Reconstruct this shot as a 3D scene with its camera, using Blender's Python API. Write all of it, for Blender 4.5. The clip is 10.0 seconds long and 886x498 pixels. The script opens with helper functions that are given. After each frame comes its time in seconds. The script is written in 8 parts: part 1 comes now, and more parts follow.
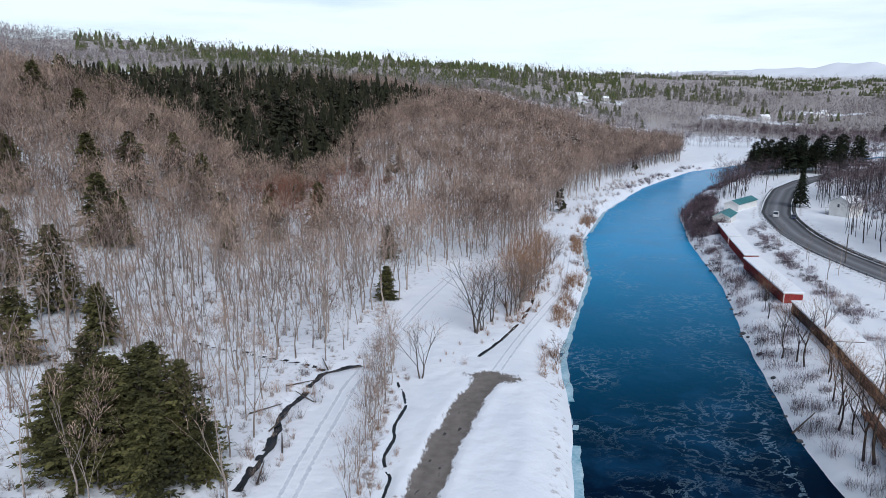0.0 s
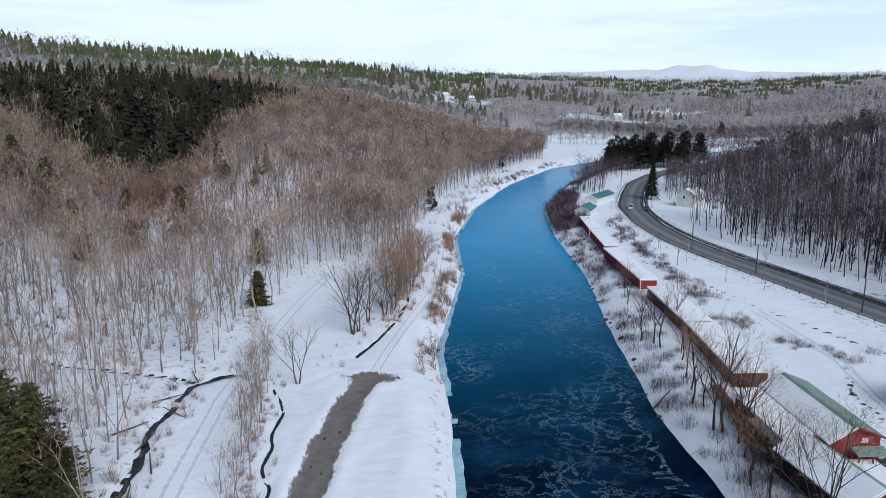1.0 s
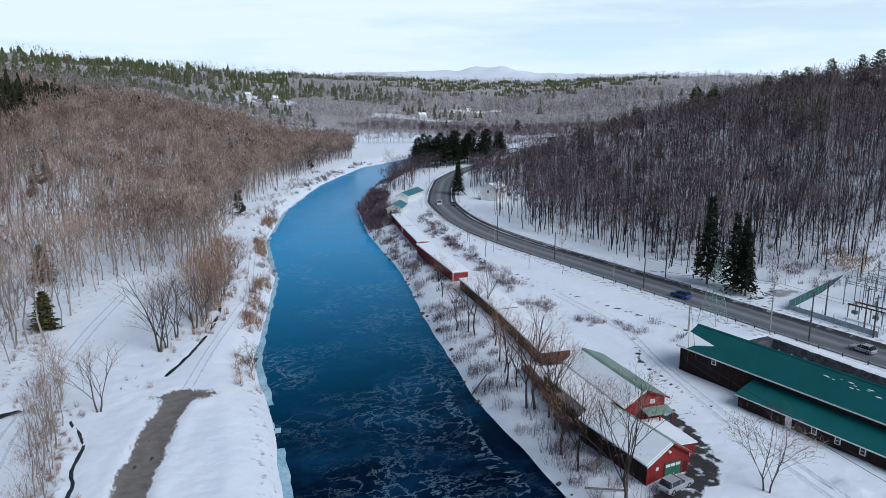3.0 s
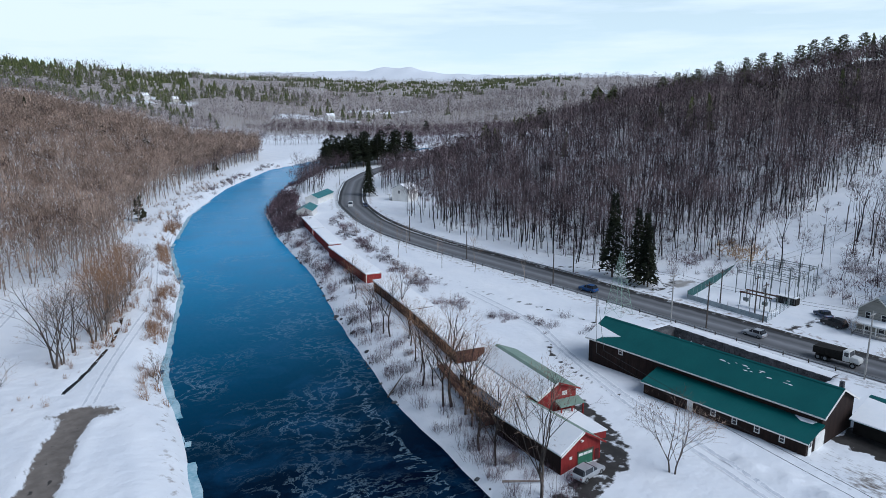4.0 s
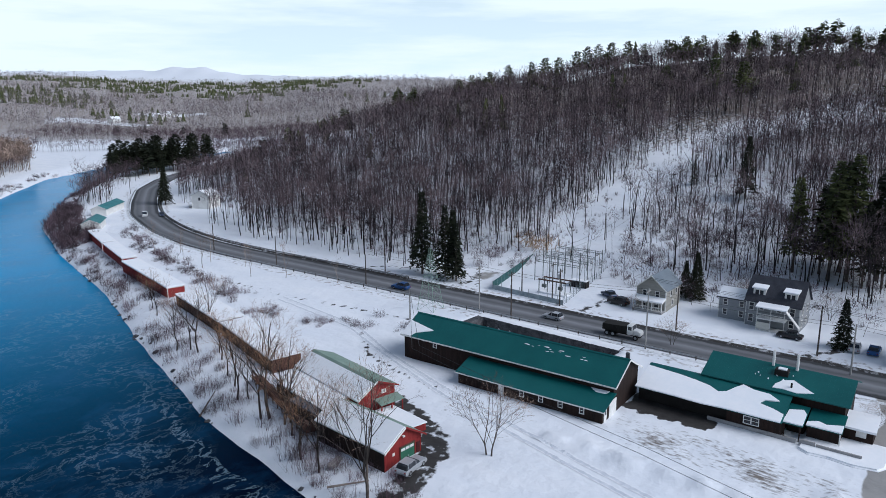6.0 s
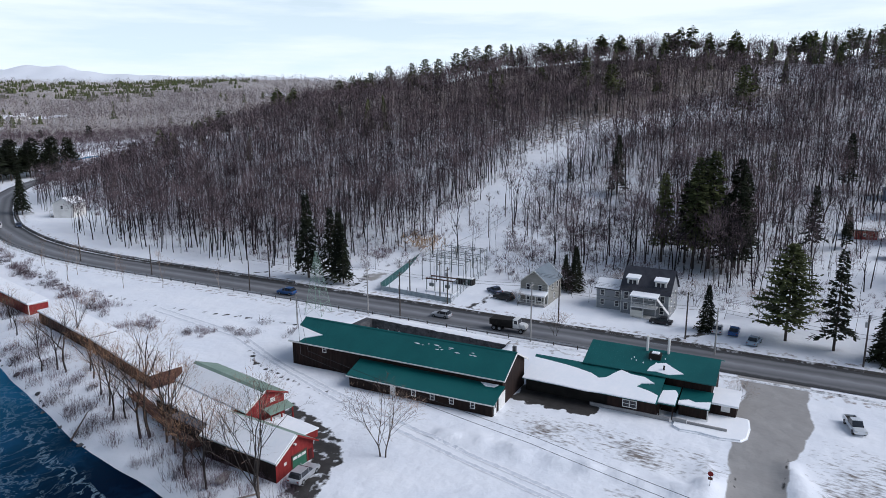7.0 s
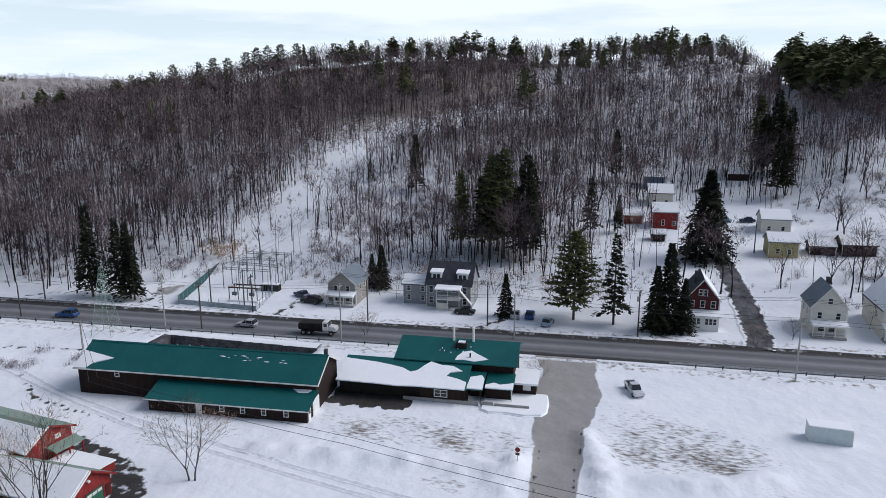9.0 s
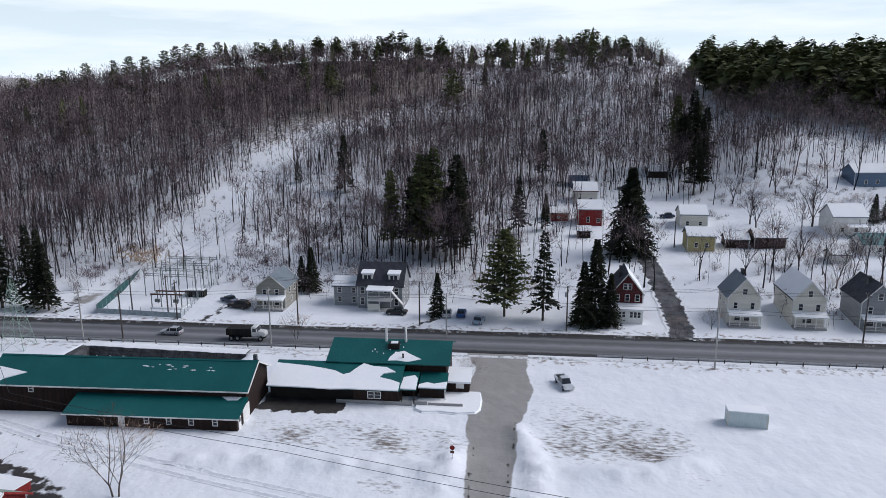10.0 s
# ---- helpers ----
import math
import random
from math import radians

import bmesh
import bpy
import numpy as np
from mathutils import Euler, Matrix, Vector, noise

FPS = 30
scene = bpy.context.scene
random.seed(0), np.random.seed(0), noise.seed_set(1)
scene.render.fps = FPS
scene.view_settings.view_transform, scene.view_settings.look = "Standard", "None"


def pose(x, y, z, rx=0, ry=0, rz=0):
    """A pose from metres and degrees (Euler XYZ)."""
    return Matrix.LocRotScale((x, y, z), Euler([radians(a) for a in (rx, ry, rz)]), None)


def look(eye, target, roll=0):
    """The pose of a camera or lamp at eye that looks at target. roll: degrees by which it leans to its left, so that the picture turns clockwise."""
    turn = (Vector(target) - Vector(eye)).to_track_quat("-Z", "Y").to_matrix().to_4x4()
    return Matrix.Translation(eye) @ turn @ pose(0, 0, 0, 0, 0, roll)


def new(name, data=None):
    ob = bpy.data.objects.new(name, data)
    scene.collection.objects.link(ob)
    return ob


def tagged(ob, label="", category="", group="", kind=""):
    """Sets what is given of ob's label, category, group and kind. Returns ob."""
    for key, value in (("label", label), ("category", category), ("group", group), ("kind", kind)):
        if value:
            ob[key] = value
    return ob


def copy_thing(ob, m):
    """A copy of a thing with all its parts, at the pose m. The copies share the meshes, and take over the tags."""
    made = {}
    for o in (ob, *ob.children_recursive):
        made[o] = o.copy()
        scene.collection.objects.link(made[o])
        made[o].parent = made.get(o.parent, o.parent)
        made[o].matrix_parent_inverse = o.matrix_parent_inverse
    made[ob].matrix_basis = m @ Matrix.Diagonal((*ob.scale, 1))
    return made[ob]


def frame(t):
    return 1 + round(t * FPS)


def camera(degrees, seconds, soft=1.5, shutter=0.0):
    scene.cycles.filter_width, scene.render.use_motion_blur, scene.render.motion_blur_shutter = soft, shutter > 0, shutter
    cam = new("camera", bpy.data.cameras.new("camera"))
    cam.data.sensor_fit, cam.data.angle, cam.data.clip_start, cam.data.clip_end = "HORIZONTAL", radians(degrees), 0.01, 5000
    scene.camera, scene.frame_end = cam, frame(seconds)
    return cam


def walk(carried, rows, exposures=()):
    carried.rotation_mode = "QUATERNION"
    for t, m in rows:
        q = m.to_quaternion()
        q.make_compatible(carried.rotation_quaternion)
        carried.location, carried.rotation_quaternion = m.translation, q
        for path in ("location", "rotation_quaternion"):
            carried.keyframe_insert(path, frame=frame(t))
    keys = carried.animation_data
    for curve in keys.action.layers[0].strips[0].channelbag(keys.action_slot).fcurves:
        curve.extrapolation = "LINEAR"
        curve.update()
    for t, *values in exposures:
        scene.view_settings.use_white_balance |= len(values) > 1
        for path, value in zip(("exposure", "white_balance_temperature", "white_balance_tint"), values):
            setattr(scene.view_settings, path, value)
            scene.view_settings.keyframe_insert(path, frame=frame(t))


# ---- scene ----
# camera: a slow pan from one hovering point, 45 m over the valley floor
cam = camera(65.02, 10.0, soft=0.6)
EYE = (0.0, 0.0, 45.0)
TURNS = (  # seconds, yaw, pitch, roll
    (0.0, 0.000, -12.342, -0.225),
    (0.5, -4.782, -12.386, -0.119),
    (1.0, -10.625, -12.408, -0.141),
    (1.5, -14.814, -12.428, -0.186),
    (2.0, -18.834, -12.435, -0.205),
    (2.5, -22.518, -12.459, -0.220),
    (4.0, -33.524, -12.448, -0.246),
    (4.5, -37.120, -12.427, -0.298),
    (5.0, -40.751, -12.410, -0.286),
    (5.5, -44.807, -12.402, -0.240),
    (7.0, -58.893, -12.350, -0.175),
    (7.5, -63.439, -12.349, -0.141),
    (8.0, -67.987, -12.342, -0.155),
    (8.5, -71.627, -12.347, -0.212),
    (9.0, -75.214, -12.357, -0.211),
    (9.5, -78.792, -12.366, -0.205),
    (10.0, -81.066, -12.371, -0.185),
)
walk(cam, [(t, Matrix.Translation(EYE) @ pose(0, 0, 0, 0, 0, yaw) @ pose(0, 0, 0, 90 + pitch) @ pose(0, 0, 0, 0, 0, roll))
           for t, yaw, pitch, roll in TURNS],
     exposures=((0.0, 0.0, 5580, 10), (1.0, -0.07, 5470, 9), (2.5, -0.13, 5380, 8), (4.5, -0.1, 5370, 8), (7.0, -0.02, 5650, 12), (10.0, -0.04, 5800, 13)))

# light: a winter sun spread wide by thin cloud, to the south
SUN_AZ, SUN_EL = 160.0, 40.0
world = bpy.data.worlds.new("sky")
scene.world = world
world.use_nodes = True
wn, wl = world.node_tree.nodes, world.node_tree.links
wn.clear()
sky = wn.new("ShaderNodeTexSky")
sky.sky_type, sky.sun_disc = "NISHITA", False
sky.sun_elevation, sky.sun_rotation = radians(SUN_EL), radians(SUN_AZ)
sky.air_density, sky.dust_density, sky.ozone_density, sky.altitude = 1.0, 1.2, 1.5, 300
coords = wn.new("ShaderNodeTexCoord")
stretch = wn.new("ShaderNodeMapping")
stretch.inputs["Scale"].default_value = (1.6, 1.6, 13.0)
cloud = wn.new("ShaderNodeTexNoise")
cloud.inputs["Scale"].default_value, cloud.inputs["Detail"].default_value, cloud.inputs["Roughness"].default_value = 1.5, 6, 0.55
cover = wn.new("ShaderNodeMapRange")
cover.inputs["From Min"].default_value, cover.inputs["From Max"].default_value = 0.36, 0.52
cover.inputs["To Min"].default_value = 0.5
veil = wn.new("ShaderNodeMixRGB")
veil.inputs["Color2"].default_value = (18.0, 18.6, 18.4, 1)
back = wn.new("ShaderNodeBackground")
back.inputs["Strength"].default_value = 0.055
wout = wn.new("ShaderNodeOutputWorld")
wl.new(coords.outputs["Generated"], stretch.inputs["Vector"])
wl.new(stretch.outputs["Vector"], cloud.inputs["Vector"])
wl.new(cloud.outputs["Fac"], cover.inputs["Value"])
sepz = wn.new("ShaderNodeSeparateXYZ")
low = wn.new("ShaderNodeMapRange")
for key, value in (("From Min", 0.12), ("From Max", 0.34), ("To Min", 1.0), ("To Max", 0.20)):
    low.inputs[key].default_value = value
both_veils = wn.new("ShaderNodeMath")
both_veils.operation = "MULTIPLY"
wl.new(coords.outputs["Generated"], sepz.inputs["Vector"])
wl.new(sepz.outputs["Z"], low.inputs["Value"])
wl.new(cover.outputs["Result"], both_veils.inputs[0])
wl.new(low.outputs["Result"], both_veils.inputs[1])
# the veil is thinned in the unseen west, added for a bluer fill
west = wn.new("ShaderNodeMapRange")
for key, value in (("From Min", -0.98), ("From Max", -0.5), ("To Min", 0.12), ("To Max", 1.0)):
    west.inputs[key].default_value = value
west_thinned = wn.new("ShaderNodeMath")
west_thinned.operation = "MULTIPLY"
wl.new(sepz.outputs["X"], west.inputs["Value"])
wl.new(both_veils.outputs[0], west_thinned.inputs[0])
wl.new(west.outputs["Result"], west_thinned.inputs[1])
wl.new(west_thinned.outputs[0], veil.inputs["Fac"])
# thin haze over the clear parts, greenish towards the horizon
haze, haze_by = wn.new("ShaderNodeMixRGB"), wn.new("ShaderNodeMapRange")
haze.inputs["Color2"].default_value = (14.4, 17.8, 16.6, 1)
for key, value in (("From Min", 0.02), ("From Max", 0.30), ("To Min", 0.9), ("To Max", 0.0)):
    haze_by.inputs[key].default_value = value
wl.new(sepz.outputs["Z"], haze_by.inputs["Value"])
wl.new(haze_by.outputs["Result"], haze.inputs["Fac"])
wl.new(sky.outputs["Color"], haze.inputs["Color1"])
wl.new(haze.outputs["Color"], veil.inputs["Color1"])
wl.new(veil.outputs["Color"], back.inputs["Color"])
wl.new(back.outputs["Background"], wout.inputs["Surface"])

sun = new("sun", bpy.data.lights.new("sun", "SUN"))
sun.data.energy, sun.data.angle, sun.data.color = 2.7, radians(40), (1.0, 0.93, 0.85)
_az, _el = radians(SUN_AZ), radians(SUN_EL)
sun.matrix_world = look((300 * math.sin(_az) * math.cos(_el), 300 * math.cos(_az) * math.cos(_el), 300 * math.sin(_el)), (0, 0, 0))

# ---- the lie of the land ----
# the river's middle line and half width, from downstream to upstream
RIVER = ((29, -900, 16), (29, -200, 16), (29.5, 55, 16.2), (35.2, 95, 16), (39.5, 120, 17.6), (45, 141, 17.2), (55.5, 177, 17), (64, 225, 17.5),
         (82, 285, 15), (120, 362, 15.5), (172, 440, 16), (232, 492, 15), (320, 535, 14), (460, 560, 14), (760, 545, 16), (1600, 640, 20))
ROAD = ((170, -900), (146, -380), (131, -150), (125.8, -60), (123.2, 0), (120.2, 55), (118.3, 90), (117.0, 117), (115.0, 150),
        (113.2, 177), (113.4, 200), (117.5, 227), (129, 266), (146, 300), (167, 338), (194, 372), (236, 410), (330, 470), (500, 510))
SNOW_LANE = ((-19, 60), (-17.5, 80), (-15, 103), (-10.5, 125), (-4.5, 150), (3, 176), (16, 200), (30, 225))
DIRT_LANE = ((-4.5, 55), (-2.5, 73), (0.4, 86), (4.5, 100), (7.6, 107.5))
RIVER_PATH = ((9, 110), (14, 124), (28, 160), (38, 205), (56, 262), (90, 330), (140, 410), (200, 480))
CREEK = ((-27, 60), (-24.8, 71), (-23.8, 80), (-23.0, 87), (-23.8, 94), (-22.2, 100), (-21.2, 106), (-20.2, 110), (-17.5, 111.3), (-14.2, 113.3))
SIDE_CREEK = ((-50, 127), (-43, 122.5), (-36, 119.4), (-28.4, 115.8), (-23.5, 113.6), (-20.2, 111))
BROOK = ((-6.5, 62), (-7.4, 70), (-6.5, 76), (-7.9, 81), (-6.7, 86), (-6.9, 91), (-5.6, 96), (-6.0, 100), (-7.0, 103.5), (-8, 107.5))
DITCH = ((6.2, 116.5), (10.5, 124), (15.4, 135), (19, 146), (20.8, 153))
YARD_DRIVE = ((66, 6.2), (73, 6.4), (82, 6.6), (90, 7.2), (101, 7.0), (110, 7.5), (119, 8.7))
BARE_STREAKS = (((84.5, 92), (80.2, 86.5), (78.3, 78), (77.0, 68)), ((101, 88), (97.5, 108), (94, 128), (93, 150), (94, 175), (98.5, 205), (107, 232)), ((126.5, 70.5), (133, 70.0), (140, 70.5)),
                ((127.5, 104.5), (133.5, 104.0), (140, 108)), ((127, 29), (136, 23), (141, 24)), ((127, 134), (133, 124), (137, 118)))
SIDE_STREET = ((127.5, -24.6), (137, -26.2), (150, -26.2), (168, -25.4), (190, -24), (215, -25), (240, -28))
CUT = ((150, 90), (178, 98), (206, 101), (242, 101), (282, 101), (308, 91), (334, 75), (348, 57))
PLOUGH_RIDGES = (((74.5, 45), (75.3, 36), (76.3, 23), (76.3, 12.2), (80, 10.4)), ((88.7, 3.6), (82.2, 2.2), (77.9, 1.1), (78.9, -7.1), (80.1, -13.0), (83.5, -19.5)))

# heights over the floor: compass angle, then distance and height in turn
WEST = ((-180, (0, 0, 400, 0, 700, 20, 1500, 60, 5000, 120)), (-90, (0, 0, 60, 0, 180, 25, 420, 70, 1500, 130, 5000, 150)),
        (-40, (0, 0, 110, 1, 200, 15, 270, 34, 325, 50, 400, 46, 520, 50, 700, 72, 1300, 158, 2500, 150, 5000, 150)),
        (-32, (0, 0, 118, 1, 200, 13, 270, 32, 325, 48, 400, 41, 500, 46, 700, 68, 1300, 143, 2500, 135, 5000, 140)),
        (-28, (0, 0, 125, 0, 200, 11, 280, 30, 325, 43, 390, 36, 480, 43, 700, 64, 1300, 134, 2500, 120, 5000, 130)),
        (-24.5, (0, 0, 132, 0, 200, 9, 280, 24, 325, 33, 385, 29, 480, 40, 700, 62, 1300, 132, 2500, 118, 5000, 130)),
        (-20, (0, 0, 140, 0, 220, 8, 290, 18, 325, 21, 370, 24, 430, 34, 600, 52, 1320, 128, 2500, 115, 5000, 130)),
        (-16.5, (0, 0, 150, 0, 240, 5, 290, 8, 330, 12, 430, 34, 650, 57, 1340, 124, 2500, 112, 5000, 130)),
        (-13, (0, 0, 160, 0, 245, 4, 285, 6, 330, 14, 430, 36, 680, 58, 1380, 122, 2500, 110, 5000, 130)),
        (-5, (0, 0, 195, 0, 260, 7, 330, 19, 430, 36, 600, 46, 1000, 70, 1450, 114, 2500, 104, 5000, 120)))
NORTH = ((3, (0, 0, 250, 0, 330, 9, 420, 23, 520, 33, 700, 44, 1000, 60, 1600, 106, 3000, 100, 5000, 110)),
         (9, (0, 0, 345, 0, 430, 8, 520, 18, 610, 23, 800, 30, 1100, 50, 1800, 102, 3000, 110, 5000, 130)),
         (14, (0, 0, 440, 0, 560, 4, 800, 14, 1200, 36, 2000, 96, 3200, 120, 4700, 165, 5000, 150)),
         (20, (0, 0, 760, 0, 1000, 12, 1500, 48, 2300, 86, 3500, 140, 4700, 195)))
NORTH_EAST = ((27, (0, 0, 850, 0, 1200, 10, 1900, 42, 3000, 92, 4300, 165, 4800, 205)),
         (29, (0, 0, 330, 0, 400, 0, 900, 0, 1200, 10, 1900, 40, 3000, 88, 4300, 168, 4750, 226)),
         (31, (0, 0, 330, 0, 400, 0, 900, 0, 1200, 10, 1900, 40, 3000, 88, 4300, 168, 4750, 230)),
         (34, (0, 0, 290, 0, 400, 4, 520, 3, 900, 0, 1300, 14, 2000, 44, 3200, 98, 4700, 178)),
         (42, (0, 0, 232, 0, 300, 8, 380, 20, 450, 25, 560, 12, 800, 6, 1400, 34, 2500, 92, 4700, 172)))
EAST = ((49, (0, 0, 195, 0, 260, 9, 340, 22, 420, 35, 480, 39, 620, 26, 900, 14, 1500, 40, 2600, 94, 4700, 165)),
        (57, (0, 0, 178, 0, 240, 9, 330, 27, 420, 45, 490, 51, 700, 44, 1500, 50, 4700, 100)),
        (65, (0, 0, 166, 0, 230, 10, 320, 31, 420, 55, 490, 64, 700, 60, 1500, 60, 4700, 100)),
        (78, (0, 0, 150, 0, 210, 8, 300, 27, 400, 52, 480, 68, 700, 64, 1500, 60, 4700, 100)),
        (85, (0, 0, 146, 0, 208, 7, 290, 22, 375, 43, 470, 66, 560, 66, 1500, 60, 4700, 100)),
        (92, (0, 0, 142, 0, 205, 7, 280, 18, 350, 37, 440, 65, 510, 74, 1500, 60, 4700, 100)),
        (97, (0, 0, 144, 0, 207, 7, 284, 18, 352, 36, 440, 62, 510, 70, 1500, 60, 4700, 100)),
        (100, (0, 0, 146, 0, 208, 7, 286, 18, 352, 34, 430, 48, 500, 55, 1500, 60, 4700, 100)),
        (106, (0, 0, 148, 0, 210, 7, 260, 19, 330, 34, 430, 50, 540, 56, 1500, 60, 4700, 100)),
        (125, (0, 0, 170, 0, 240, 8, 330, 24, 480, 52, 700, 60, 1500, 70, 5000, 100)), (180, (0, 0, 400, 0, 700, 20, 1500, 60, 5000, 120)))


def line_reach(x, y, line):
    """Distance from places to a line, how far along it is met, and on which side (+1: right of the way)."""
    best, along, side = np.full(np.shape(x), 1e9), np.zeros(np.shape(x)), np.ones(np.shape(x))
    for i in range(len(line) - 1):
        (ax, ay), (bx, by) = line[i][:2], line[i + 1][:2]
        ux, uy = bx - ax, by - ay
        f = np.clip(((x - ax) * ux + (y - ay) * uy) / (ux * ux + uy * uy), 0, 1)
        px, py = x - ax - f * ux, y - ay - f * uy
        d = np.hypot(px, py)
        near = d < best
        best, along = np.where(near, d, best), np.where(near, i + f, along)
        side = np.where(near, np.where(ux * py - uy * px < 0, 1.0, -1.0), side)
    return best, along, side


def ramp(v, a, b):
    f = np.clip((v - a) / (b - a), 0, 1)
    return f * f * (3 - 2 * f)


def wave(x, y, size, seed=0.0):
    """A cheap smooth unevenness, about -1 to 1."""
    a, b = x / size, y / size
    return (np.sin(a * 2.1 + 1.7 * np.sin(b * 1.3 + seed) + seed) * np.cos(b * 1.9 - 1.3 * np.sin(a * 1.1 - seed))
            + 0.5 * np.sin(a * 4.3 - b * 3.1 + 2 * seed) + 0.3 * np.cos(a * 7.7 + b * 8.9 - seed)) / 1.8


def river_out(x, y):
    """Distance outside the river's edge, and the side."""
    d, along, side = line_reach(x, y, RIVER)
    half = np.interp(along, range(len(RIVER)), [p[2] for p in RIVER])
    return d - half - (0.5 * wave(x, y, 23.0, 1.0) + 0.12 * wave(x, y, 5.0, 2.0)), side


def hills(x, y):
    az, r = np.degrees(np.arctan2(x, y)), np.hypot(x, y)
    table = WEST + NORTH + NORTH_EAST + EAST
    angles = np.array([row[0] for row in table], float)
    stack = np.stack([np.interp(r, row[1][0::2], row[1][1::2]) for row in table])
    k = np.clip(np.searchsorted(angles, az, side="right") - 1, 0, len(angles) - 2)
    f = (az - angles[k]) / (angles[k + 1] - angles[k])
    f = f * 0.5 + 0.5 * f * f * (3 - 2 * f)
    low, high = np.take_along_axis(stack, k[None], 0)[0], np.take_along_axis(stack, (k + 1)[None], 0)[0]
    z = low * (1 - f) + high * f
    return z + (wave(x, y, 38.0, 3.0) * 1.6 + wave(x, y, 150.0, 5.0) * 5.0 * np.clip(r / 900, 0.15, 2)) * ramp(z, 1.0, 22.0)


def ground_z(x, y):
    x, y = np.atleast_1d(np.asarray(x, float)), np.atleast_1d(np.asarray(y, float))
    z = hills(x, y)
    z = z + 0.12 * wave(x, y, 6.0, 2.0) * ramp(z, -1, 1)
    d, _, _ = line_reach(x, y, ROAD)
    z = np.where(d < 20, z * ramp(d, 7.5, 16), z)
    d, _, _ = line_reach(x, y, CREEK)
    d = np.minimum(d, line_reach(x, y, SIDE_CREEK)[0] + 0.25)
    z = z - 0.5 * (1 - ramp(d, 0.3, 2.0))
    d, _, _ = line_reach(x, y, BROOK)
    z = z - 0.3 * (1 - ramp(d, 0.1, 0.9))
    d, _, _ = line_reach(x, y, DITCH)
    z = z - 0.25 * (1 - ramp(d, 0.1, 0.9))
    d, _, _ = line_reach(x, y, DIRT_LANE)
    z = z - 0.25 * (1 - ramp(d, 1.6, 2.6)) + 0.18 * np.exp(-((d - 3.2) / 0.8) ** 2) * (y < 104)
    d, along, _ = line_reach(x, y, YARD_DRIVE)
    z = z + (0.8 * np.exp(-((d - 6.0 + 0.25 * along) / 1.9) ** 2) * (0.6 + 0.6 * wave(x, y, 2.3, 4.0) + 0.3 * wave(x, y, 0.9, 1.0))) * (x < 84) * (x > 66)
    for line in PLOUGH_RIDGES:
        d, _, _ = line_reach(x, y, line)
        z = z + 1.05 * np.exp(-((d + 0.5 * wave(x, y, 4, 1)) / 1.5) ** 2) * (0.75 + 0.5 * wave(x, y, 2.6, 3.0) + 0.3 * wave(x, y, 1.1, 5.0))
    z = np.where((x > 96.5) & (x < 111.9) & (y > 53.5) & (y < 84.8), z - 1.9, z)
    out, side = river_out(x, y)
    bank = np.where(side > 0, 10.5, 7.5 + 1.6 * wave(x, y, 37.0, 6.0))
    foot = np.where(side > 0, 0.6, 1.0)
    rise = -3.05 + np.minimum(foot * out, 3.05 * np.clip(out / bank, 0, 1) ** np.where(side > 0, 0.62, 0.42))
    return np.where(out < 0, -3.05 + np.maximum(out * foot, -2.0), np.where(out < bank, np.minimum(z, 0) + rise, z))


# ---- materials ----
def mat(name, c1, c2, scale=1.0, rough=0.8, bump=0.0, fine=9.0, metal=0.0, spec=0.3, stretch=(1, 1, 1), edge=(0.35, 0.65)):
    """A surface of two tones mixed by coarse and fine grain, sizes in metres (scale: grains a metre)."""
    m = bpy.data.materials.new(name)
    m.use_nodes = True
    n, l = m.node_tree.nodes, m.node_tree.links
    b = n["Principled BSDF"]
    b.inputs["Roughness"].default_value, b.inputs["Metallic"].default_value = rough, metal
    b.inputs["Specular IOR Level"].default_value = spec
    geo = n.new("ShaderNodeNewGeometry")
    mp = n.new("ShaderNodeMapping")
    mp.inputs["Scale"].default_value = stretch
    l.new(geo.outputs["Position"], mp.inputs["Vector"])
    big, small = n.new("ShaderNodeTexNoise"), n.new("ShaderNodeTexNoise")
    for t, s in ((big, scale), (small, scale * fine)):
        t.inputs["Scale"].default_value, t.inputs["Detail"].default_value = s, 3
        l.new(mp.outputs["Vector"], t.inputs["Vector"])
    add = n.new("ShaderNodeMath")
    add.operation = "MULTIPLY_ADD"
    add.inputs[1].default_value = 0.4
    sc = n.new("ShaderNodeMath")
    sc.operation = "MULTIPLY"
    sc.inputs[1].default_value = 0.6
    l.new(big.outputs["Fac"], sc.inputs[0])
    l.new(small.outputs["Fac"], add.inputs[0])
    l.new(sc.outputs[0], add.inputs[2])
    rg = n.new("ShaderNodeMapRange")
    rg.inputs["From Min"].default_value, rg.inputs["From Max"].default_value = edge
    l.new(add.outputs[0], rg.inputs["Value"])
    mix = n.new("ShaderNodeMixRGB")
    mix.inputs["Color1"].default_value, mix.inputs["Color2"].default_value = (*c1, 1), (*c2, 1)
    l.new(rg.outputs["Result"], mix.inputs["Fac"])
    l.new(mix.outputs["Color"], b.inputs["Base Color"])
    if bump:
        bp = n.new("ShaderNodeBump")
        bp.inputs["Strength"].default_value, bp.inputs["Distance"].default_value = bump, 0.3 / scale
        l.new(add.outputs[0], bp.inputs["Height"])
        l.new(bp.outputs["Normal"], b.inputs["Normal"])
    return m


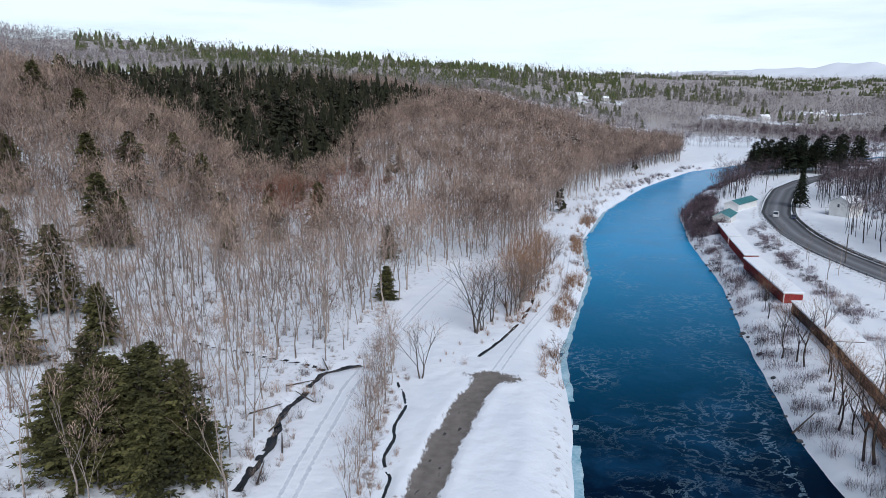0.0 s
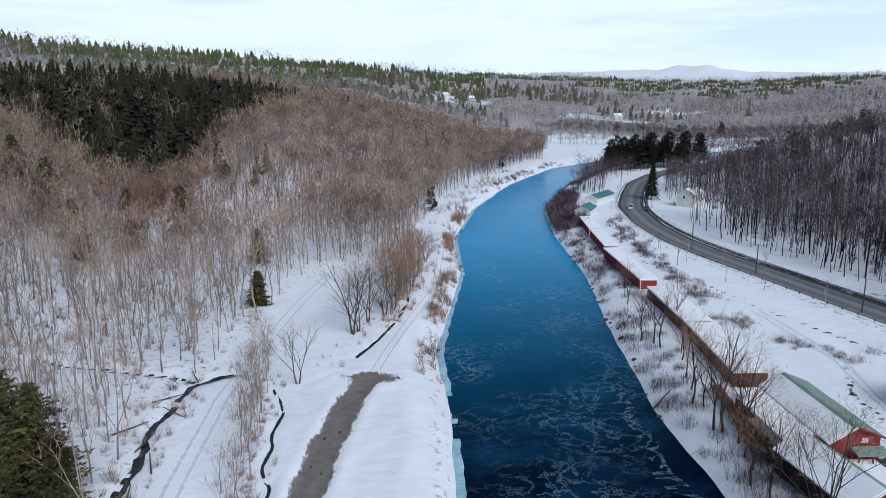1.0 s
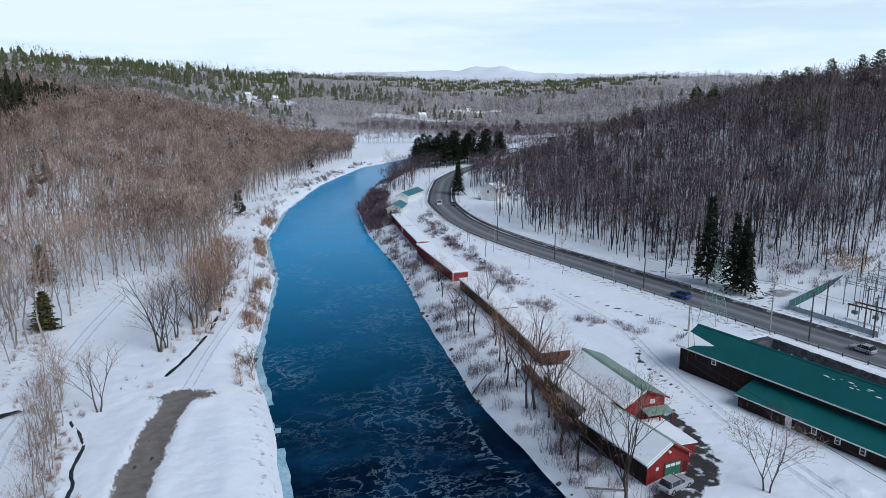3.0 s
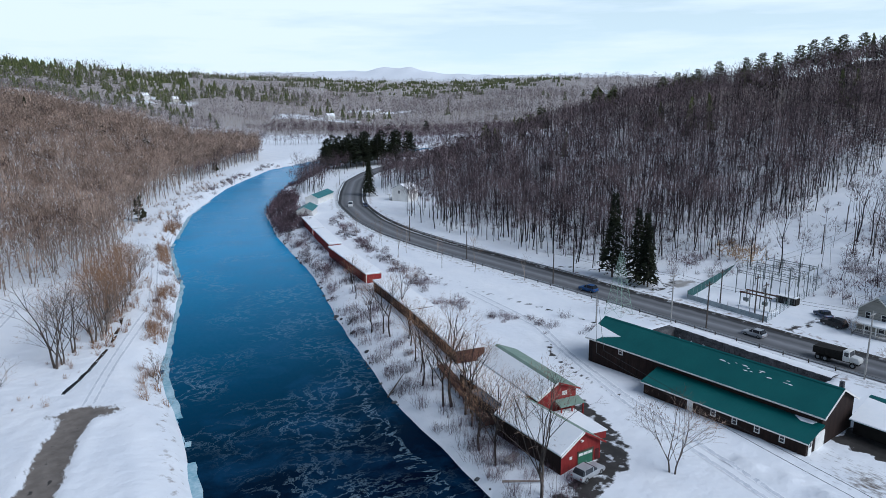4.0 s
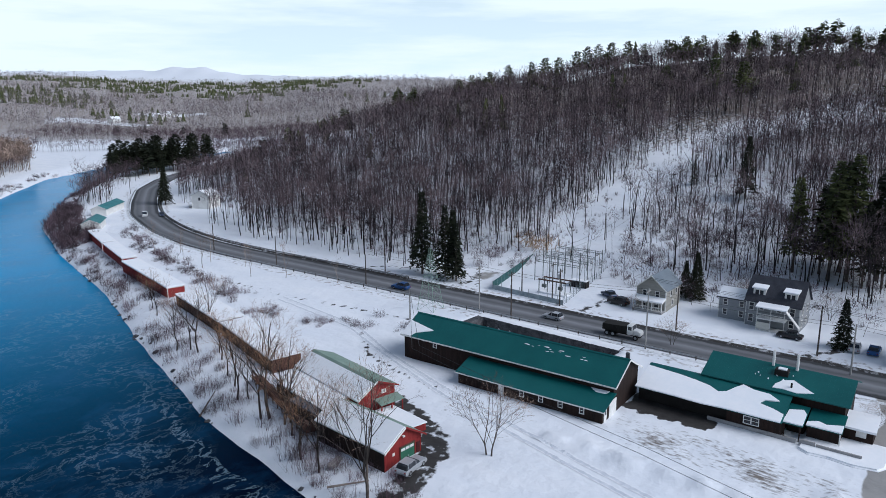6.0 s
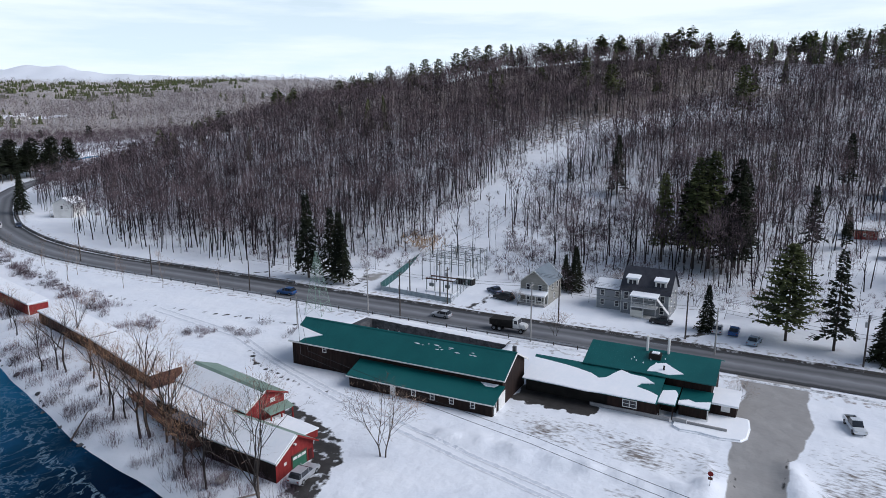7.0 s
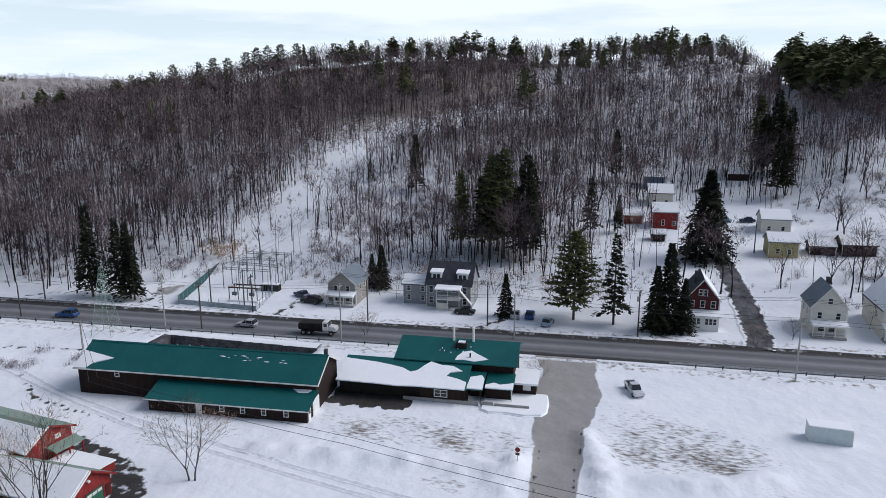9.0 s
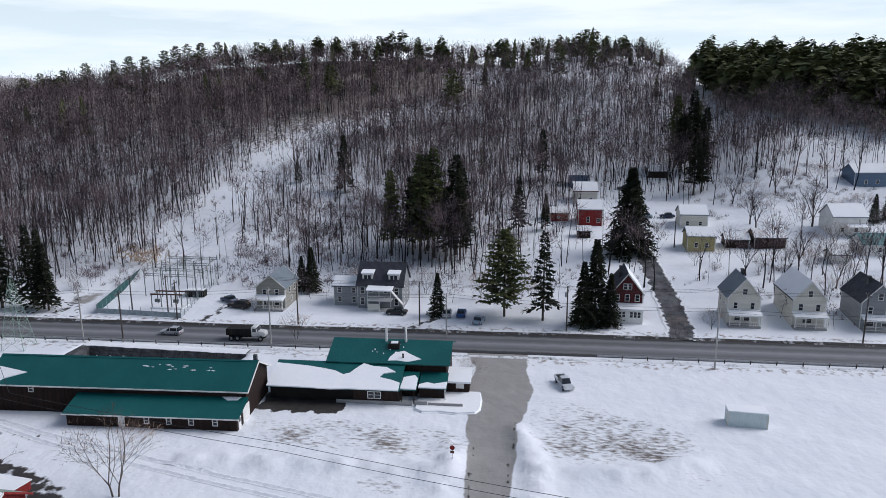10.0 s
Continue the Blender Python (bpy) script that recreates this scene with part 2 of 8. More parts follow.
ROOF_SNOW = mat("roof_snow", (0.83, 0.85, 0.875), (0.90, 0.90, 0.91), 0.35, 0.7, 0.06, 5)
BARK = mat("bark", (0.12, 0.094, 0.08), (0.43, 0.365, 0.315), 0.06, 0.95, 0, 20)
# GREY_BARK and BROWN_TWIGS: dark trees, with east-side shade put into the colour
GREY_BARK = mat("dark_grey_bark", (0.014, 0.011, 0.011), (0.065, 0.052, 0.047), 0.06, 0.95, 0, 20)
TWIGS = mat("twigs", (0.066, 0.043, 0.034), (0.55, 0.405, 0.315), 0.11, 0.95, 0, 9, edge=(0.41, 0.63))
BROWN_TWIGS = mat("brown_twigs", (0.022, 0.015, 0.019), (0.205, 0.145, 0.165), 0.11, 0.95, 0, 9, edge=(0.38, 0.64))
RUST_TWIGS = mat("rust_twigs", (0.20, 0.11, 0.065), (0.36, 0.22, 0.13), 0.08, 0.95, 0, 12)
# darker, bluer copies: the east slope's shade is put into bark and twigs
SHADED_BARK = mat("shaded_hill_bark", (0.007, 0.0065, 0.0085), (0.032, 0.028, 0.030), 0.06, 0.95, 0, 20)
SHADED_TWIGS = mat("shaded_hill_twigs", (0.020, 0.015, 0.020), (0.30, 0.225, 0.23), 0.12, 0.95, 0, 8, edge=(0.42, 0.66))
DARK_BARK = mat("dark_bark", (0.045, 0.036, 0.032), (0.12, 0.10, 0.085), 0.3, 0.95, 0, 8)
SPRUCE = mat("spruce_needles", (0.006, 0.011, 0.006), (0.027, 0.032, 0.013), 0.2, 0.9, 0, 14)
OLIVE = mat("olive_needles", (0.016, 0.018, 0.007), (0.14, 0.13, 0.045), 0.15, 0.9, 0, 14)
# paler and greyer: the haze of distance is put into the twig colour
HAZED_TWIGS = mat("hazed_far_twigs", (0.15, 0.13, 0.135), (0.30, 0.265, 0.27), 0.03, 0.95, 0, 6)
HILL_SPRUCE = mat("hill_spruce_needles", (0.006, 0.008, 0.004), (0.034, 0.034, 0.014), 0.09, 0.9, 0, 8)
RED_TWIGS = mat("reddish_twigs", (0.12, 0.052, 0.035), (0.27, 0.135, 0.09), 0.05, 0.95, 0, 12)
PINE = mat("pine_needles", (0.028, 0.042, 0.016), (0.125, 0.135, 0.05), 0.15, 0.9, 0, 14)
BOARDS = mat("brown_boards", (0.010, 0.006, 0.005), (0.030, 0.016, 0.012), 0.6, 0.85, 0.1, 8, stretch=(3, 3, 0.3))
RED = mat("red_boards", (0.17, 0.012, 0.014), (0.27, 0.035, 0.03), 0.7, 0.8, 0.1, 8, stretch=(3, 3, 0.3))
BARN_RED = mat("dull_red_boards", (0.055, 0.011, 0.013), (0.10, 0.021, 0.022), 0.7, 0.8, 0.1, 8, stretch=(3, 3, 0.3))
OLD_WOOD = mat("weathered_wood", (0.055, 0.026, 0.021), (0.13, 0.062, 0.047), 1.2, 0.9, 0.2, 6, stretch=(3, 3, 0.4))
GREEN_ROOF = mat("green_metal_roof", (0.006, 0.085, 0.085), (0.012, 0.115, 0.11), 0.25, 0.42, 0.0, 14, 0.15, 0.4)
PALE_GREEN = mat("faded_green_roof", (0.16, 0.235, 0.19), (0.24, 0.31, 0.26), 0.5, 0.7, 0.05, 9)
TEAL_ROOF = mat("teal_metal_roof", (0.03, 0.14, 0.15), (0.05, 0.19, 0.20), 0.3, 0.5, 0, 14)
SLATE = mat("dark_shingles", (0.028, 0.03, 0.04), (0.06, 0.062, 0.075), 0.9, 0.85, 0.15, 9)
BLUE_SLATE = mat("blue_grey_roofing", (0.055, 0.065, 0.085), (0.10, 0.115, 0.14), 0.5, 0.8, 0.1, 8)
GREY_ROOF = mat("grey_metal_roof", (0.13, 0.16, 0.19), (0.20, 0.23, 0.26), 0.3, 0.6, 0.0, 12)
WHITE = mat("white_paint", (0.62, 0.61, 0.58), (0.78, 0.77, 0.74), 0.6, 0.7, 0.05, 7)
CREAM = mat("cream_siding", (0.55, 0.53, 0.46), (0.66, 0.64, 0.57), 0.5, 0.75, 0.05, 8, stretch=(0.4, 0.4, 4))
GREY_SIDING = mat("grey_siding", (0.21, 0.22, 0.23), (0.29, 0.30, 0.31), 0.5, 0.8, 0.1, 8, stretch=(0.4, 0.4, 4))
TAUPE = mat("taupe_siding", (0.25, 0.24, 0.21), (0.33, 0.32, 0.285), 0.5, 0.8, 0.1, 8, stretch=(0.4, 0.4, 4))
BLUE_SIDING = mat("blue_siding", (0.10, 0.15, 0.22), (0.15, 0.20, 0.28), 0.5, 0.8, 0.1, 8, stretch=(0.4, 0.4, 4))
YELLOW_SIDING = mat("yellow_siding", (0.33, 0.29, 0.13), (0.42, 0.38, 0.19), 0.5, 0.8, 0.1, 8, stretch=(0.4, 0.4, 4))
# near-black, for dark parts and for shade put inside open sheds
DARK = mat("near_black_and_shade", (0.012, 0.011, 0.010), (0.022, 0.02, 0.018), 0.7, 0.9)
CONCRETE = mat("concrete", (0.26, 0.26, 0.26), (0.38, 0.37, 0.36), 0.6, 0.9, 0.2, 9)
STONE = mat("stone_wall", (0.028, 0.03, 0.034), (0.11, 0.11, 0.115), 0.7, 0.9, 0.5, 5)
GLASS = mat("window_glass", (0.012, 0.015, 0.02), (0.03, 0.035, 0.045), 0.5, 0.12, 0, 4, 0, 0.6)
POLE_WOOD = mat("pole_wood", (0.05, 0.042, 0.038), (0.11, 0.095, 0.085), 0.8, 0.95, 0, 8)
PALE_POLE = mat("pale_pole", (0.28, 0.27, 0.26), (0.38, 0.37, 0.35), 0.8, 0.9, 0, 8)
STEEL = mat("galvanised_steel", (0.30, 0.31, 0.32), (0.42, 0.43, 0.44), 1.5, 0.5, 0, 8, 0.6)
GREEN_STEEL = mat("pale_green_steel", (0.22, 0.32, 0.26), (0.32, 0.42, 0.35), 1.5, 0.6, 0, 8, 0.2)
FENCE_GREEN = mat("green_fence_mesh", (0.014, 0.065, 0.065), (0.04, 0.11, 0.11), 0.8, 0.7, 0, 8)
TYRE = mat("tyre_rubber", (0.012, 0.012, 0.012), (0.025, 0.025, 0.025), 2, 0.9)
WIRE = mat("wire", (0.02, 0.02, 0.02), (0.05, 0.05, 0.05), 1, 0.7)
GARAGE_GREEN = mat("green_door", (0.03, 0.12, 0.075), (0.05, 0.16, 0.10), 1, 0.5)
DEBRIS = mat("tan_brush", (0.30, 0.19, 0.10), (0.46, 0.33, 0.20), 0.5, 0.95, 0, 10)


def paint(name, c, rough=0.3, metal=0.3):
    return mat(name, c, tuple(min(1, v * 1.15) for v in c), 0.8, rough, 0, 6, metal, 0.5)


def ground_material():
    """Snow, with bare earth, slush, leaf litter, mud and painted shade where the land_cover attribute says so, broken
    up by noise.
    """
    m = bpy.data.materials.new("snowy_ground")
    m.use_nodes = True
    n, l = m.node_tree.nodes, m.node_tree.links
    b = n["Principled BSDF"]
    b.inputs["Roughness"].default_value, b.inputs["Specular IOR Level"].default_value = 0.75, 0.2
    geo, cov = n.new("ShaderNodeNewGeometry"), n.new("ShaderNodeAttribute")
    cov.attribute_name = "land_cover"
    sep = n.new("ShaderNodeSeparateColor")
    l.new(cov.outputs["Color"], sep.inputs["Color"])

    def grain(scale, detail=4, stretch=(1, 1, 1)):
        mp, t = n.new("ShaderNodeMapping"), n.new("ShaderNodeTexNoise")
        mp.inputs["Scale"].default_value = stretch
        t.inputs["Scale"].default_value, t.inputs["Detail"].default_value = scale, detail
        l.new(geo.outputs["Position"], mp.inputs["Vector"])
        l.new(mp.outputs["Vector"], t.inputs["Vector"])
        return t.outputs["Fac"]

    def shown(channel, fac, lo, hi, gain):
        """Where channel * gain + noise passes a level."""
        source = cov.outputs["Alpha"] if channel == "Alpha" else sep.outputs[channel]
        a = n.new("ShaderNodeMath")
        a.operation = "MULTIPLY_ADD"
        a.inputs[1].default_value = gain
        l.new(source, a.inputs[0])
        l.new(fac, a.inputs[2])
        r = n.new("ShaderNodeMapRange")
        r.inputs["From Min"].default_value, r.inputs["From Max"].default_value = lo, hi
        l.new(a.outputs[0], r.inputs["Value"])
        return r.outputs["Result"]

    def blend(fac, c1, c2):
        x = n.new("ShaderNodeMixRGB")
        for s, c in (("Color1", c1), ("Color2", c2)):
            if isinstance(c, tuple):
                x.inputs[s].default_value = (*c, 1)
            else:
                l.new(c, x.inputs[s])
        l.new(fac, x.inputs["Fac"])
        return x.outputs["Color"]

    base = blend(grain(0.12, 8, (1.3, 0.7, 1.0)), (0.67, 0.705, 0.765), (0.875, 0.88, 0.89))
    litter = blend(grain(0.3), (0.16, 0.125, 0.105), (0.31, 0.26, 0.225))
    earth = blend(grain(0.7, 5), (0.085, 0.073, 0.063), (0.26, 0.23, 0.205))
    slush = blend(grain(0.35), (0.25, 0.24, 0.23), (0.36, 0.35, 0.335))
    c = blend(shown("Blue", grain(0.8, 7), 0.78, 0.98, 0.75), base, litter)
    c = blend(shown("Red", grain(1.7, 10, (1.3, 0.5, 1.0)), 0.73, 1.0, 0.85), c, earth)
    c = blend(shown("Green", grain(0.22, 3), 0.84, 0.98, 0.8), c, slush)
    mud_and_shade = blend(grain(0.6), (0.022, 0.021, 0.021), (0.075, 0.07, 0.066))
    c = blend(shown("Alpha", grain(0.7, 6), 0.86, 0.98, 0.8), c, mud_and_shade)
    l.new(c, b.inputs["Base Color"])
    bp = n.new("ShaderNodeBump")
    bp.inputs["Strength"].default_value, bp.inputs["Distance"].default_value = 0.5, 0.6
    l.new(grain(0.4, 6), bp.inputs["Height"])
    l.new(bp.outputs["Normal"], b.inputs["Normal"])
    return m


def water_material():
    m = bpy.data.materials.new("river_water")
    m.use_nodes = True
    n, l = m.node_tree.nodes, m.node_tree.links
    b = n["Principled BSDF"]
    b.inputs["IOR"].default_value, b.inputs["Specular IOR Level"].default_value = 1.08, 0.35
    geo = n.new("ShaderNodeNewGeometry")
    warp, foam, patch, rip = (n.new("ShaderNodeTexNoise") for _ in range(4))
    for t, s, d in ((warp, 0.10, 4), (patch, 0.045, 3), (rip, 0.9, 5)):
        t.inputs["Scale"].default_value, t.inputs["Detail"].default_value = s, d
        l.new(geo.outputs["Position"], t.inputs["Vector"])
    shift = n.new("ShaderNodeVectorMath")
    shift.operation = "MULTIPLY_ADD"
    shift.inputs[1].default_value = (9, 9, 0)
    l.new(warp.outputs["Color"], shift.inputs[0])
    flow = n.new("ShaderNodeMapping")
    flow.inputs["Scale"].default_value = (0.9, 1.15, 1)
    flow.inputs["Rotation"].default_value = (0, 0, 0.25)
    l.new(geo.outputs["Position"], flow.inputs["Vector"])
    l.new(flow.outputs["Vector"], shift.inputs[2])
    foam.inputs["Scale"].default_value, foam.inputs["Detail"].default_value, foam.inputs["Roughness"].default_value = 0.30, 7, 0.66
    l.new(shift.outputs["Vector"], foam.inputs["Vector"])
    # thin streaks where the noise crosses its middle
    off = n.new("ShaderNodeMath")
    off.operation = "SUBTRACT"
    off.inputs[1].default_value = 0.5
    ab = n.new("ShaderNodeMath")
    ab.operation = "ABSOLUTE"
    l.new(foam.outputs["Fac"], off.inputs[0])
    l.new(off.outputs[0], ab.inputs[0])
    line = n.new("ShaderNodeMapRange")
    for k, v in (("From Min", 0.0), ("From Max", 0.024), ("To Min", 0.9), ("To Max", 0.0)):
        line.inputs[k].default_value = v
    l.new(ab.outputs[0], line.inputs["Value"])
    some = n.new("ShaderNodeMapRange")
    some.inputs["From Min"].default_value, some.inputs["From Max"].default_value = 0.44, 0.80
    l.new(patch.outputs["Fac"], some.inputs["Value"])
    both = n.new("ShaderNodeMath")
    both.operation = "MULTIPLY"
    l.new(line.outputs["Result"], both.inputs[0])
    l.new(some.outputs["Result"], both.inputs[1])
    # an eddy line of foam along the shed side
    at, bent, edge, lined, foamy = (n.new(k) for k in ("ShaderNodeAttribute", "ShaderNodeMath", "ShaderNodeMath", "ShaderNodeMath", "ShaderNodeMath"))
    at.attribute_name = "across"
    bent.operation, edge.operation, lined.operation, foamy.operation = "MULTIPLY_ADD", "COMPARE", "MULTIPLY", "MAXIMUM"
    bent.inputs[1].default_value = 0.16
    l.new(warp.outputs["Fac"], bent.inputs[0])
    l.new(at.outputs["Fac"], bent.inputs[2])
    edge.inputs[1].default_value, edge.inputs[2].default_value = 0.875, 0.03
    l.new(bent.outputs[0], edge.inputs[0])
    # it frays out upstream
    reach, frayed = n.new("ShaderNodeMapRange"), n.new("ShaderNodeMath")
    place = n.new("ShaderNodeSeparateXYZ")
    l.new(geo.outputs["Position"], place.inputs["Vector"])
    l.new(place.outputs["Y"], reach.inputs["Value"])
    for k, v in (("From Min", 92.0), ("From Max", 128.0), ("To Min", 0.7), ("To Max", 0.0)):
        reach.inputs[k].default_value = v
    frayed.operation = "MULTIPLY"
    l.new(edge.outputs[0], frayed.inputs[0])
    l.new(reach.outputs["Result"], frayed.inputs[1])
    l.new(frayed.outputs[0], lined.inputs[0])
    l.new(line.outputs["Result"], lined.inputs[1])
    l.new(both.outputs[0], foamy.inputs[0])
    l.new(lined.outputs[0], foamy.inputs[1])
    both = foamy
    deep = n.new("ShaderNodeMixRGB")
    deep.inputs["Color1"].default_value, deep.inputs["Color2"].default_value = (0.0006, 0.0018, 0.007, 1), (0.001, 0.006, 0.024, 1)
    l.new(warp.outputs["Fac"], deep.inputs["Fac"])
    # near-black to bright blue upstream: the sky's sheen is put into the colour
    way, sheen_by, bed = n.new("ShaderNodeSeparateXYZ"), n.new("ShaderNodeMapRange"), n.new("ShaderNodeMixRGB")
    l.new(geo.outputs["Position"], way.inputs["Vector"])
    l.new(way.outputs["Y"], sheen_by.inputs["Value"])
    sheen_by.interpolation_type = "SMOOTHSTEP"
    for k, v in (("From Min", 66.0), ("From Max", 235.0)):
        sheen_by.inputs[k].default_value = v
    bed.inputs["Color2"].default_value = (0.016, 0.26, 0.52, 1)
    l.new(sheen_by.outputs["Result"], bed.inputs["Fac"])
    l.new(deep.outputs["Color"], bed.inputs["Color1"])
    # milky swirls, paler upstream
    swirl, swirl_share, milk = n.new("ShaderNodeTexNoise"), n.new("ShaderNodeMapRange"), n.new("ShaderNodeMixRGB")
    swirl.inputs["Scale"].default_value, swirl.inputs["Detail"].default_value, swirl.inputs["Roughness"].default_value = 0.09, 8, 0.62
    l.new(shift.outputs["Vector"], swirl.inputs["Vector"])
    l.new(swirl.outputs["Fac"], swirl_share.inputs["Value"])
    for k, v in (("From Min", 0.46), ("From Max", 0.72), ("To Max", 0.8)):
        swirl_share.inputs[k].default_value = v
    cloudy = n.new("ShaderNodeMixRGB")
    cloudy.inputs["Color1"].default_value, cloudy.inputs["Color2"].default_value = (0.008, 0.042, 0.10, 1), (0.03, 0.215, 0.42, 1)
    l.new(sheen_by.outputs["Result"], cloudy.inputs["Fac"])
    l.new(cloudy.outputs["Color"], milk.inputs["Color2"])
    l.new(swirl_share.outputs["Result"], milk.inputs["Fac"])
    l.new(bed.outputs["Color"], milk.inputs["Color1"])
    mix = n.new("ShaderNodeMixRGB")
    mix.inputs["Color2"].default_value = (0.25, 0.36, 0.44, 1)
    l.new(milk.outputs["Color"], mix.inputs["Color1"])
    l.new(both.outputs[0], mix.inputs["Fac"])
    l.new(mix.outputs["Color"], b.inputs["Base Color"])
    rr = n.new("ShaderNodeMapRange")
    rr.inputs["To Min"].default_value, rr.inputs["To Max"].default_value = 0.16, 0.7
    l.new(both.outputs[0], rr.inputs["Value"])
    l.new(rr.outputs["Result"], b.inputs["Roughness"])
    bp = n.new("ShaderNodeBump")
    bp.inputs["Strength"].default_value, bp.inputs["Distance"].default_value = 0.3, 0.2
    l.new(rip.outputs["Fac"], bp.inputs["Height"])
    l.new(bp.outputs["Normal"], b.inputs["Normal"])
    return m


def road_material():
    """Salted asphalt: pale wheel lanes, dark wet edges, by the distance across the road."""
    m = bpy.data.materials.new("salted_asphalt")
    m.use_nodes = True
    n, l = m.node_tree.nodes, m.node_tree.links
    b = n["Principled BSDF"]
    b.inputs["Roughness"].default_value = 0.8
    at = n.new("ShaderNodeAttribute")
    at.attribute_name = "across"
    geo = n.new("ShaderNodeNewGeometry")
    t = n.new("ShaderNodeTexNoise")
    t.inputs["Scale"].default_value, t.inputs["Detail"].default_value = 0.5, 6
    l.new(geo.outputs["Position"], t.inputs["Vector"])
    wob = n.new("ShaderNodeMath")
    wob.operation = "MULTIPLY_ADD"
    wob.inputs[1].default_value = 0.12
    l.new(t.outputs["Fac"], wob.inputs[0])
    l.new(at.outputs["Fac"], wob.inputs[2])
    r = n.new("ShaderNodeValToRGB")
    e = r.color_ramp.elements
    e[0].position, e[0].color = 0.0, (0.035, 0.035, 0.038, 1)
    e[1].position, e[1].color = 1.0, (0.03, 0.03, 0.033, 1)
    for p, c in ((0.15, 0.032), (0.21, 0.15), (0.30, 0.10), (0.42, 0.15), (0.54, 0.22), (0.62, 0.14), (0.74, 0.09), (0.86, 0.16), (0.92, 0.12), (0.965, 0.03)):
        k = e.new(p)
        k.color = (c * 0.98, c, c * 1.06, 1)
    l.new(wob.outputs[0], r.inputs["Fac"])
    l.new(r.outputs["Color"], b.inputs["Base Color"])
    return m


def worn(name, c1, c2, scale=0.6, reach=0.9):
    """Bare stuff that shows through snow: most in the middle of its strip, broken up towards the edges."""
    m = mat(name, c1, c2, scale, 0.8, 0.15, 6)
    n, l = m.node_tree.nodes, m.node_tree.links
    b = n["Principled BSDF"]
    bare = b.inputs["Base Color"].links[0].from_socket
    at, geo, t = n.new("ShaderNodeAttribute"), n.new("ShaderNodeNewGeometry"), n.new("ShaderNodeTexNoise")
    at.attribute_name = "across"
    t.inputs["Scale"].default_value, t.inputs["Detail"].default_value = scale * 1.5, 6
    l.new(geo.outputs["Position"], t.inputs["Vector"])
    edge = n.new("ShaderNodeMath")
    edge.operation = "PINGPONG"
    edge.inputs[1].default_value = 0.5
    l.new(at.outputs["Fac"], edge.inputs[0])
    both = n.new("ShaderNodeMath")
    both.operation = "MULTIPLY_ADD"
    both.inputs[1].default_value = reach
    l.new(edge.outputs[0], both.inputs[0])
    l.new(t.outputs["Fac"], both.inputs[2])
    r = n.new("ShaderNodeMapRange")
    r.inputs["From Min"].default_value, r.inputs["From Max"].default_value = 0.68, 0.82
    l.new(both.outputs[0], r.inputs["Value"])
    mix = n.new("ShaderNodeMixRGB")
    mix.inputs["Color1"].default_value = (0.84, 0.855, 0.88, 1)
    l.new(r.outputs["Result"], mix.inputs["Fac"])
    l.new(bare, mix.inputs["Color2"])
    l.new(mix.outputs["Color"], b.inputs["Base Color"])
    return m


GROUND = ground_material()
WATER = water_material()
ASPHALT = road_material()
ICE = mat("bank_ice", (0.15, 0.33, 0.42), (0.46, 0.60, 0.66), 0.35, 0.35, 0.2, 6)
BLACK_WATER = mat("brook_water", (0.006, 0.008, 0.010), (0.02, 0.022, 0.025), 0.8, 0.15, 0.05, 6)


# ---- building blocks ----
def np_mesh(name, v, f, mats, slots=None, smooth=False):
    """A mesh from arrays: corners, and faces of one size each."""
    v, f = np.asarray(v, np.float32), np.asarray(f, np.int32)
    me = bpy.data.meshes.new(name)
    me.vertices.add(len(v))
    me.vertices.foreach_set("co", v.ravel())
    me.loops.add(f.size)
    me.loops.foreach_set("vertex_index", f.ravel())
    me.polygons.add(len(f))
    me.polygons.foreach_set("loop_start", np.arange(0, f.size, f.shape[1], dtype=np.int32))
    for m in mats:
        me.materials.append(m)
    if slots is not None:
        me.polygons.foreach_set("material_index", np.asarray(slots, np.int32))
    me.polygons.foreach_set("use_smooth", np.full(len(f), smooth))
    me.update(calc_edges=True)
    me.validate()
    return me


def thing(name, label, category, m=None, group="", kind=""):
    ob = tagged(new(name), label, category, group, kind)
    if m is not None:
        ob.matrix_world = m
    return ob


def part(name, bm, material, parent, label=""):
    me = bpy.data.meshes.new(name)
    bm.to_mesh(me)
    bm.free()
    me.materials.append(material)
    ob = new(name, me)
    ob.parent = parent
    return tagged(ob, label)


def boxes(*specs):
    """One bmesh of boxes: (x0, x1, y0, y1, z0, z1)."""
    bm = bmesh.new()
    for x0, x1, y0, y1, z0, z1 in specs:
        v = [bm.verts.new(p) for p in ((x0, y0, z0), (x1, y0, z0), (x1, y1, z0), (x0, y1, z0), (x0, y0, z1), (x1, y0, z1), (x1, y1, z1), (x0, y1, z1))]
        for q in ((3, 2, 1, 0), (4, 5, 6, 7), (0, 1, 5, 4), (1, 2, 6, 5), (2, 3, 7, 6), (3, 0, 4, 7)):
            bm.faces.new([v[i] for i in q])
    return bm


def prism(outline, axis, a, b):
    """A flat outline drawn out along an axis. Along x the outline is (y, z), along y (x, z), along z (x, y)."""
    bm = bmesh.new()

    def at(p, t):
        return {"x": (t, p[0], p[1]), "y": (p[0], t, p[1]), "z": (p[0], p[1], t)}[axis]

    lo, hi = [bm.verts.new(at(p, a)) for p in outline], [bm.verts.new(at(p, b)) for p in outline]
    bm.faces.new(lo[::-1])
    bm.faces.new(hi)
    for i in range(len(outline)):
        j = (i + 1) % len(outline)
        bm.faces.new((lo[i], lo[j], hi[j], hi[i]))
    bmesh.ops.recalc_face_normals(bm, faces=bm.faces)
    return bm


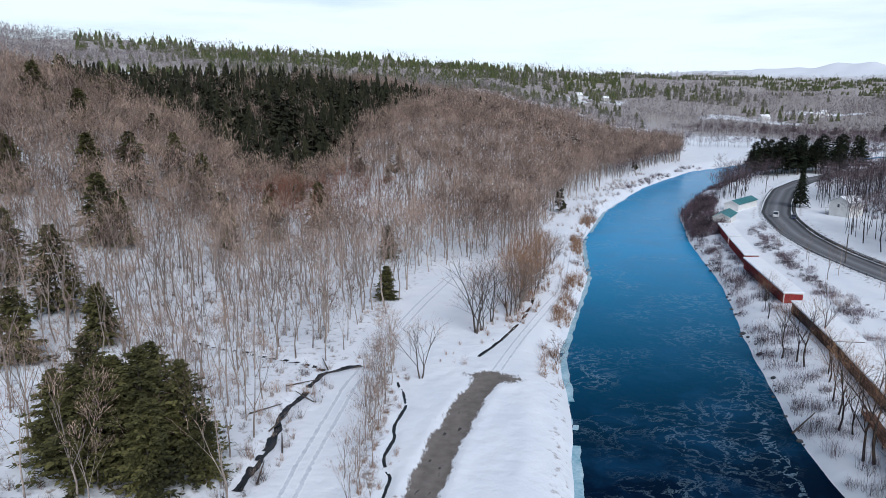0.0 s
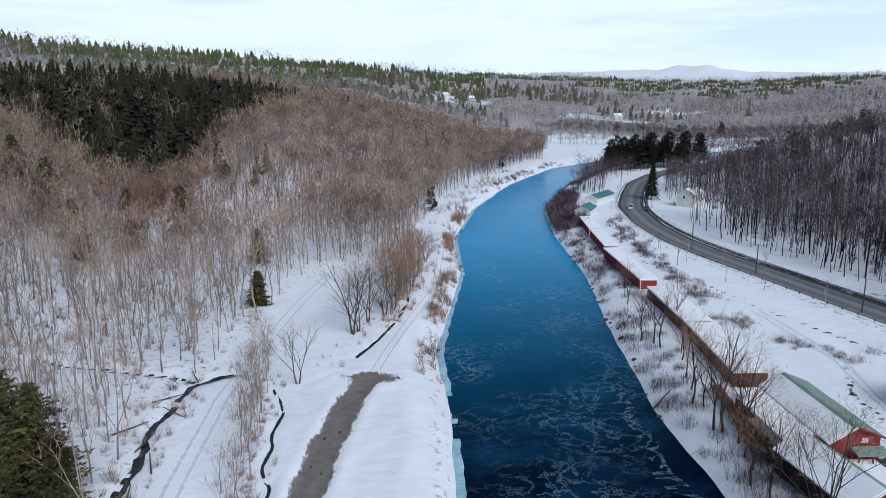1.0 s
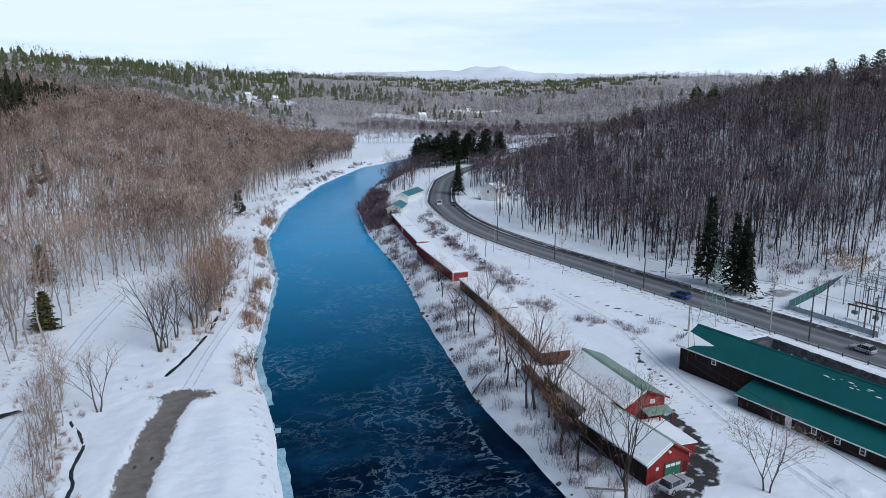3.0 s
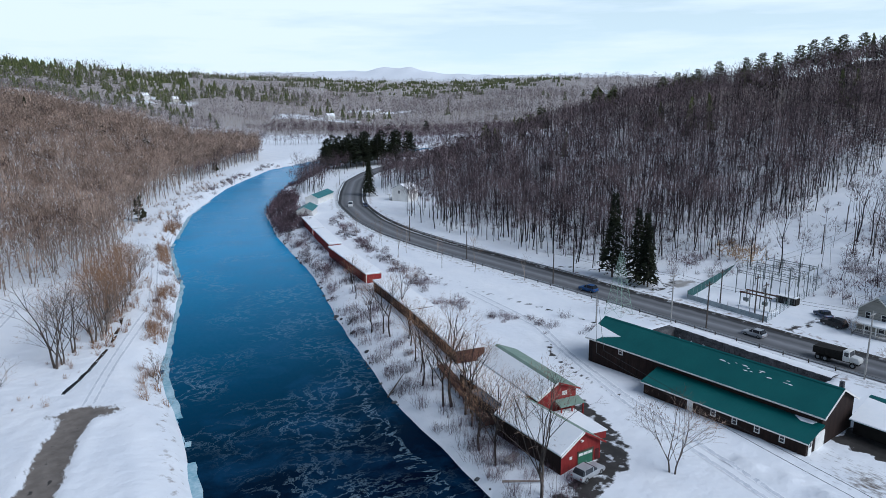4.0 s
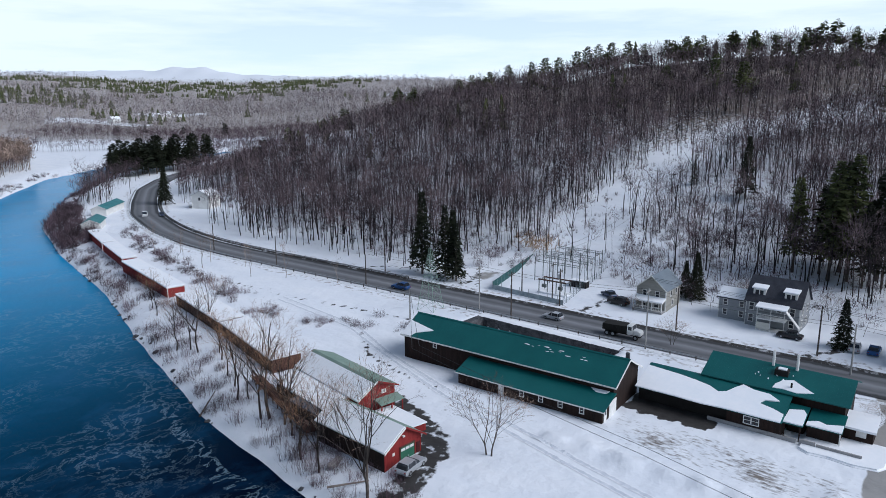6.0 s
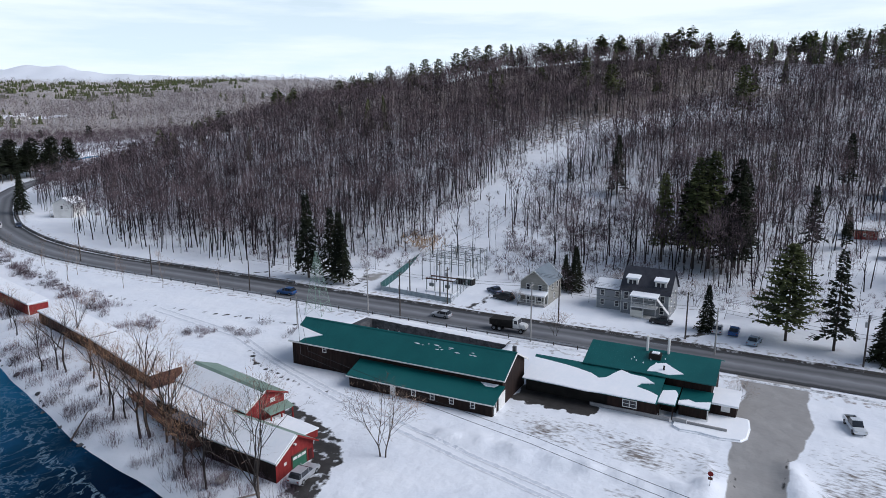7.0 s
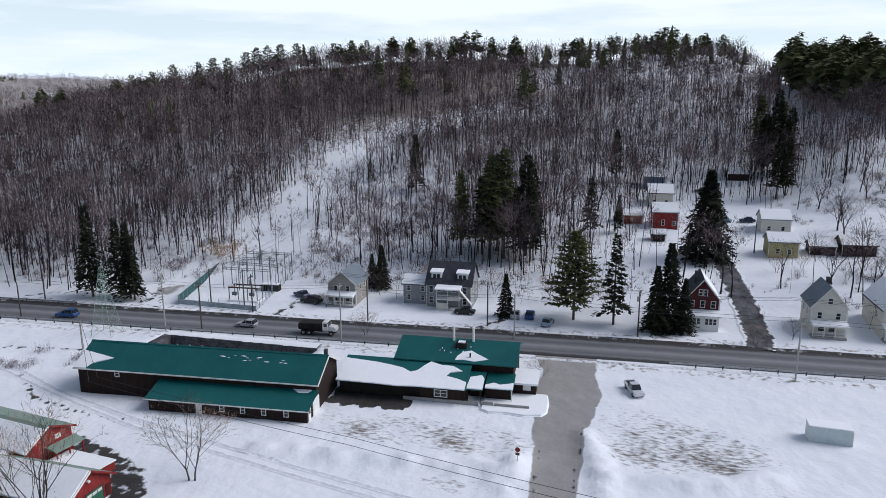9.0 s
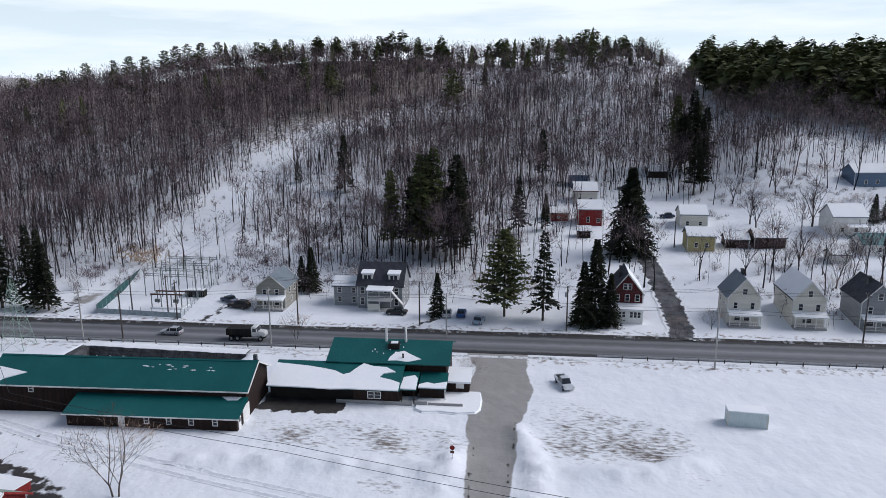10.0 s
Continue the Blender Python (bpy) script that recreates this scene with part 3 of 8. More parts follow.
def slab(p, thick):
    """A sloping plate: four corners of its top, and how thick it is downward."""
    bm = bmesh.new()
    up = [bm.verts.new(q) for q in p]
    lo = [bm.verts.new((q[0], q[1], q[2] - thick)) for q in p]
    bm.faces.new(up)
    bm.faces.new(lo[::-1])
    for i in range(len(p)):
        j = (i + 1) % len(p)
        bm.faces.new((up[j], up[i], lo[i], lo[j]))
    bmesh.ops.recalc_face_normals(bm, faces=bm.faces)
    return bm


def rod(bm, a, b, r0, r1=None, sides=6):
    """Adds a tapered round bar to bm."""
    a, b = Vector(a), Vector(b)
    r1 = r0 if r1 is None else r1
    turn = (b - a).to_track_quat("Z", "Y")
    rings = []
    for c, r in ((a, r0), (b, r1)):
        rings.append([bm.verts.new(c + turn @ Vector((r * math.cos(6.2832 * i / sides), r * math.sin(6.2832 * i / sides), 0))) for i in range(sides)])
    for i in range(sides):
        j = (i + 1) % sides
        bm.faces.new((rings[0][i], rings[0][j], rings[1][j], rings[1][i]))
    bm.faces.new(rings[0][::-1])
    bm.faces.new(rings[1])
    return bm


def rods(*bars):
    bm = bmesh.new()
    for bar in bars:
        rod(bm, *bar)
    return bm


def zat(x, y):
    return float(ground_z(x, y)[0])


# ---- ground, water, road ----
def build_ground():
    az = np.radians(np.concatenate([np.arange(-40, 122, 0.45), np.arange(122, 320, 3.0)]))
    r = np.concatenate([np.geomspace(3.0, 40, 20)[:-1], np.geomspace(40, 420, 195)[:-1], np.geomspace(420, 4960, 80)])
    a, d = np.meshgrid(az, r)
    x, y = (d * np.sin(a)).ravel(), (d * np.cos(a)).ravel()
    z = ground_z(x, y)
    na, nr = len(az), len(r)
    i, j = np.meshgrid(np.arange(nr - 1), np.arange(na), indexing="ij")
    k = (j + 1) % na
    f = np.stack([i * na + j, (i + 1) * na + j, (i + 1) * na + k, i * na + k], -1).reshape(-1, 4)
    v = np.stack([x, y, z], -1)
    v = np.vstack([v, [[0, 0, z[:na].mean()]]])
    me = np_mesh("ground", v, f, [GROUND], smooth=True)
    # what covers it: earth, slush, leaf litter, dark mud and one painted shadow
    dist = np.hypot(x, y)
    earth, slush, litter = np.zeros(len(x)), np.zeros(len(x)), np.zeros(len(x))
    dl, _, _ = line_reach(x, y, DIRT_LANE)
    dl = dl + 0.5 * wave(x, y, 3.0, 4)
    earth = np.maximum(earth, (1 - ramp(dl, 1.3, 2.8)) * ramp(y, 40, 60))
    earth = np.maximum(earth, 0.9 * (1 - ramp(np.hypot((x - 8.2) / 4.6, (y - 107.0 + 0.25 * (x - 8)) / 2.4) + 0.25 * wave(x, y, 2.5, 1), 0.4, 1.3)))
    # churned lots on both sides of the yard drive, in streaks along the plough's way
    lot = np.exp(-((x - 91 - 0.25 * y) / 9) ** 4 - ((y + 9) / 12) ** 4) * ramp(line_reach(x, y, PLOUGH_RIDGES[1])[0], 0.6, 2.2)
    lot = np.maximum(lot, np.exp(-((x - 84.0) / 4.5) ** 4 - ((y - 25) / 17) ** 4))
    lot = np.maximum(lot, 0.8 * np.exp(-((x - 72.5) / 2.2) ** 2 - ((y - 19) / 7) ** 2))
    earth = np.maximum(earth, lot * (0.39 + 0.22 * wave(x, y, 6, 5) + 0.10 * wave(x, y, 2.2, 1)))
    slush = np.maximum(slush, 0.2 * lot)
    dark = np.zeros(len(x))
    dark = np.maximum(dark, 0.5 * np.exp(-((dl - 0.75) / 0.4) ** 2) * (y < 104) * (y > 40))
    # shadow on the ground before the open wing, painted with the mud tone
    dark = np.maximum(dark, 0.95 * (1 - ramp(np.maximum(np.abs(x - 93.2) / 3.6, np.abs(y - 36.0) / 6.8) + 0.08 * wave(x, y, 2.5, 1), 0.85, 1.05)))
    for k, line in enumerate(BARE_STREAKS):
        db, _, _ = line_reach(x, y, line)
        dark = np.maximum(dark, (0.62 if k < 2 else 0.55) * (1 - ramp(db, 0.2, 1.1 if k < 2 else 3.0)))
    dw, wa, _ = line_reach(x, y, ((52.5, 52.4), (57.0, 53.2), (61.5, 54.6), (64.5, 57.5), (66.8, 62.0), (69.0, 68.0), (71, 75)))
    dark = np.maximum(dark, 0.66 * (1 - ramp(dw, 1.0, 4.2)))
    dd, along, _ = line_reach(x, y, YARD_DRIVE)
    wide = np.interp(along, range(len(YARD_DRIVE)), (2.6, 2.6, 3.1, 3.6, 5.2, 4.2, 5.4))
    slush = np.maximum(slush, 1 - ramp(dd, wide - 0.8, wide + 0.9))
    dark = np.maximum(dark, 0.52 * np.exp(-((dd - wide + 0.5) / 0.5) ** 2) * (x < 92) * (x > 66))
    ds, _, _ = line_reach(x, y, SIDE_STREET)
    slush = np.maximum(slush, 0.5 * (1 - ramp(ds, 2.0, 3.2)))
    dark = np.maximum(dark, 0.5 * np.exp(-((line_reach(x, y, ((126, 99), (131, 101), (138, 106)))[0]) / 1.3) ** 2))
    slush = np.maximum(slush, 0.66 * np.exp(-(((x - 139) / 6) ** 2 + ((y - 104) / 4.5) ** 2) ** 2))
    out, side = river_out(x, y)
    litter = np.maximum(litter, np.where(side > 0, 0.2, 0.34) * np.exp(-((out - np.where(side > 0, 5, 2.2)) / np.where(side > 0, 4.0, 1.8)) ** 2))
    dark = np.maximum(dark, np.where(side > 0, 0.0, 0.2) * np.exp(-((out - 0.1) / 0.9) ** 2) * (y > 20) * (y < 330))
    dr, _, rs = line_reach(x, y, ROAD)
    dark = np.maximum(dark, 0.46 * np.exp(-((dr - 7.2) / 0.8) ** 2) * (y < 150))
    litter = np.maximum(litter, 0.45 * np.exp(-((dr - 8.5) / 1.8) ** 2))
    wood = woods(x, y)
    litter = np.maximum(litter, wood * (dist < 700) * (0.30 + 0.40 * ramp(hills(x, y), 14, 44) * (1 - 0.7 * ramp(np.degrees(np.arctan2(x, y)), 82, 92))))
    # litter thins far off, so the ground pales in place of haze
    far = ramp(dist, 560, 900) * (1 - fields(x, y))
    litter = np.maximum(litter, 0.62 * far * (1 - 0.8 * ramp(dist, 3000, 4200)))
    dc, _, _ = line_reach(x, y, BROOK)
    litter = np.maximum(litter, 0.45 * np.exp(-((dc - 2.2) / 1.6) ** 2) * (x < -5.5))
    c = np.stack([earth, slush, litter, dark], -1)
    c = np.vstack([c, [[0, 0, 0, 0]]])
    at = me.attributes.new("land_cover", "FLOAT_COLOR", "POINT")
    at.data.foreach_set("color", c.astype(np.float32).ravel())
    tagged(new("ground", me), "snow-covered valley floor and wooded hills", "ground", kind="structure")


def fields(x, y):
    """Open snow far off among the woods."""
    spots = ((290, 690, 95, 60), (250, 600, 60, 22), (430, 645, 75, 30), (180, 985, 22, 26), (255, 1120, 34, 22), (430, 980, 60, 20), (640, 1180, 60, 50),
             (1190, 1148, 40, 40), (1700, 3650, 260, 60), (2350, 3950, 120, 60))
    v = np.zeros(np.shape(x))
    for cx, cy, a, b in spots:
        c, s = cy / math.hypot(cx, cy), cx / math.hypot(cx, cy)
        u, w = (x - cx) * c - (y - cy) * s, (x - cx) * s + (y - cy) * c
        v = np.maximum(v, 1 - ramp(np.hypot(u / a, w / b) + 0.15 * wave(x, y, 40, 2), 0.85, 1.1))
    return v


def woods(x, y):
    """How densely trees stand, 0 to 1."""
    r, az = np.hypot(x, y), np.degrees(np.arctan2(x, y))
    out, side = river_out(x, y)
    west = side < 0
    lane, along, lside = line_reach(x, y, SNOW_LANE)
    left = west & (((lside < 0) & (lane > 5.5) & (y < 205)) | ((y >= 185) & (out > 9.5 + 0.02 * y + 3 * wave(x, y, 14, 3)))) & (az < 18.8)
    v = np.where(left, 1.0, 0.0)
    bluff = np.exp(-((x + 18) / 26) ** 2 - ((y - 245) / 32) ** 2)
    v = v * (1 - 0.8 * bluff)
    road, _, rside = line_reach(x, y, ROAD)
    cut, calong, _ = line_reach(x, y, CUT)
    h = hills(x, y)
    right = (rside > 0) & (x > 132) & (h > 1.6 + 1.2 * wave(x, y, 20, 8)) & (az < 150) & (az > 28) & (r < 640)
    e_thin = 1 - 0.15 * ramp(az, 84, 92)
    hamlet = np.exp(-((x - 200) / 43) ** 4 - ((y + 55) / 68) ** 4)
    e = np.where(right, 1.0, 0.0) * e_thin * (1 - np.minimum(1, 1.05 * hamlet)) * (0.05 + 0.95 * ramp(cut + 5 * wave(x, y, 13, 2) + 1.3 * calong, 13, 20))
    e = e * (1 - 0.82 * np.exp(-((x - 195) / 42) ** 4 - ((y - 68) / 15) ** 4))
    top = np.exp(-((x - 424) / 28) ** 2 - ((y - 42) / 18) ** 2) + np.exp(-((x - 346) / 20) ** 2 - ((y - 52) / 20) ** 2)
    e = e * (1 - 0.85 * np.minimum(top, 1))
    glade = (az > 108) & (r > 225) & (r < 332 + 6 * wave(x, y, 15, 2))
    e = e * np.where(glade, 0.5, np.where((az > 100.5) & (r > 335), 0.0, 1.0))
    v = np.maximum(v, e)
    flat = (r > 330) & (r < 900) & (az > 12) & (az < 46) & (out > 7) & (road > 14)
    house = np.exp(-((x - 150) / 25) ** 4 - ((y - 260) / 27) ** 4)
    v = np.maximum(v, np.where((rside > 0) & (road > 15) & (y > 118) & (y < 420) & (x < 280) & (x > 128), 0.7, 0.0) * (1 - house))
    v = np.maximum(v, np.where(flat & ((side > 0) | (r > 640)), 0.75, 0.0) * (1 - house))
    return v * (1 - fields(x, y)) * (road > 11)


build_ground()


def ribbon(line, half, z, step=2.0, sides=(-1.0, 1.0), wobble=0.0, follow=False):
    """Corners and faces of a strip along a line; sides: places across it in half widths."""
    pts, way = [], []
    for i in range(len(line) - 1):
        a, b = Vector(line[i][:2]), Vector(line[i + 1][:2])
        n = max(1, int((b - a).length / step))
        pts += [a.lerp(b, k / n) for k in range(n)]
    pts.append(Vector(line[-1][:2]))
    for _ in range(4):
        pts = [pts[0]] + [(pts[i - 1] + 2 * pts[i] + pts[i + 1]) / 4 for i in range(1, len(pts) - 1)] + [pts[-1]]
    v, f, across = [], [], []
    for i, p in enumerate(pts):
        t = (pts[min(i + 1, len(pts) - 1)] - pts[max(i - 1, 0)]).normalized()
        nx, ny = t.y, -t.x
        h = half(p) if callable(half) else half
        for s in sides:
            w = h * s * (1 + wobble * float(wave(np.float64(p.x), np.float64(p.y), 2.5, s)))
            q = (p.x + nx * w, p.y + ny * w)
            v.append((*q, (zat(*q) if follow else 0) + z))
            across.append((s + 1) / 2)
    n = len(sides)
    for i in range(len(pts) - 1):
        for k in range(n - 1):
            f.append((i * n + k, i * n + k + 1, (i + 1) * n + k + 1, (i + 1) * n + k))
    return v, f, across


def build_river():
    def half(p):
        d, along, _ = line_reach(np.float64(p.x), np.float64(p.y), RIVER)
        return float(np.interp(along, range(len(RIVER)), [q[2] for q in RIVER])) + 3.0
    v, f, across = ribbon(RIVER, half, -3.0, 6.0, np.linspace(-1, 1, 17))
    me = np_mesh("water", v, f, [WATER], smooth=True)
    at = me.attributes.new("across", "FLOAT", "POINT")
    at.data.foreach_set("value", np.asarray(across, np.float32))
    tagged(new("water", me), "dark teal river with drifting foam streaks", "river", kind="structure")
    v, f, _ = ribbon(RIVER, lambda p: half(p) - 3.0, -2.95, 1.5, (-1.08, -1.0, -0.965, -0.945), 0.022)
    f = [q for q in f if 48 < v[q[0]][1] < 330 and float(wave(np.float64(v[q[0]][0]), np.float64(v[q[0]][1]), 17.0, 2.0)) > -0.35]
    tagged(new("shore_ice", np_mesh("shore_ice", v, f, [ICE], smooth=True)), "thin pale blue shelf ice along the bank", "ice", kind="structure")


def build_road():
    v, f, across = ribbon(ROAD, 5.2, 0.10, 3.0, np.linspace(-1, 1, 9))
    me = np_mesh("road", v, f, [ASPHALT], smooth=True)
    at = me.attributes.new("across", "FLOAT", "POINT")
    at.data.foreach_set("value", np.asarray(across, np.float32))
    tagged(new("road", me), "salted two-lane asphalt road between snowbanks", "road", kind="structure")


build_river()
build_road()
for name, line, w, label in (("creek_water", CREEK, 0.55, "black water of a small open creek"), ("side_creek_water", SIDE_CREEK, 0.4, "thin black side stream under the trees"), ("brook_water", BROOK, 0.22, "narrow black brook between snowy banks"),
                             ("ditch_water", DITCH, 0.3, "thin dark ditch in the snow")):
    # snow bridges the water here and there
    v, f, _ = ribbon(line, w, 0.13 if w > 0.5 else 0.09, 0.5, (-1, 0, 1), 0.75, True)
    f = [q for q in f if float(wave(np.float64(v[q[0]][0]), np.float64(v[q[0]][1]), 4.5, 3.0)) < 0.42]
    tagged(new(name, np_mesh(name, v, f, [BLACK_WATER])), label, "brook", kind="structure")


# ---- trees ----
class Wood:
    """Gathers triangles: bark in slot 0, twigs or needles in slot 1."""

    def __init__(self):
        self.v, self.f, self.s = [], [], []

    def stem(self, a, b, r0, r1, sides=3, slot=0):
        a, b = np.asarray(a, float), np.asarray(b, float)
        d = (b - a) / (np.linalg.norm(b - a) + 1e-9)
        u = np.cross(d, (0.31, 0.95, 0.1))
        u /= np.linalg.norm(u) + 1e-9
        w = np.cross(d, u)
        k = len(self.v)
        for i in range(sides):
            t = 6.28318 * i / sides
            self.v += [a + r0 * (math.cos(t) * u + math.sin(t) * w), b + r1 * (math.cos(t) * u + math.sin(t) * w)]
        for i in range(sides):
            p, q = k + 2 * i, k + 2 * ((i + 1) % sides)
            self.f += [(p, q, p + 1), (q, q + 1, p + 1)]
            self.s += [slot, slot]

    def blade(self, a, b, width, way, slot=1):
        a, b, way = (np.asarray(q, float) for q in (a, b, way))
        k = len(self.v)
        self.v += [a - way * width / 2, a + way * width / 2, b]
        self.f.append((k, k + 1, k + 2))
        self.s.append(slot)

    def leaf(self, a, b, width, way, slot=1):
        """A diamond: narrow at both ends."""
        a, b, way = (np.asarray(q, float) for q in (a, b, way))
        k, m = len(self.v), a * 0.55 + b * 0.45
        self.v += [a, m + way * width / 2, b, m - way * width / 2]
        self.f += [(k, k + 1, k + 2), (k, k + 2, k + 3)]
        self.s += [slot, slot]

    def done(self):
        return np.array(self.v, np.float32), np.array(self.f, np.int32), np.array(self.s, np.int32)


def heading(rng, t, rise):
    return np.array((math.cos(t) * math.cos(rise), math.sin(t) * math.cos(rise), math.sin(rise)))


def bare_tree(seed, tall, limbs, twigs, width, start=0.38, spread=0.25, sides=3, fine=0, girth=1.0, reach=0.11):
    """A leafless hardwood: a leaning trunk, rising limbs, and a rounded haze of twigs round them."""
    rng, w = random.Random(seed), Wood()
    bend = [np.zeros(3)]
    for k in range(1, 4):
        bend.append(np.array((rng.uniform(-1, 1) * tall * 0.02 * k, rng.uniform(-1, 1) * tall * 0.02 * k, tall * (0.32 * k if k < 3 else 0.92))))
    thick = tall * (0.009 if fine else 0.0075) * girth
    if fine:
        for k in range(3):
            w.stem(bend[k], bend[k + 1], thick * (1 - 0.3 * k), thick * (0.7 - 0.3 * k) + 0.01, sides)
    else:
        w.stem(bend[0], bend[1], thick, thick * 0.7, sides)
        w.stem(bend[1], bend[3], thick * 0.7, 0.03, sides)

    def on_trunk(h):
        k = min(2, int(h / 0.32)) if h < 0.64 else 2
        lo, hi = bend[k], bend[k + 1]
        f = (h * tall - lo[2]) / (hi[2] - lo[2])
        return lo + (hi - lo) * min(max(f, 0), 1)

    middle, round_r, high = tall * (start + 1.0) / 2, tall * spread, tall * (1.0 - start) / 2
    ends = []
    for i in range(limbs):
        h = start + (0.85 - start) * (i + rng.random()) / limbs
        a = on_trunk(h)
        t = i * 2.4 + rng.uniform(-0.5, 0.5)
        q = (h * tall + 0.16 * tall - middle) / high
        far = round_r * math.sqrt(max(0.15, 1 - q * q)) * rng.uniform(0.75, 1.0)
        b = a + np.array((math.cos(t) * far * 0.6, math.sin(t) * far * 0.6, tall * 0.09))
        c = a + np.array((math.cos(t + 0.2) * far, math.sin(t + 0.2) * far, tall * rng.uniform(0.16, 0.26)))
        if fine:
            w.stem(a, b, thick * 0.38, thick * 0.2, 3)
            w.stem(b, c, thick * 0.2, 0.012, 3)
        else:
            w.blade(a, c, thick * 0.8, heading(rng, t + 1.57, 0.3), 0)
        ends.append((a, b, c))
    ends.append((on_trunk(0.6), on_trunk(0.8), on_trunk(0.97)))
    for i in range(twigs):
        if fine and i % 3:
            a, b, c = ends[rng.randrange(len(ends))]
            f = rng.uniform(0.35, 2)
            p = a + (b - a) * f if f < 1 else b + (c - b) * (f - 1)
            t = rng.uniform(0, 6.283)
        else:
            t, u, g = rng.uniform(0, 6.283), rng.uniform(-0.8, 0.95), rng.random() ** 0.45
            ring = math.sqrt(1 - u * u)
            p = bend[3] * np.array((0.7, 0.7, 0)) + np.array((math.cos(t) * ring * g * round_r, math.sin(t) * ring * g * round_r, middle + u * g * high)) * np.array((0.85, 0.85, 0.95))
            t += rng.uniform(-0.8, 0.8)
        q = p + heading(rng, t, rng.uniform(0.05, 1.3)) * tall * reach * rng.uniform(0.6, 1.35)
        w.blade(p, q, width, heading(rng, t + 1.57, rng.uniform(-0.8, 0.8)))
        for _ in range(fine):
            g = rng.uniform(0.2, 0.9)
            o = p + (q - p) * g
            t2 = t + rng.uniform(-1.2, 1.2)
            w.blade(o, o + heading(rng, t2, rng.uniform(-0.1, 1.2)) * tall * rng.uniform(0.03, 0.08), width * 0.75, heading(rng, t2 + 1.57, 0))
    return w.done()


def limb_tree(seed, tall, girth=1.0, fork=0.33, spread=0.5, levels=6, width=0.045, solid=3, stems=1, rise=0.16, sides=5, lush=0.6):
    """A leafless hardwood that forks again and again; limbs past the solid levels are thin blades, the last three levels twigs."""
    rng, w = random.Random(seed), Wood()
    first = tall * fork
    shrink = [rng.uniform(0.70, 0.78) for _ in range(levels)]
    total, step = first, tall * 0.27
    lengths = [first]
    for k in range(levels):
        lengths.append(step)
        total += step * 0.9
        step *= shrink[k]
    fit = tall / total

    def grow(p, d, r, level):
        ln = lengths[level] * fit * (rng.uniform(0.75, 1.2) if level else rng.uniform(0.9, 1.1))
        q = p + d * ln
        if level <= solid:
            mid = p + d * ln * 0.5 + np.array((rng.gauss(0, 1), rng.gauss(0, 1), 0)) * ln * 0.035
            n = sides if level == 0 else max(3, sides - level)
            if level == 0:
                w.stem(p, mid, r * 1.25, r, n)
                w.stem(mid, q, r, r * 0.8, n)
            else:
                w.stem(p, q, r, r * 0.75, 3)
        else:
            w.blade(p, q, max(width, 2 * r), heading(rng, rng.uniform(0, 6.283), rng.uniform(-0.5, 0.5)), 1 if level >= levels - 2 else 0)
        if level == levels:
            return
        turn = rng.uniform(0, 6.283)
        n = (3 if rng.random() < lush else 2) if level else 3 + (rng.random() < lush - 0.1)
        for i in range(n):
            t = turn + 6.283 * i / n + rng.uniform(-0.5, 0.5)
            k = spread * rng.uniform(0.5, 1.25) * (0.35 if i == 0 and level < 3 else 1.0)
            e = d + np.array((math.cos(t) * k, math.sin(t) * k, rise * (1 - level / levels) - 0.12 * (level > 3)))
            e /= np.linalg.norm(e)
            start = q if i == 0 or level == 0 else p + (q - p) * rng.uniform(0.55, 1.0)
            if level == 0 and i:
                start = p + (q - p) * rng.uniform(0.7, 1.0)
            grow(start, e, r * (0.72 if i == 0 else 0.5), level + 1)

    for k in range(stems):
        t = 6.283 * k / stems
        lean = 0.0 if stems == 1 else 0.16
        d = np.array((math.cos(t) * lean + rng.gauss(0, 0.05), math.sin(t) * lean + rng.gauss(0, 0.05), 1.0))
        grow(np.array((math.cos(t), math.sin(t), 0)) * (0.0 if stems == 1 else 0.25), d / np.linalg.norm(d), tall * 0.0095 * girth, 0)
    return w.done()


def conifer(seed, tall, tiers, per, base=0.14, reach=0.2, droop=0.25, split=1, ragged=0.25, round_top=1.0, broad=0.55):
    """A spruce or pine: a straight trunk and tiers of drooping boughs, each of a few flat sprays."""
    rng, w = random.Random(seed), Wood()
    w.stem((0, 0, 0), (0, 0, tall * 0.97), tall * 0.014, 0.02, 5)
    for i in range(tiers):
        for k in range(per):
            f = (i + (k + rng.uniform(-0.5, 0.5)) / per) / tiers
            f = min(max(f, 0.0), 1.0)
            h = tall * (base + (0.985 - base) * f)
            long = tall * reach * ((1 - f) ** round_top * 0.95 + 0.05)
            t = 2.4 * (i * per + k) + rng.uniform(-0.4, 0.4)
            size = long * rng.uniform(1 - ragged, 1 + ragged)
            a = np.array((0, 0, h))
            out = heading(rng, t, 0)
            tip = a + out * size + np.array((0, 0, -droop * size + rng.uniform(-0.05, 0.05) * tall * 0.2))
            across = heading(rng, t + 1.57, rng.uniform(-1.0, 1.0))
            w.leaf(a + np.array((0, 0, 0.02 * tall)), tip, size * broad, across)
            for _ in range(split):
                g = rng.uniform(0.3, 0.85)
                o = a + (tip - a) * g
                side = t + rng.choice((-1, 1)) * rng.uniform(0.4, 1.1)
                e = o + heading(rng, side, rng.uniform(-0.7, 0.15)) * size * rng.uniform(0.25, 0.5)
                w.leaf(o, e, size * 0.20, heading(rng, side + 1.57, rng.uniform(-0.5, 0.5)))
    return w.done()


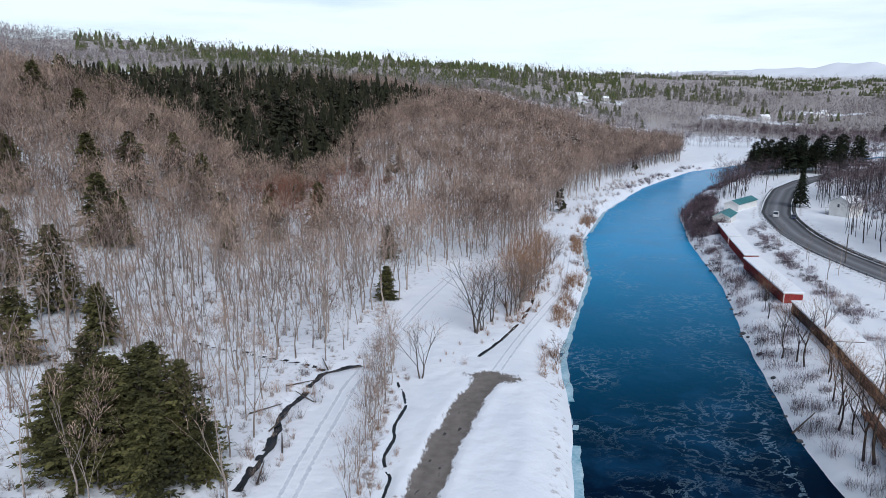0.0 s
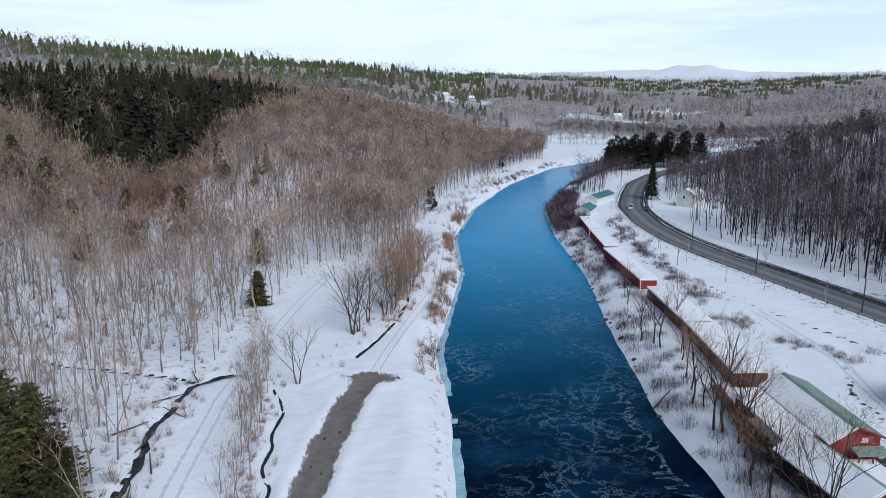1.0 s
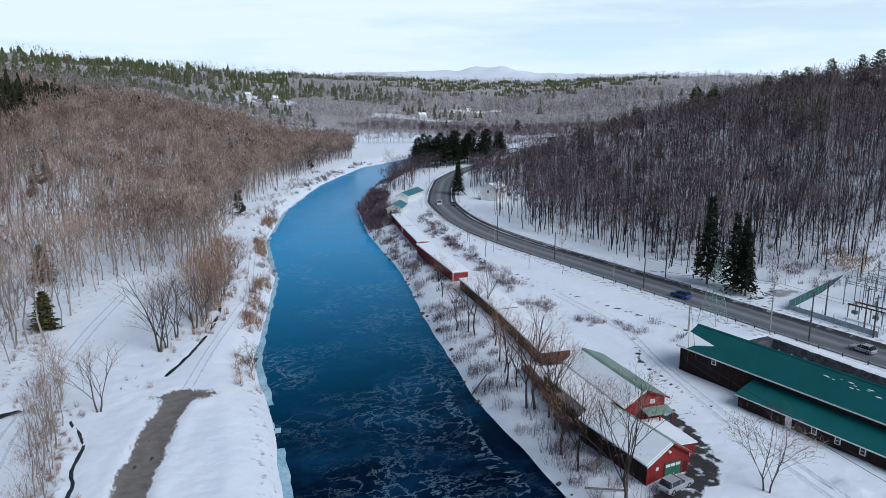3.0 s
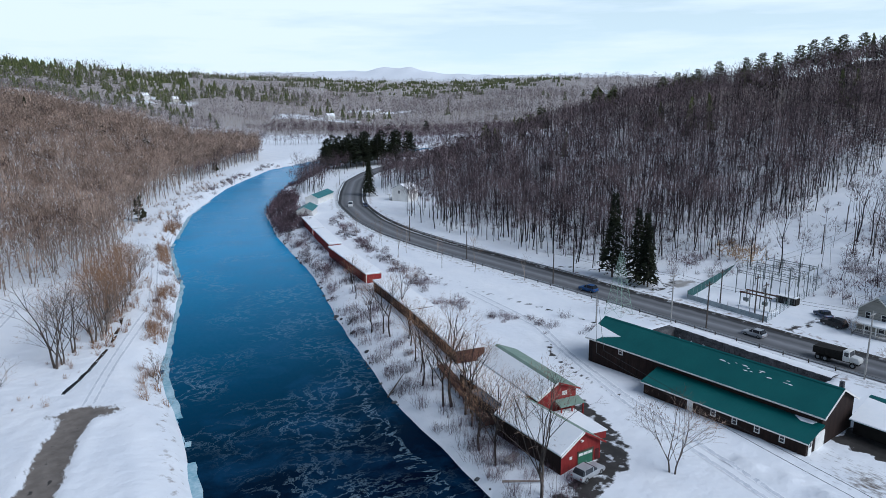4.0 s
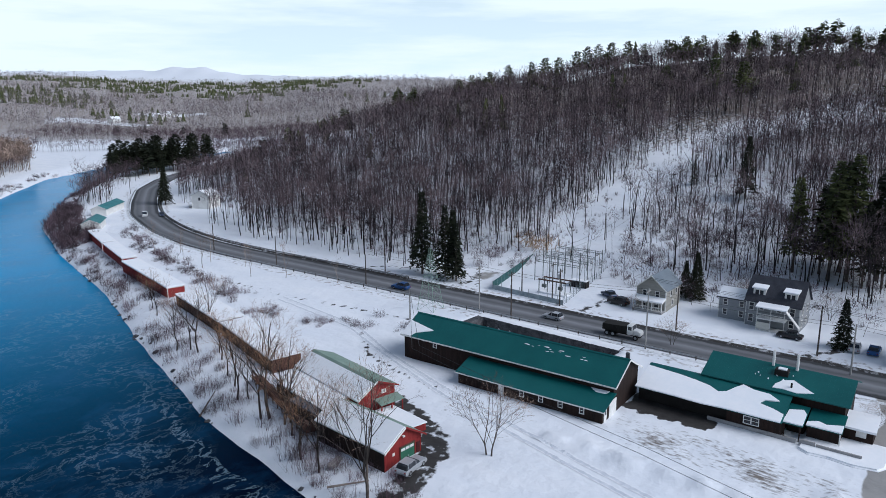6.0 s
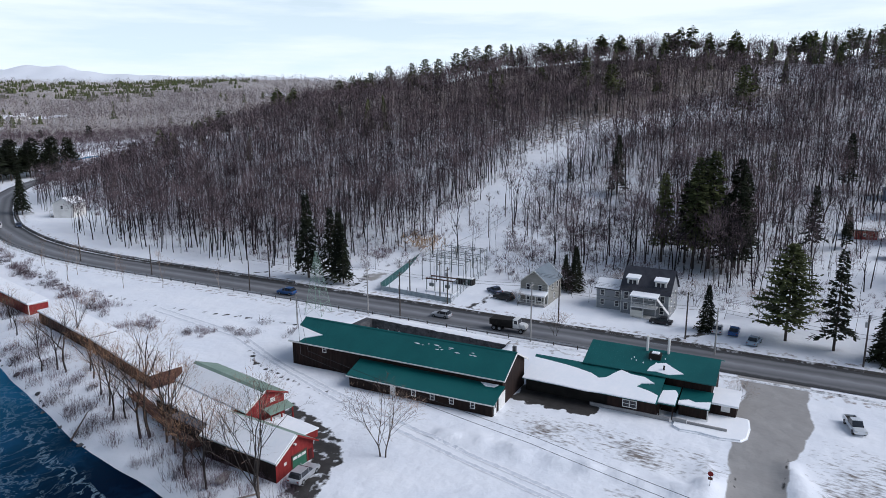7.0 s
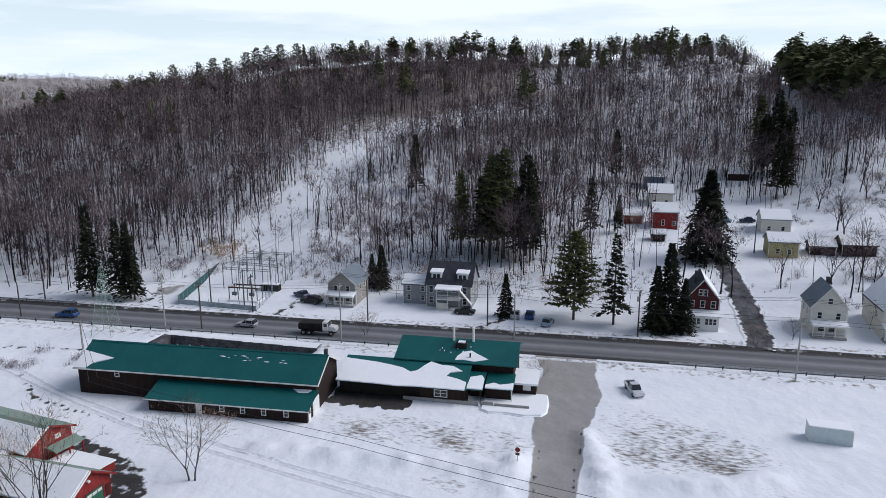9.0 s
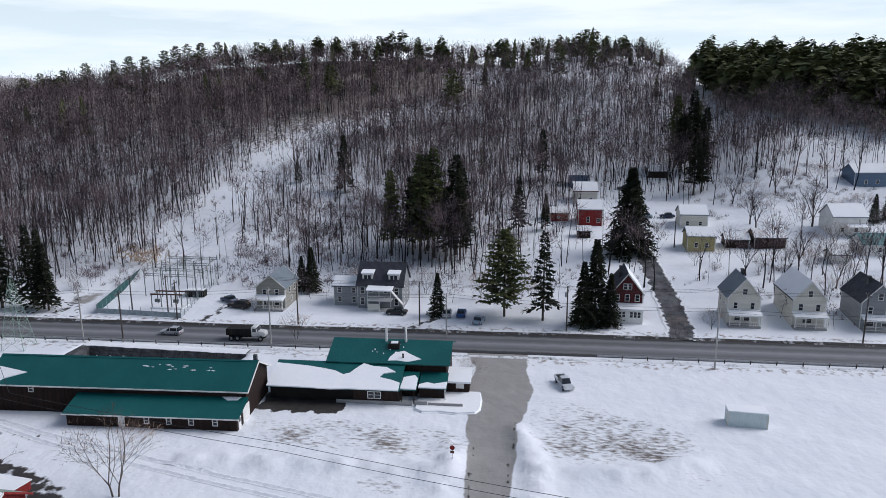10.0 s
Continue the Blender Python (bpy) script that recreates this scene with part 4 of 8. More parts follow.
def cone_tree(seed, tall, tiers, sides, reach, base=0.06):
    """A small far conifer: ragged star-edged skirts of boughs, one over the other."""
    rng, w = random.Random(seed), Wood()
    w.stem((0, 0, 0), (0, 0, tall * 0.5), tall * 0.013, tall * 0.006, 3)
    for i in range(tiers):
        f = i / tiers
        z0, z1 = tall * (base + (1 - base) * f), tall * (base + (1 - base) * min(1.0, f + 1.7 / tiers))
        r = tall * reach * (1 - f) ** 0.85 + 0.02 * tall
        turn, k = rng.uniform(0, 6.283), len(w.v)
        w.v.append(np.array((rng.uniform(-0.02, 0.02) * tall, rng.uniform(-0.02, 0.02) * tall, z1)))
        n = 2 * sides
        for j in range(n):
            t = turn + 6.28318 * j / n
            q = r * (rng.uniform(0.85, 1.25) if j % 2 else rng.uniform(0.4, 0.65))
            w.v.append(np.array((math.cos(t) * q, math.sin(t) * q, z0 + (0.0 if j % 2 else 0.03 * tall) + rng.uniform(-0.02, 0.02) * tall)))
        for j in range(n):
            w.f.append((k, k + 1 + j, k + 1 + (j + 1) % n))
            w.s.append(1)
    return w.done()


def bough_tree(seed, tall, boughs, sprays, base, reach, droop, round_top=1.0, needle=0.5, lift=0.0, gaps=0.25):
    """A near conifer: separate boughs, each a thin stem with small needle sprays down both its sides."""
    rng, w = random.Random(seed), Wood()
    w.stem((0, 0, 0), (0, 0, tall * 0.6), tall * 0.014, tall * 0.008, 6)
    w.stem((0, 0, tall * 0.6), (0, 0, tall * 0.99), tall * 0.008, 0.02, 6)
    for i in range(boughs):
        f = ((i + rng.random()) / boughs) ** 0.9
        h = tall * (base + (0.985 - base) * f)
        size = tall * reach * ((1 - f) ** round_top * 0.95 + 0.04) * rng.uniform(1 - gaps, 1 + gaps)
        t = 2.4 * i + rng.uniform(-0.5, 0.5)
        a = np.array((0, 0, h))
        bow = np.array((0, 0, -droop * size))
        out = heading(rng, t, lift)
        w.blade(a, a + out * size + bow, 0.07, heading(rng, t + 1.57, 0), 0)
        for k in range(sprays):
            g = 0.18 + 0.85 * (k + rng.random()) / sprays
            o = a + out * size * g + bow * g * g
            s = t + (1 if k % 2 else -1) * rng.uniform(0.35, 1.2)
            ln = needle * (0.55 + 0.5 * (1 - g)) * rng.uniform(0.7, 1.3) * (0.5 + 0.5 * size / (tall * reach))
            w.leaf(o, o + heading(rng, s, rng.uniform(-0.55, 0.25) + lift) * ln, ln * 0.5, heading(rng, s + 1.57, rng.uniform(-1.0, 1.0)))
    return w.done()


def shrub(seed, tall, stems, width, wide=0.5):
    """A bush of thin stems out of a patch of ground."""
    rng, w = random.Random(seed), Wood()
    for i in range(stems):
        t = rng.uniform(0, 6.283)
        a = np.array((rng.uniform(-0.3, 0.3) * tall * wide, rng.uniform(-0.3, 0.3) * tall * wide, -0.1))
        b = a + heading(rng, t, rng.uniform(0.7, 1.5)) * tall * rng.uniform(0.5, 1)
        w.blade(a, b, width, heading(rng, t + 1.57, 0))
        for _ in range(2):
            o = a + (b - a) * rng.uniform(0.35, 0.85)
            t2 = t + rng.uniform(-1.3, 1.3)
            w.blade(o, o + heading(rng, t2, rng.uniform(0.2, 1.2)) * tall * rng.uniform(0.15, 0.35), width * 0.6, heading(rng, t2 + 1.57, 0))
    return w.done()


def scatter(name, kinds, places, mats, label, category, rng, sizes=(0.75, 1.2)):
    """One mesh of many plants: each place (x, y) takes one of the kinds, turned and sized by chance."""
    if not len(places):
        return
    places = np.asarray(places, float)
    z = ground_z(places[:, 0], places[:, 1]) - 0.1
    pick = rng.integers(0, len(kinds), len(places))
    vs, fs, ss, base = [], [], [], 0
    for k, (v, f, s) in enumerate(kinds):
        at = np.where(pick == k)[0]
        if not len(at):
            continue
        t, size = rng.uniform(0, 6.283, len(at)), rng.uniform(*sizes, len(at))
        c, n = np.cos(t)[:, None] * size[:, None], np.sin(t)[:, None] * size[:, None]
        x = v[None, :, 0] * c - v[None, :, 1] * n + places[at, 0][:, None]
        y = v[None, :, 0] * n + v[None, :, 1] * c + places[at, 1][:, None]
        lean = rng.uniform(-0.09, 0.09, (2, len(at)))
        x = x + v[None, :, 2] * lean[0][:, None]
        y = y + v[None, :, 2] * lean[1][:, None]
        h = v[None, :, 2] * (size * rng.uniform(0.9, 1.12, len(at)))[:, None] + z[at][:, None]
        vs.append(np.stack([x, y, h], -1).reshape(-1, 3))
        fs.append((f[None] + (np.arange(len(at)) * len(v))[:, None, None] + base).reshape(-1, 3))
        ss.append(np.tile(s, len(at)))
        base += len(at) * len(v)
    me = np_mesh(name, np.vstack(vs), np.vstack(fs), mats, np.concatenate(ss))
    tagged(new(name, me), label, category, kind="stuff")


def strew(rng, spacing, box, keep):
    """Jittered places in a box (x0, x1, y0, y1), kept by chance keep(x, y)."""
    x0, x1, y0, y1 = box
    gx, gy = np.meshgrid(np.arange(x0, x1, spacing), np.arange(y0, y1, spacing))
    x = gx.ravel() + rng.uniform(-0.5, 0.5, gx.size) * spacing
    y = gy.ravel() + rng.uniform(-0.5, 0.5, gx.size) * spacing
    ok = rng.random(len(x)) < keep(x, y)
    return np.stack([x[ok], y[ok]], -1)


def in_view(x, y, lo=-36.5, hi=117):
    az = np.degrees(np.arctan2(x, y))
    return (az > lo) & (az < hi)


def evergreen(x, y):
    """The share of conifers in the woods."""
    az, r = np.degrees(np.arctan2(x, y)), np.hypot(x, y)
    near = np.interp(az, (-40, -30, -28.6, -25, -20, -16.5, -14, -12, -8.5, -5, -2, 0, 2), (900, 900, 352, 348, 338, 312, 288, 272, 302, 372, 425, 520, 700)) + 14 * wave(x, y, 22, 3)
    v = np.where((az < 2) & (r > near) & (r < np.interp(az, (-28, -20, -8, -2), (690, 610, 560, 500)) + 25 * wave(x, y, 40, 5)), 0.94, 0.0)
    for cx, cy, a, b, d in ((470, -20, 60, 250, 0.03), (215, 418, 38, 24, 0.75),
                            (-210, 640, 140, 80, 0.75), (-210, 500, 70, 70, 0.35), (-150, 560, 60, 60, 0.5), (-60, 900, 300, 110, 0.75), (60, 1250, 500, 90, 0.85), (300, 1450, 330, 130, 0.6), (1150, 1750, 420, 220, 0.6), (700, 2300, 700, 420, 0.5), (1500, 2400, 700, 500, 0.55), (500, 1020, 60, 60, 0.5), (-250, 1150, 200, 200, 0.5)):
        v = np.maximum(v, d * (1 - ramp(np.hypot((x - cx) / a, (y - cy) / b) + 0.2 * wave(x, y, 25, 3), 0.75, 1.15)))
    upland = (az > -28) & (az < 8) & (r > 600) & (r <= 1060)
    v = np.where(upland, np.maximum(v, 0.14 * ramp(wave(x, y, 70, 4), -0.2, 0.4)), v)
    crest = (az > -27) & (az < 14) & (r > 1060) & (r < 1700)
    v = np.where(crest, np.maximum(v, 0.6 + 0.35 * ramp(wave(x, y, 90, 2), -0.5, 0.3)), v)
    return np.maximum(v, 0.004 + 0.03 * ramp(wave(x, y, 60, 9), 0.3, 0.8))


def plant():
    rng = np.random.default_rng(7)
    mid = [limb_tree(s, h, 0.9, st * 0.95, sp * 3.0, 5, 0.15, 1, 1, .10, 3, .33) for s, h, st, sp in ((1, 16, .36, .22), (2, 18, .42, .20), (3, 14, .32, .25), (4, 17, .40, .22), (5, 15, .36, .24), (6, 19, .45, .19))]
    low = [bare_tree(s, h, 2, 50, 0.34, .34, .29) for s, h in ((11, 17), (12, 15), (13, 18), (14, 16))]
    far = [bare_tree(s, h, 0, 15, 0.78, .25, .32, 3, 0, 1.0, 0.16) for s, h in ((21, 14), (22, 15), (23, 13))]
    close = [limb_tree(s, h, 0.9, st * 1.15, sp * 2.5, 6, 0.07, 2, 1, .1, 3, .2) for s, h, st, sp in ((31, 17, .35, .22), (32, 19, .4, .2), (33, 15, .3, .25), (34, 18, .42, .2))]
    stout = [limb_tree(s, h, 1.05, st * 1.5, sp * 3.0, 5, 0.11, 1, 1, .1, 3, .3) for s, h, st, sp in ((1, 17, .40, .22), (2, 18, .44, .20), (3, 15, .38, .25))]
    stout += [bare_tree(s, h, 4, 115, 0.115, st, sp, 3, 0, 1.15, .13) for s, h, st, sp in ((15, 16, .50, .20), (16, 18, .54, .18), (17, 15, .46, .21), (18, 17, .52, .19))]
    hazy = [bare_tree(s, h, 2, 62, 0.19, st, sp, 3, 0, 1.1, .13) for s, h, st, sp in ((15, 16, .44, .22), (16, 18, .48, .2), (17, 15, .42, .23), (18, 17, .46, .21))]
    firs = [cone_tree(s, h, 7, 6, rc) for s, h, rc in ((41, 17, .2), (42, 20, .17), (43, 14, .24), (44, 18, .19), (45, 16, .27))]
    far_firs = [cone_tree(s, h, 3, 5, rc) for s, h, rc in ((51, 13, .31), (52, 11, .36), (53, 14, .29))]
    clumps = []
    for s in (54, 55, 56):
        vs, fs, ss, base = [], [], [], 0
        for k in range(4):
            v, f, m = cone_tree(s * 7 + k, 9.5 + 1.5 * (k % 3), 2, 4, .34)
            vs.append(v + np.array((11 * (k % 2) - 5 + 3 * math.sin(s + k), 11 * (k // 2) - 5 + 3 * math.cos(s * k), -0.5), np.float32))
            fs.append(f + base)
            ss.append(m)
            base += len(v)
        clumps.append((np.vstack(vs), np.vstack(fs), np.concatenate(ss)))
    pines = [conifer(s, h, 8, 8, .3, .26, -.05, 1, .5, .42, .8) for s, h in ((61, 18), (62, 21), (63, 16))]

    def split(p):
        share = evergreen(p[:, 0], p[:, 1])
        fir = rng.random(len(p)) < share
        return p[~fir], p[fir & ((share < 0.6) | (rng.random(len(p)) < 0.62))]

    west = strew(rng, 3.55, (-330, 210, 70, 600), lambda x, y: (0.72 + 0.28 * ramp(wave(x, y, 8, 6), -0.4, 0.2)) * (0.55 + 0.45 * ramp(np.hypot(x, y), 150, 230)) * woods(x, y) * in_view(x, y) * (np.hypot(x, y) < 600) * (river_out(x, y)[1] < 0))
    r = np.hypot(west[:, 0], west[:, 1])
    bare, fir = split(west)
    br = np.hypot(bare[:, 0], bare[:, 1])
    scatter("western_near_woods", close, bare[(br < 175) & (br > 128)], [BARK, TWIGS], "leafless grey-brown hardwoods on snowy ground", "woods", rng)
    red = np.hypot((bare[:, 0] + 40) / 24, (bare[:, 1] - 225) / 30) + 0.4 * wave(bare[:, 0], bare[:, 1], 12, 2) < 0.9
    scatter("reddish_woods", mid, bare[red & (br >= 175)], [BARK, RED_TWIGS], "reddish-brown leafless young hardwoods", "woods", rng, (0.6, 1.0))
    bare, br = bare[~red], br[~red]
    scatter("western_woods", mid, bare[(br >= 175) & (br < 400)], [BARK, TWIGS], "leafless brown hardwood forest on a snowy hillside", "woods", rng, (0.6, 1.2))
    scatter("western_upper_woods", low, bare[br >= 400], [BARK, TWIGS], "leafless brown hardwood forest along a ridge", "woods", rng)
    fir = fir[np.hypot(fir[:, 0], fir[:, 1]) > 258]
    more = strew(rng, 20, (-330, 130, 250, 600), lambda x, y: (evergreen(x, y) > 0.6) * woods(x, y) * in_view(x, y) * (river_out(x, y)[1] < 0))
    rounded = [conifer(s, h, 5, 6, .12, .26, .02, 1, .5, .45, 1.1) for s, h in ((63, 15), (64, 17), (65, 13))]
    scatter("western_conifers", firs[:2] + rounded, np.vstack([fir, more]), [DARK_BARK, HILL_SPRUCE], "dense dark green spruces on the hill", "woods", rng, (0.5, 1.05))
    global NEAR_WEST
    NEAR_WEST = bare[br <= 128]

    east = strew(rng, 3.35, (125, 620, -300, 330), lambda x, y: (0.68 + 0.32 * ramp(wave(x, y, 8, 6), -0.4, 0.2)) * woods(x, y) * in_view(x, y) * (np.hypot(x, y) < 500))
    bare, fir = split(east)
    br = np.hypot(bare[:, 0], bare[:, 1])
    scatter("eastern_woods", stout, bare[br < 265], [SHADED_BARK, SHADED_TWIGS], "leafless dark hardwood forest on a snowy hillside", "woods", rng, (0.65, 1.15))
    scatter("eastern_slope_woods", hazy, bare[(br >= 265) & (br < 400)], [SHADED_BARK, SHADED_TWIGS], "leafless dark hardwoods high on a snowy hillside", "woods", rng, (0.65, 1.15))
    poles = [bare_tree(s, h, 2, 9, 0.14, .62, .09, 3, 0, 0.75, .1) for s, h in ((25, 12), (26, 10), (27, 13))]
    stems = strew(rng, 3.4, (135, 400, -60, 300), lambda x, y: 0.75 * ramp(wave(x, y, 17, 5), -0.6, 0.2) * woods(x, y) * in_view(x, y) * (np.hypot(x, y) < 330))
    scatter("eastern_saplings", poles, stems, [SHADED_BARK, SHADED_TWIGS], "slender dark saplings between the hardwoods", "woods", rng, (0.6, 1.2))
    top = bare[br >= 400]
    scatter("eastern_upper_woods", low, top[::2], [SHADED_BARK, SHADED_TWIGS], "leafless dark hardwoods along the ridge", "woods", rng, (0.6, 1.0))
    scatter("eastern_conifers", firs, fir[np.hypot(fir[:, 0], fir[:, 1]) > 330], [DARK_BARK, PINE], "scattered dark conifers among bare hardwoods", "woods", rng, (0.5, 0.95))
    young = strew(rng, 2.9, (127, 270, -75, 300), lambda x, y: np.where(y > 120, 0.5, 0.75) * (line_reach(x, y, ROAD)[0] > 13 + 4 * wave(x, y, 20, 2)) * (hills(x, y) > 0.12) * (hills(x, y) < 13) * ramp(wave(x, y, 15, 7), -0.7, 0.3) * (0.08 + 0.92 * (line_reach(x, y, CUT)[0] + 4 * wave(x, y, 9, 3) > 12)) * (1 - np.minimum(1, 1.1 * np.exp(-((x - 195) / 52) ** 4 - ((y + 48) / 62) ** 4))) * (line_reach(x, y, SIDE_STREET)[0] > 5))
    scatter("young_growth", low, young, [GREY_BARK, BROWN_TWIGS], "young leafless trees and saplings behind the houses", "woods", rng, (0.2, 0.5))
    ridge = strew(rng, 8, (250, 620, -260, 420), lambda x, y: 0.22 * in_view(x, y) * (np.abs(np.hypot(x, y) - 465) < 28) * (woods(x, y) > 0.3) * ramp(wave(x, y, 34, 4), -0.3, 0.2))
    scatter("ridge_pines", pines, ridge, [DARK_BARK, PINE], "tall white pines standing on the ridge line", "woods", rng, (0.5, 1.05))

    grove = strew(rng, 6.0, (270, 480, -230, -60), lambda x, y: 0.9 * (np.hypot(x, y) > np.interp(np.degrees(np.arctan2(x, y)), (100, 103, 106, 118), (430, 350, 335, 325)) + 8 * wave(x, y, 15, 2)) * (np.hypot(x, y) < 470) * (np.degrees(np.arctan2(x, y)) > 100.5) * in_view(x, y))
    scatter("pine_plantation", pines, grove, [DARK_BARK, PINE], "close-set tall green pines of a plantation", "woods", rng, (1.0, 1.3))

    flats = strew(rng, 4.7, (100, 700, 300, 900), lambda x, y: woods(x, y) * (np.hypot(x, y) > 320) * (np.hypot(x, y) < 900) * (np.degrees(np.arctan2(x, y)) < 46) * (np.degrees(np.arctan2(x, y)) > 12) * (hills(x, y) < 6))
    bare, fir = split(flats)
    scatter("riverside_woods", low, bare, [GREY_BARK, BROWN_TWIGS], "bare brown riverside trees and brush", "woods", rng, (0.45, 0.85))
    scatter("riverside_pines", pines, fir, [DARK_BARK, SPRUCE], "dark pines on the river bend", "woods", rng, (0.55, 1.1))

    def distant(lo, hi, gap):
        def keep(x, y):
            d = np.hypot(x, y)
            return (d > lo) * (d < hi) * in_view(x, y, -35, 62) * (1 - fields(x, y)) * (river_out(x, y)[0] > 8) * np.where((d < 900) & (np.degrees(np.arctan2(x, y)) > 16), 0.0, 1.0)
        return strew(rng, gap, (-0.6 * hi, 0.9 * hi, lo * 0.4, hi), keep)

    for lo, hi, gap in ((598, 1000, 10), (1000, 1700, 16), (1700, 3300, 40)):
        bare, fir = split(distant(lo, hi, gap))
        k = (1.0, 1.25) if hi < 1700 else (1.3, 1.9)
        scatter("distant_woods", far, bare, [BARK, HAZED_TWIGS], "far leafless woods on rolling hills", "woods", rng, (0.7 * k[0], k[1]))
        scatter("distant_conifers", far_firs if hi < 1800 else clumps, fir, [DARK_BARK, PINE], "far dark green conifers on rolling hills", "woods", rng, (0.5 * k[0], 0.75 * k[1]))


plant()


# ---- trees and shrubs that stand singly ----
def split_tree(made):
    """A thing with a trunk and a crown from a gathered tree."""
    v, f, s = made
    out = []
    for slot in (0, 1):
        use = f[s == slot]
        ids, back = np.unique(use, return_inverse=True)
        out.append((v[ids], back.reshape(use.shape)))
    return out


def tree_kind(name, made, mats, label, category="tree"):
    trunk, crown = split_tree(made)
    ob = thing(name, label, category)
    for n, (v, f), m in (("trunk", trunk, mats[0]), ("crown", crown, mats[1])):
        p = new(n, np_mesh(n, v, f, [m]))
        p.parent = ob
    return ob


def stand(kinds, places, group, seed):
    """Copies of the kinds at (x, y, size); the first of each kind moves to its first place."""
    rng = random.Random(seed)
    fresh = list(kinds)
    for i, (x, y, size) in enumerate(places):
        ob = kinds[i % len(kinds)]
        m = pose(x, y, zat(x, y) - 0.12, 0, 0, rng.uniform(0, 360))
        if ob in fresh:
            fresh.remove(ob)
            ob.matrix_world = m @ Matrix.Scale(size, 4)
            tagged(ob, group=group)
        else:
            c = copy_thing(ob, m)
            c.scale = (size, size, size)


def plant_singly():
    rng = np.random.default_rng(12)
    # bare riverside trees by the sheds, many-stemmed and dark
    tall = [tree_kind("bare_tree", limb_tree(s, h, 1.2, .36, .66, 6, 0.045, 3, 1, .06, 5, .55), [GREY_BARK, RUST_TWIGS], "tall bare tree with dark trunk and rusty twigs") for s, h in ((71, 18), (72, 20), (73, 15), (74, 17))]
    stand(tall, ((54.2, 81.9, 0.82), (54.9, 80.7, 0.90), (55, 77.2, 0.90), (55.7, 76.8, 0.82), (56.6, 79.4, 0.74), (55.6, 90.1, 0.61), (56.6, 88.5, 0.66), (51.1, 68.6, 0.78), (50.5, 64.2, 0.66), (52.2, 66.6, 0.61), (53, 71, 0.57), (61.1, 118.4, 0.61), (62.3, 115.5, 0.70), (62.3, 112.9, 0.66), (62.5, 105.4, 0.70), (71, 123.2, 0.70), (64, 108.5, 0.49), (68.6, 140.2, 0.49), (70.5, 146, 0.49), (66, 128, 0.49), (59.6, 99, 0.57), (58, 94.5, 0.57), (57.2, 84.6, 0.66), (53.8, 74, 0.66), (73.5, 152, 0.45), (54.6, 65.1, 0.45)), "bare trees along the river bank", 3)
    front = tree_kind("bare_tree", limb_tree(81, 14, 1.05, .26, .6, 7, 0.035, 4, 2, .08, 5, .35), [DARK_BARK, TWIGS], "spreading bare tree with pale trunk by the shed")
    stand([front], ((50.4, 55.2, 1.2),), "bare trees along the river bank", 5)
    yard = tree_kind("bare_tree", limb_tree(82, 8, 1.0, .16, .8, 6, 0.04, 3, 2, .02, 5, .5), [DARK_BARK, TWIGS], "small spreading bare tree on the snow")
    stand([yard], ((65.5, 48.6, 1.35), (119.5, 47.0, .75), (105.5, 12.2, .55), (131.5, -24.5, .6), (137.0, -32.0, .6), (134.5, 62.0, .5), (211.7, -81, 1.0), (195, -75, .9), (180, -56, .8), (201, -3, 1.0), (172, -50, .7), (156, -60, .8), (158, -70, .8), (186, -68, .9), (150, 15, .9), (147, 3, .8), (152, 28, .8), (148, 42, 1.0), (176, -36, .7), (196, -30, .8), (178.5, -42, .6), (190.3, -53.4, .8), (178.3, -68.4, .85), (176, -64, .8), (217, -90, .9), (237, -84, 1.1), (167, -68, .7), (228, -62, 1.0), (236, -75, 1.0), (220, -66, .8), (174, -62, .7), (182, -74.5, .7)), "small bare yard trees", 6)
    oak = tree_kind("bare_tree", limb_tree(85, 13, 2.2, .2, .72, 6, 0.055, 4), [GREY_BARK, BROWN_TWIGS], "large dark spreading bare tree between the houses")
    stand([oak], ((207.8, -73.3, 1.0), (209.4, -57, .8), (176, -54, .6), (177, -60.5, .65), (213, 10.3, .9), (163, -64, .6), (222, 8, .9), (185, -64, .6), (206, -57.9, .75), (173.4, -57.4, .5), (227, -56, .7), (232, -70, .75), (169.7, -46.3, .75)), "large bare trees in the hamlet", 21)
    # the open left bank
    wide = [tree_kind("bare_tree", limb_tree(s, h, 1.3, .2, .68, 6, 0.045, 4, 2, .06, 5, .5), [DARK_BARK, TWIGS], "broad bare tree standing in open snow") for s, h in ((83, 14), (84, 12))]
    stand(wide, ((6.4, 129, 1.15), (7.6, 130.5, .95), (9.9, 135.9, .9), (13.7, 139.5, 1.15), (-3.7, 106.7, .75), (20.3, 117.8, .45), (16, 143, .8), (21, 156, .8), (25, 170, .8), (30, 186, .8), (17.5, 150, .7)), "bare trees on the open bank", 7)
    rusty = [tree_kind("bare_tree", limb_tree(s, h, 1.3, .16, .62, 6, 0.05, 3, 2), [BARK, RUST_TWIGS], "rust-twigged bare tree above the river bank") for s, h in ((86, 11), (87, 9))]
    stand(rusty, ((16.5, 145, 1.2), (18.2, 150, 1.3), (19.6, 156, 1.25), (20.4, 163, 1.35), (22.0, 169, 1.25), (24.5, 176, 1.2), (15.2, 140, .9), (27, 184, 1.1), (17.4, 154, 1.1), (22.6, 160, 1.1)), "rusty trees on the left bank", 22)
    slim = [tree_kind("bare_tree", limb_tree(s, h, 0.85, .40, .46, 6, 0.06, 2, 1, .1, 4, .3), [BARK, TWIGS], "slim leafless hardwood with grey trunk") for s, h in ((91, 16), (92, 14), (93, 18), (94, 12))]
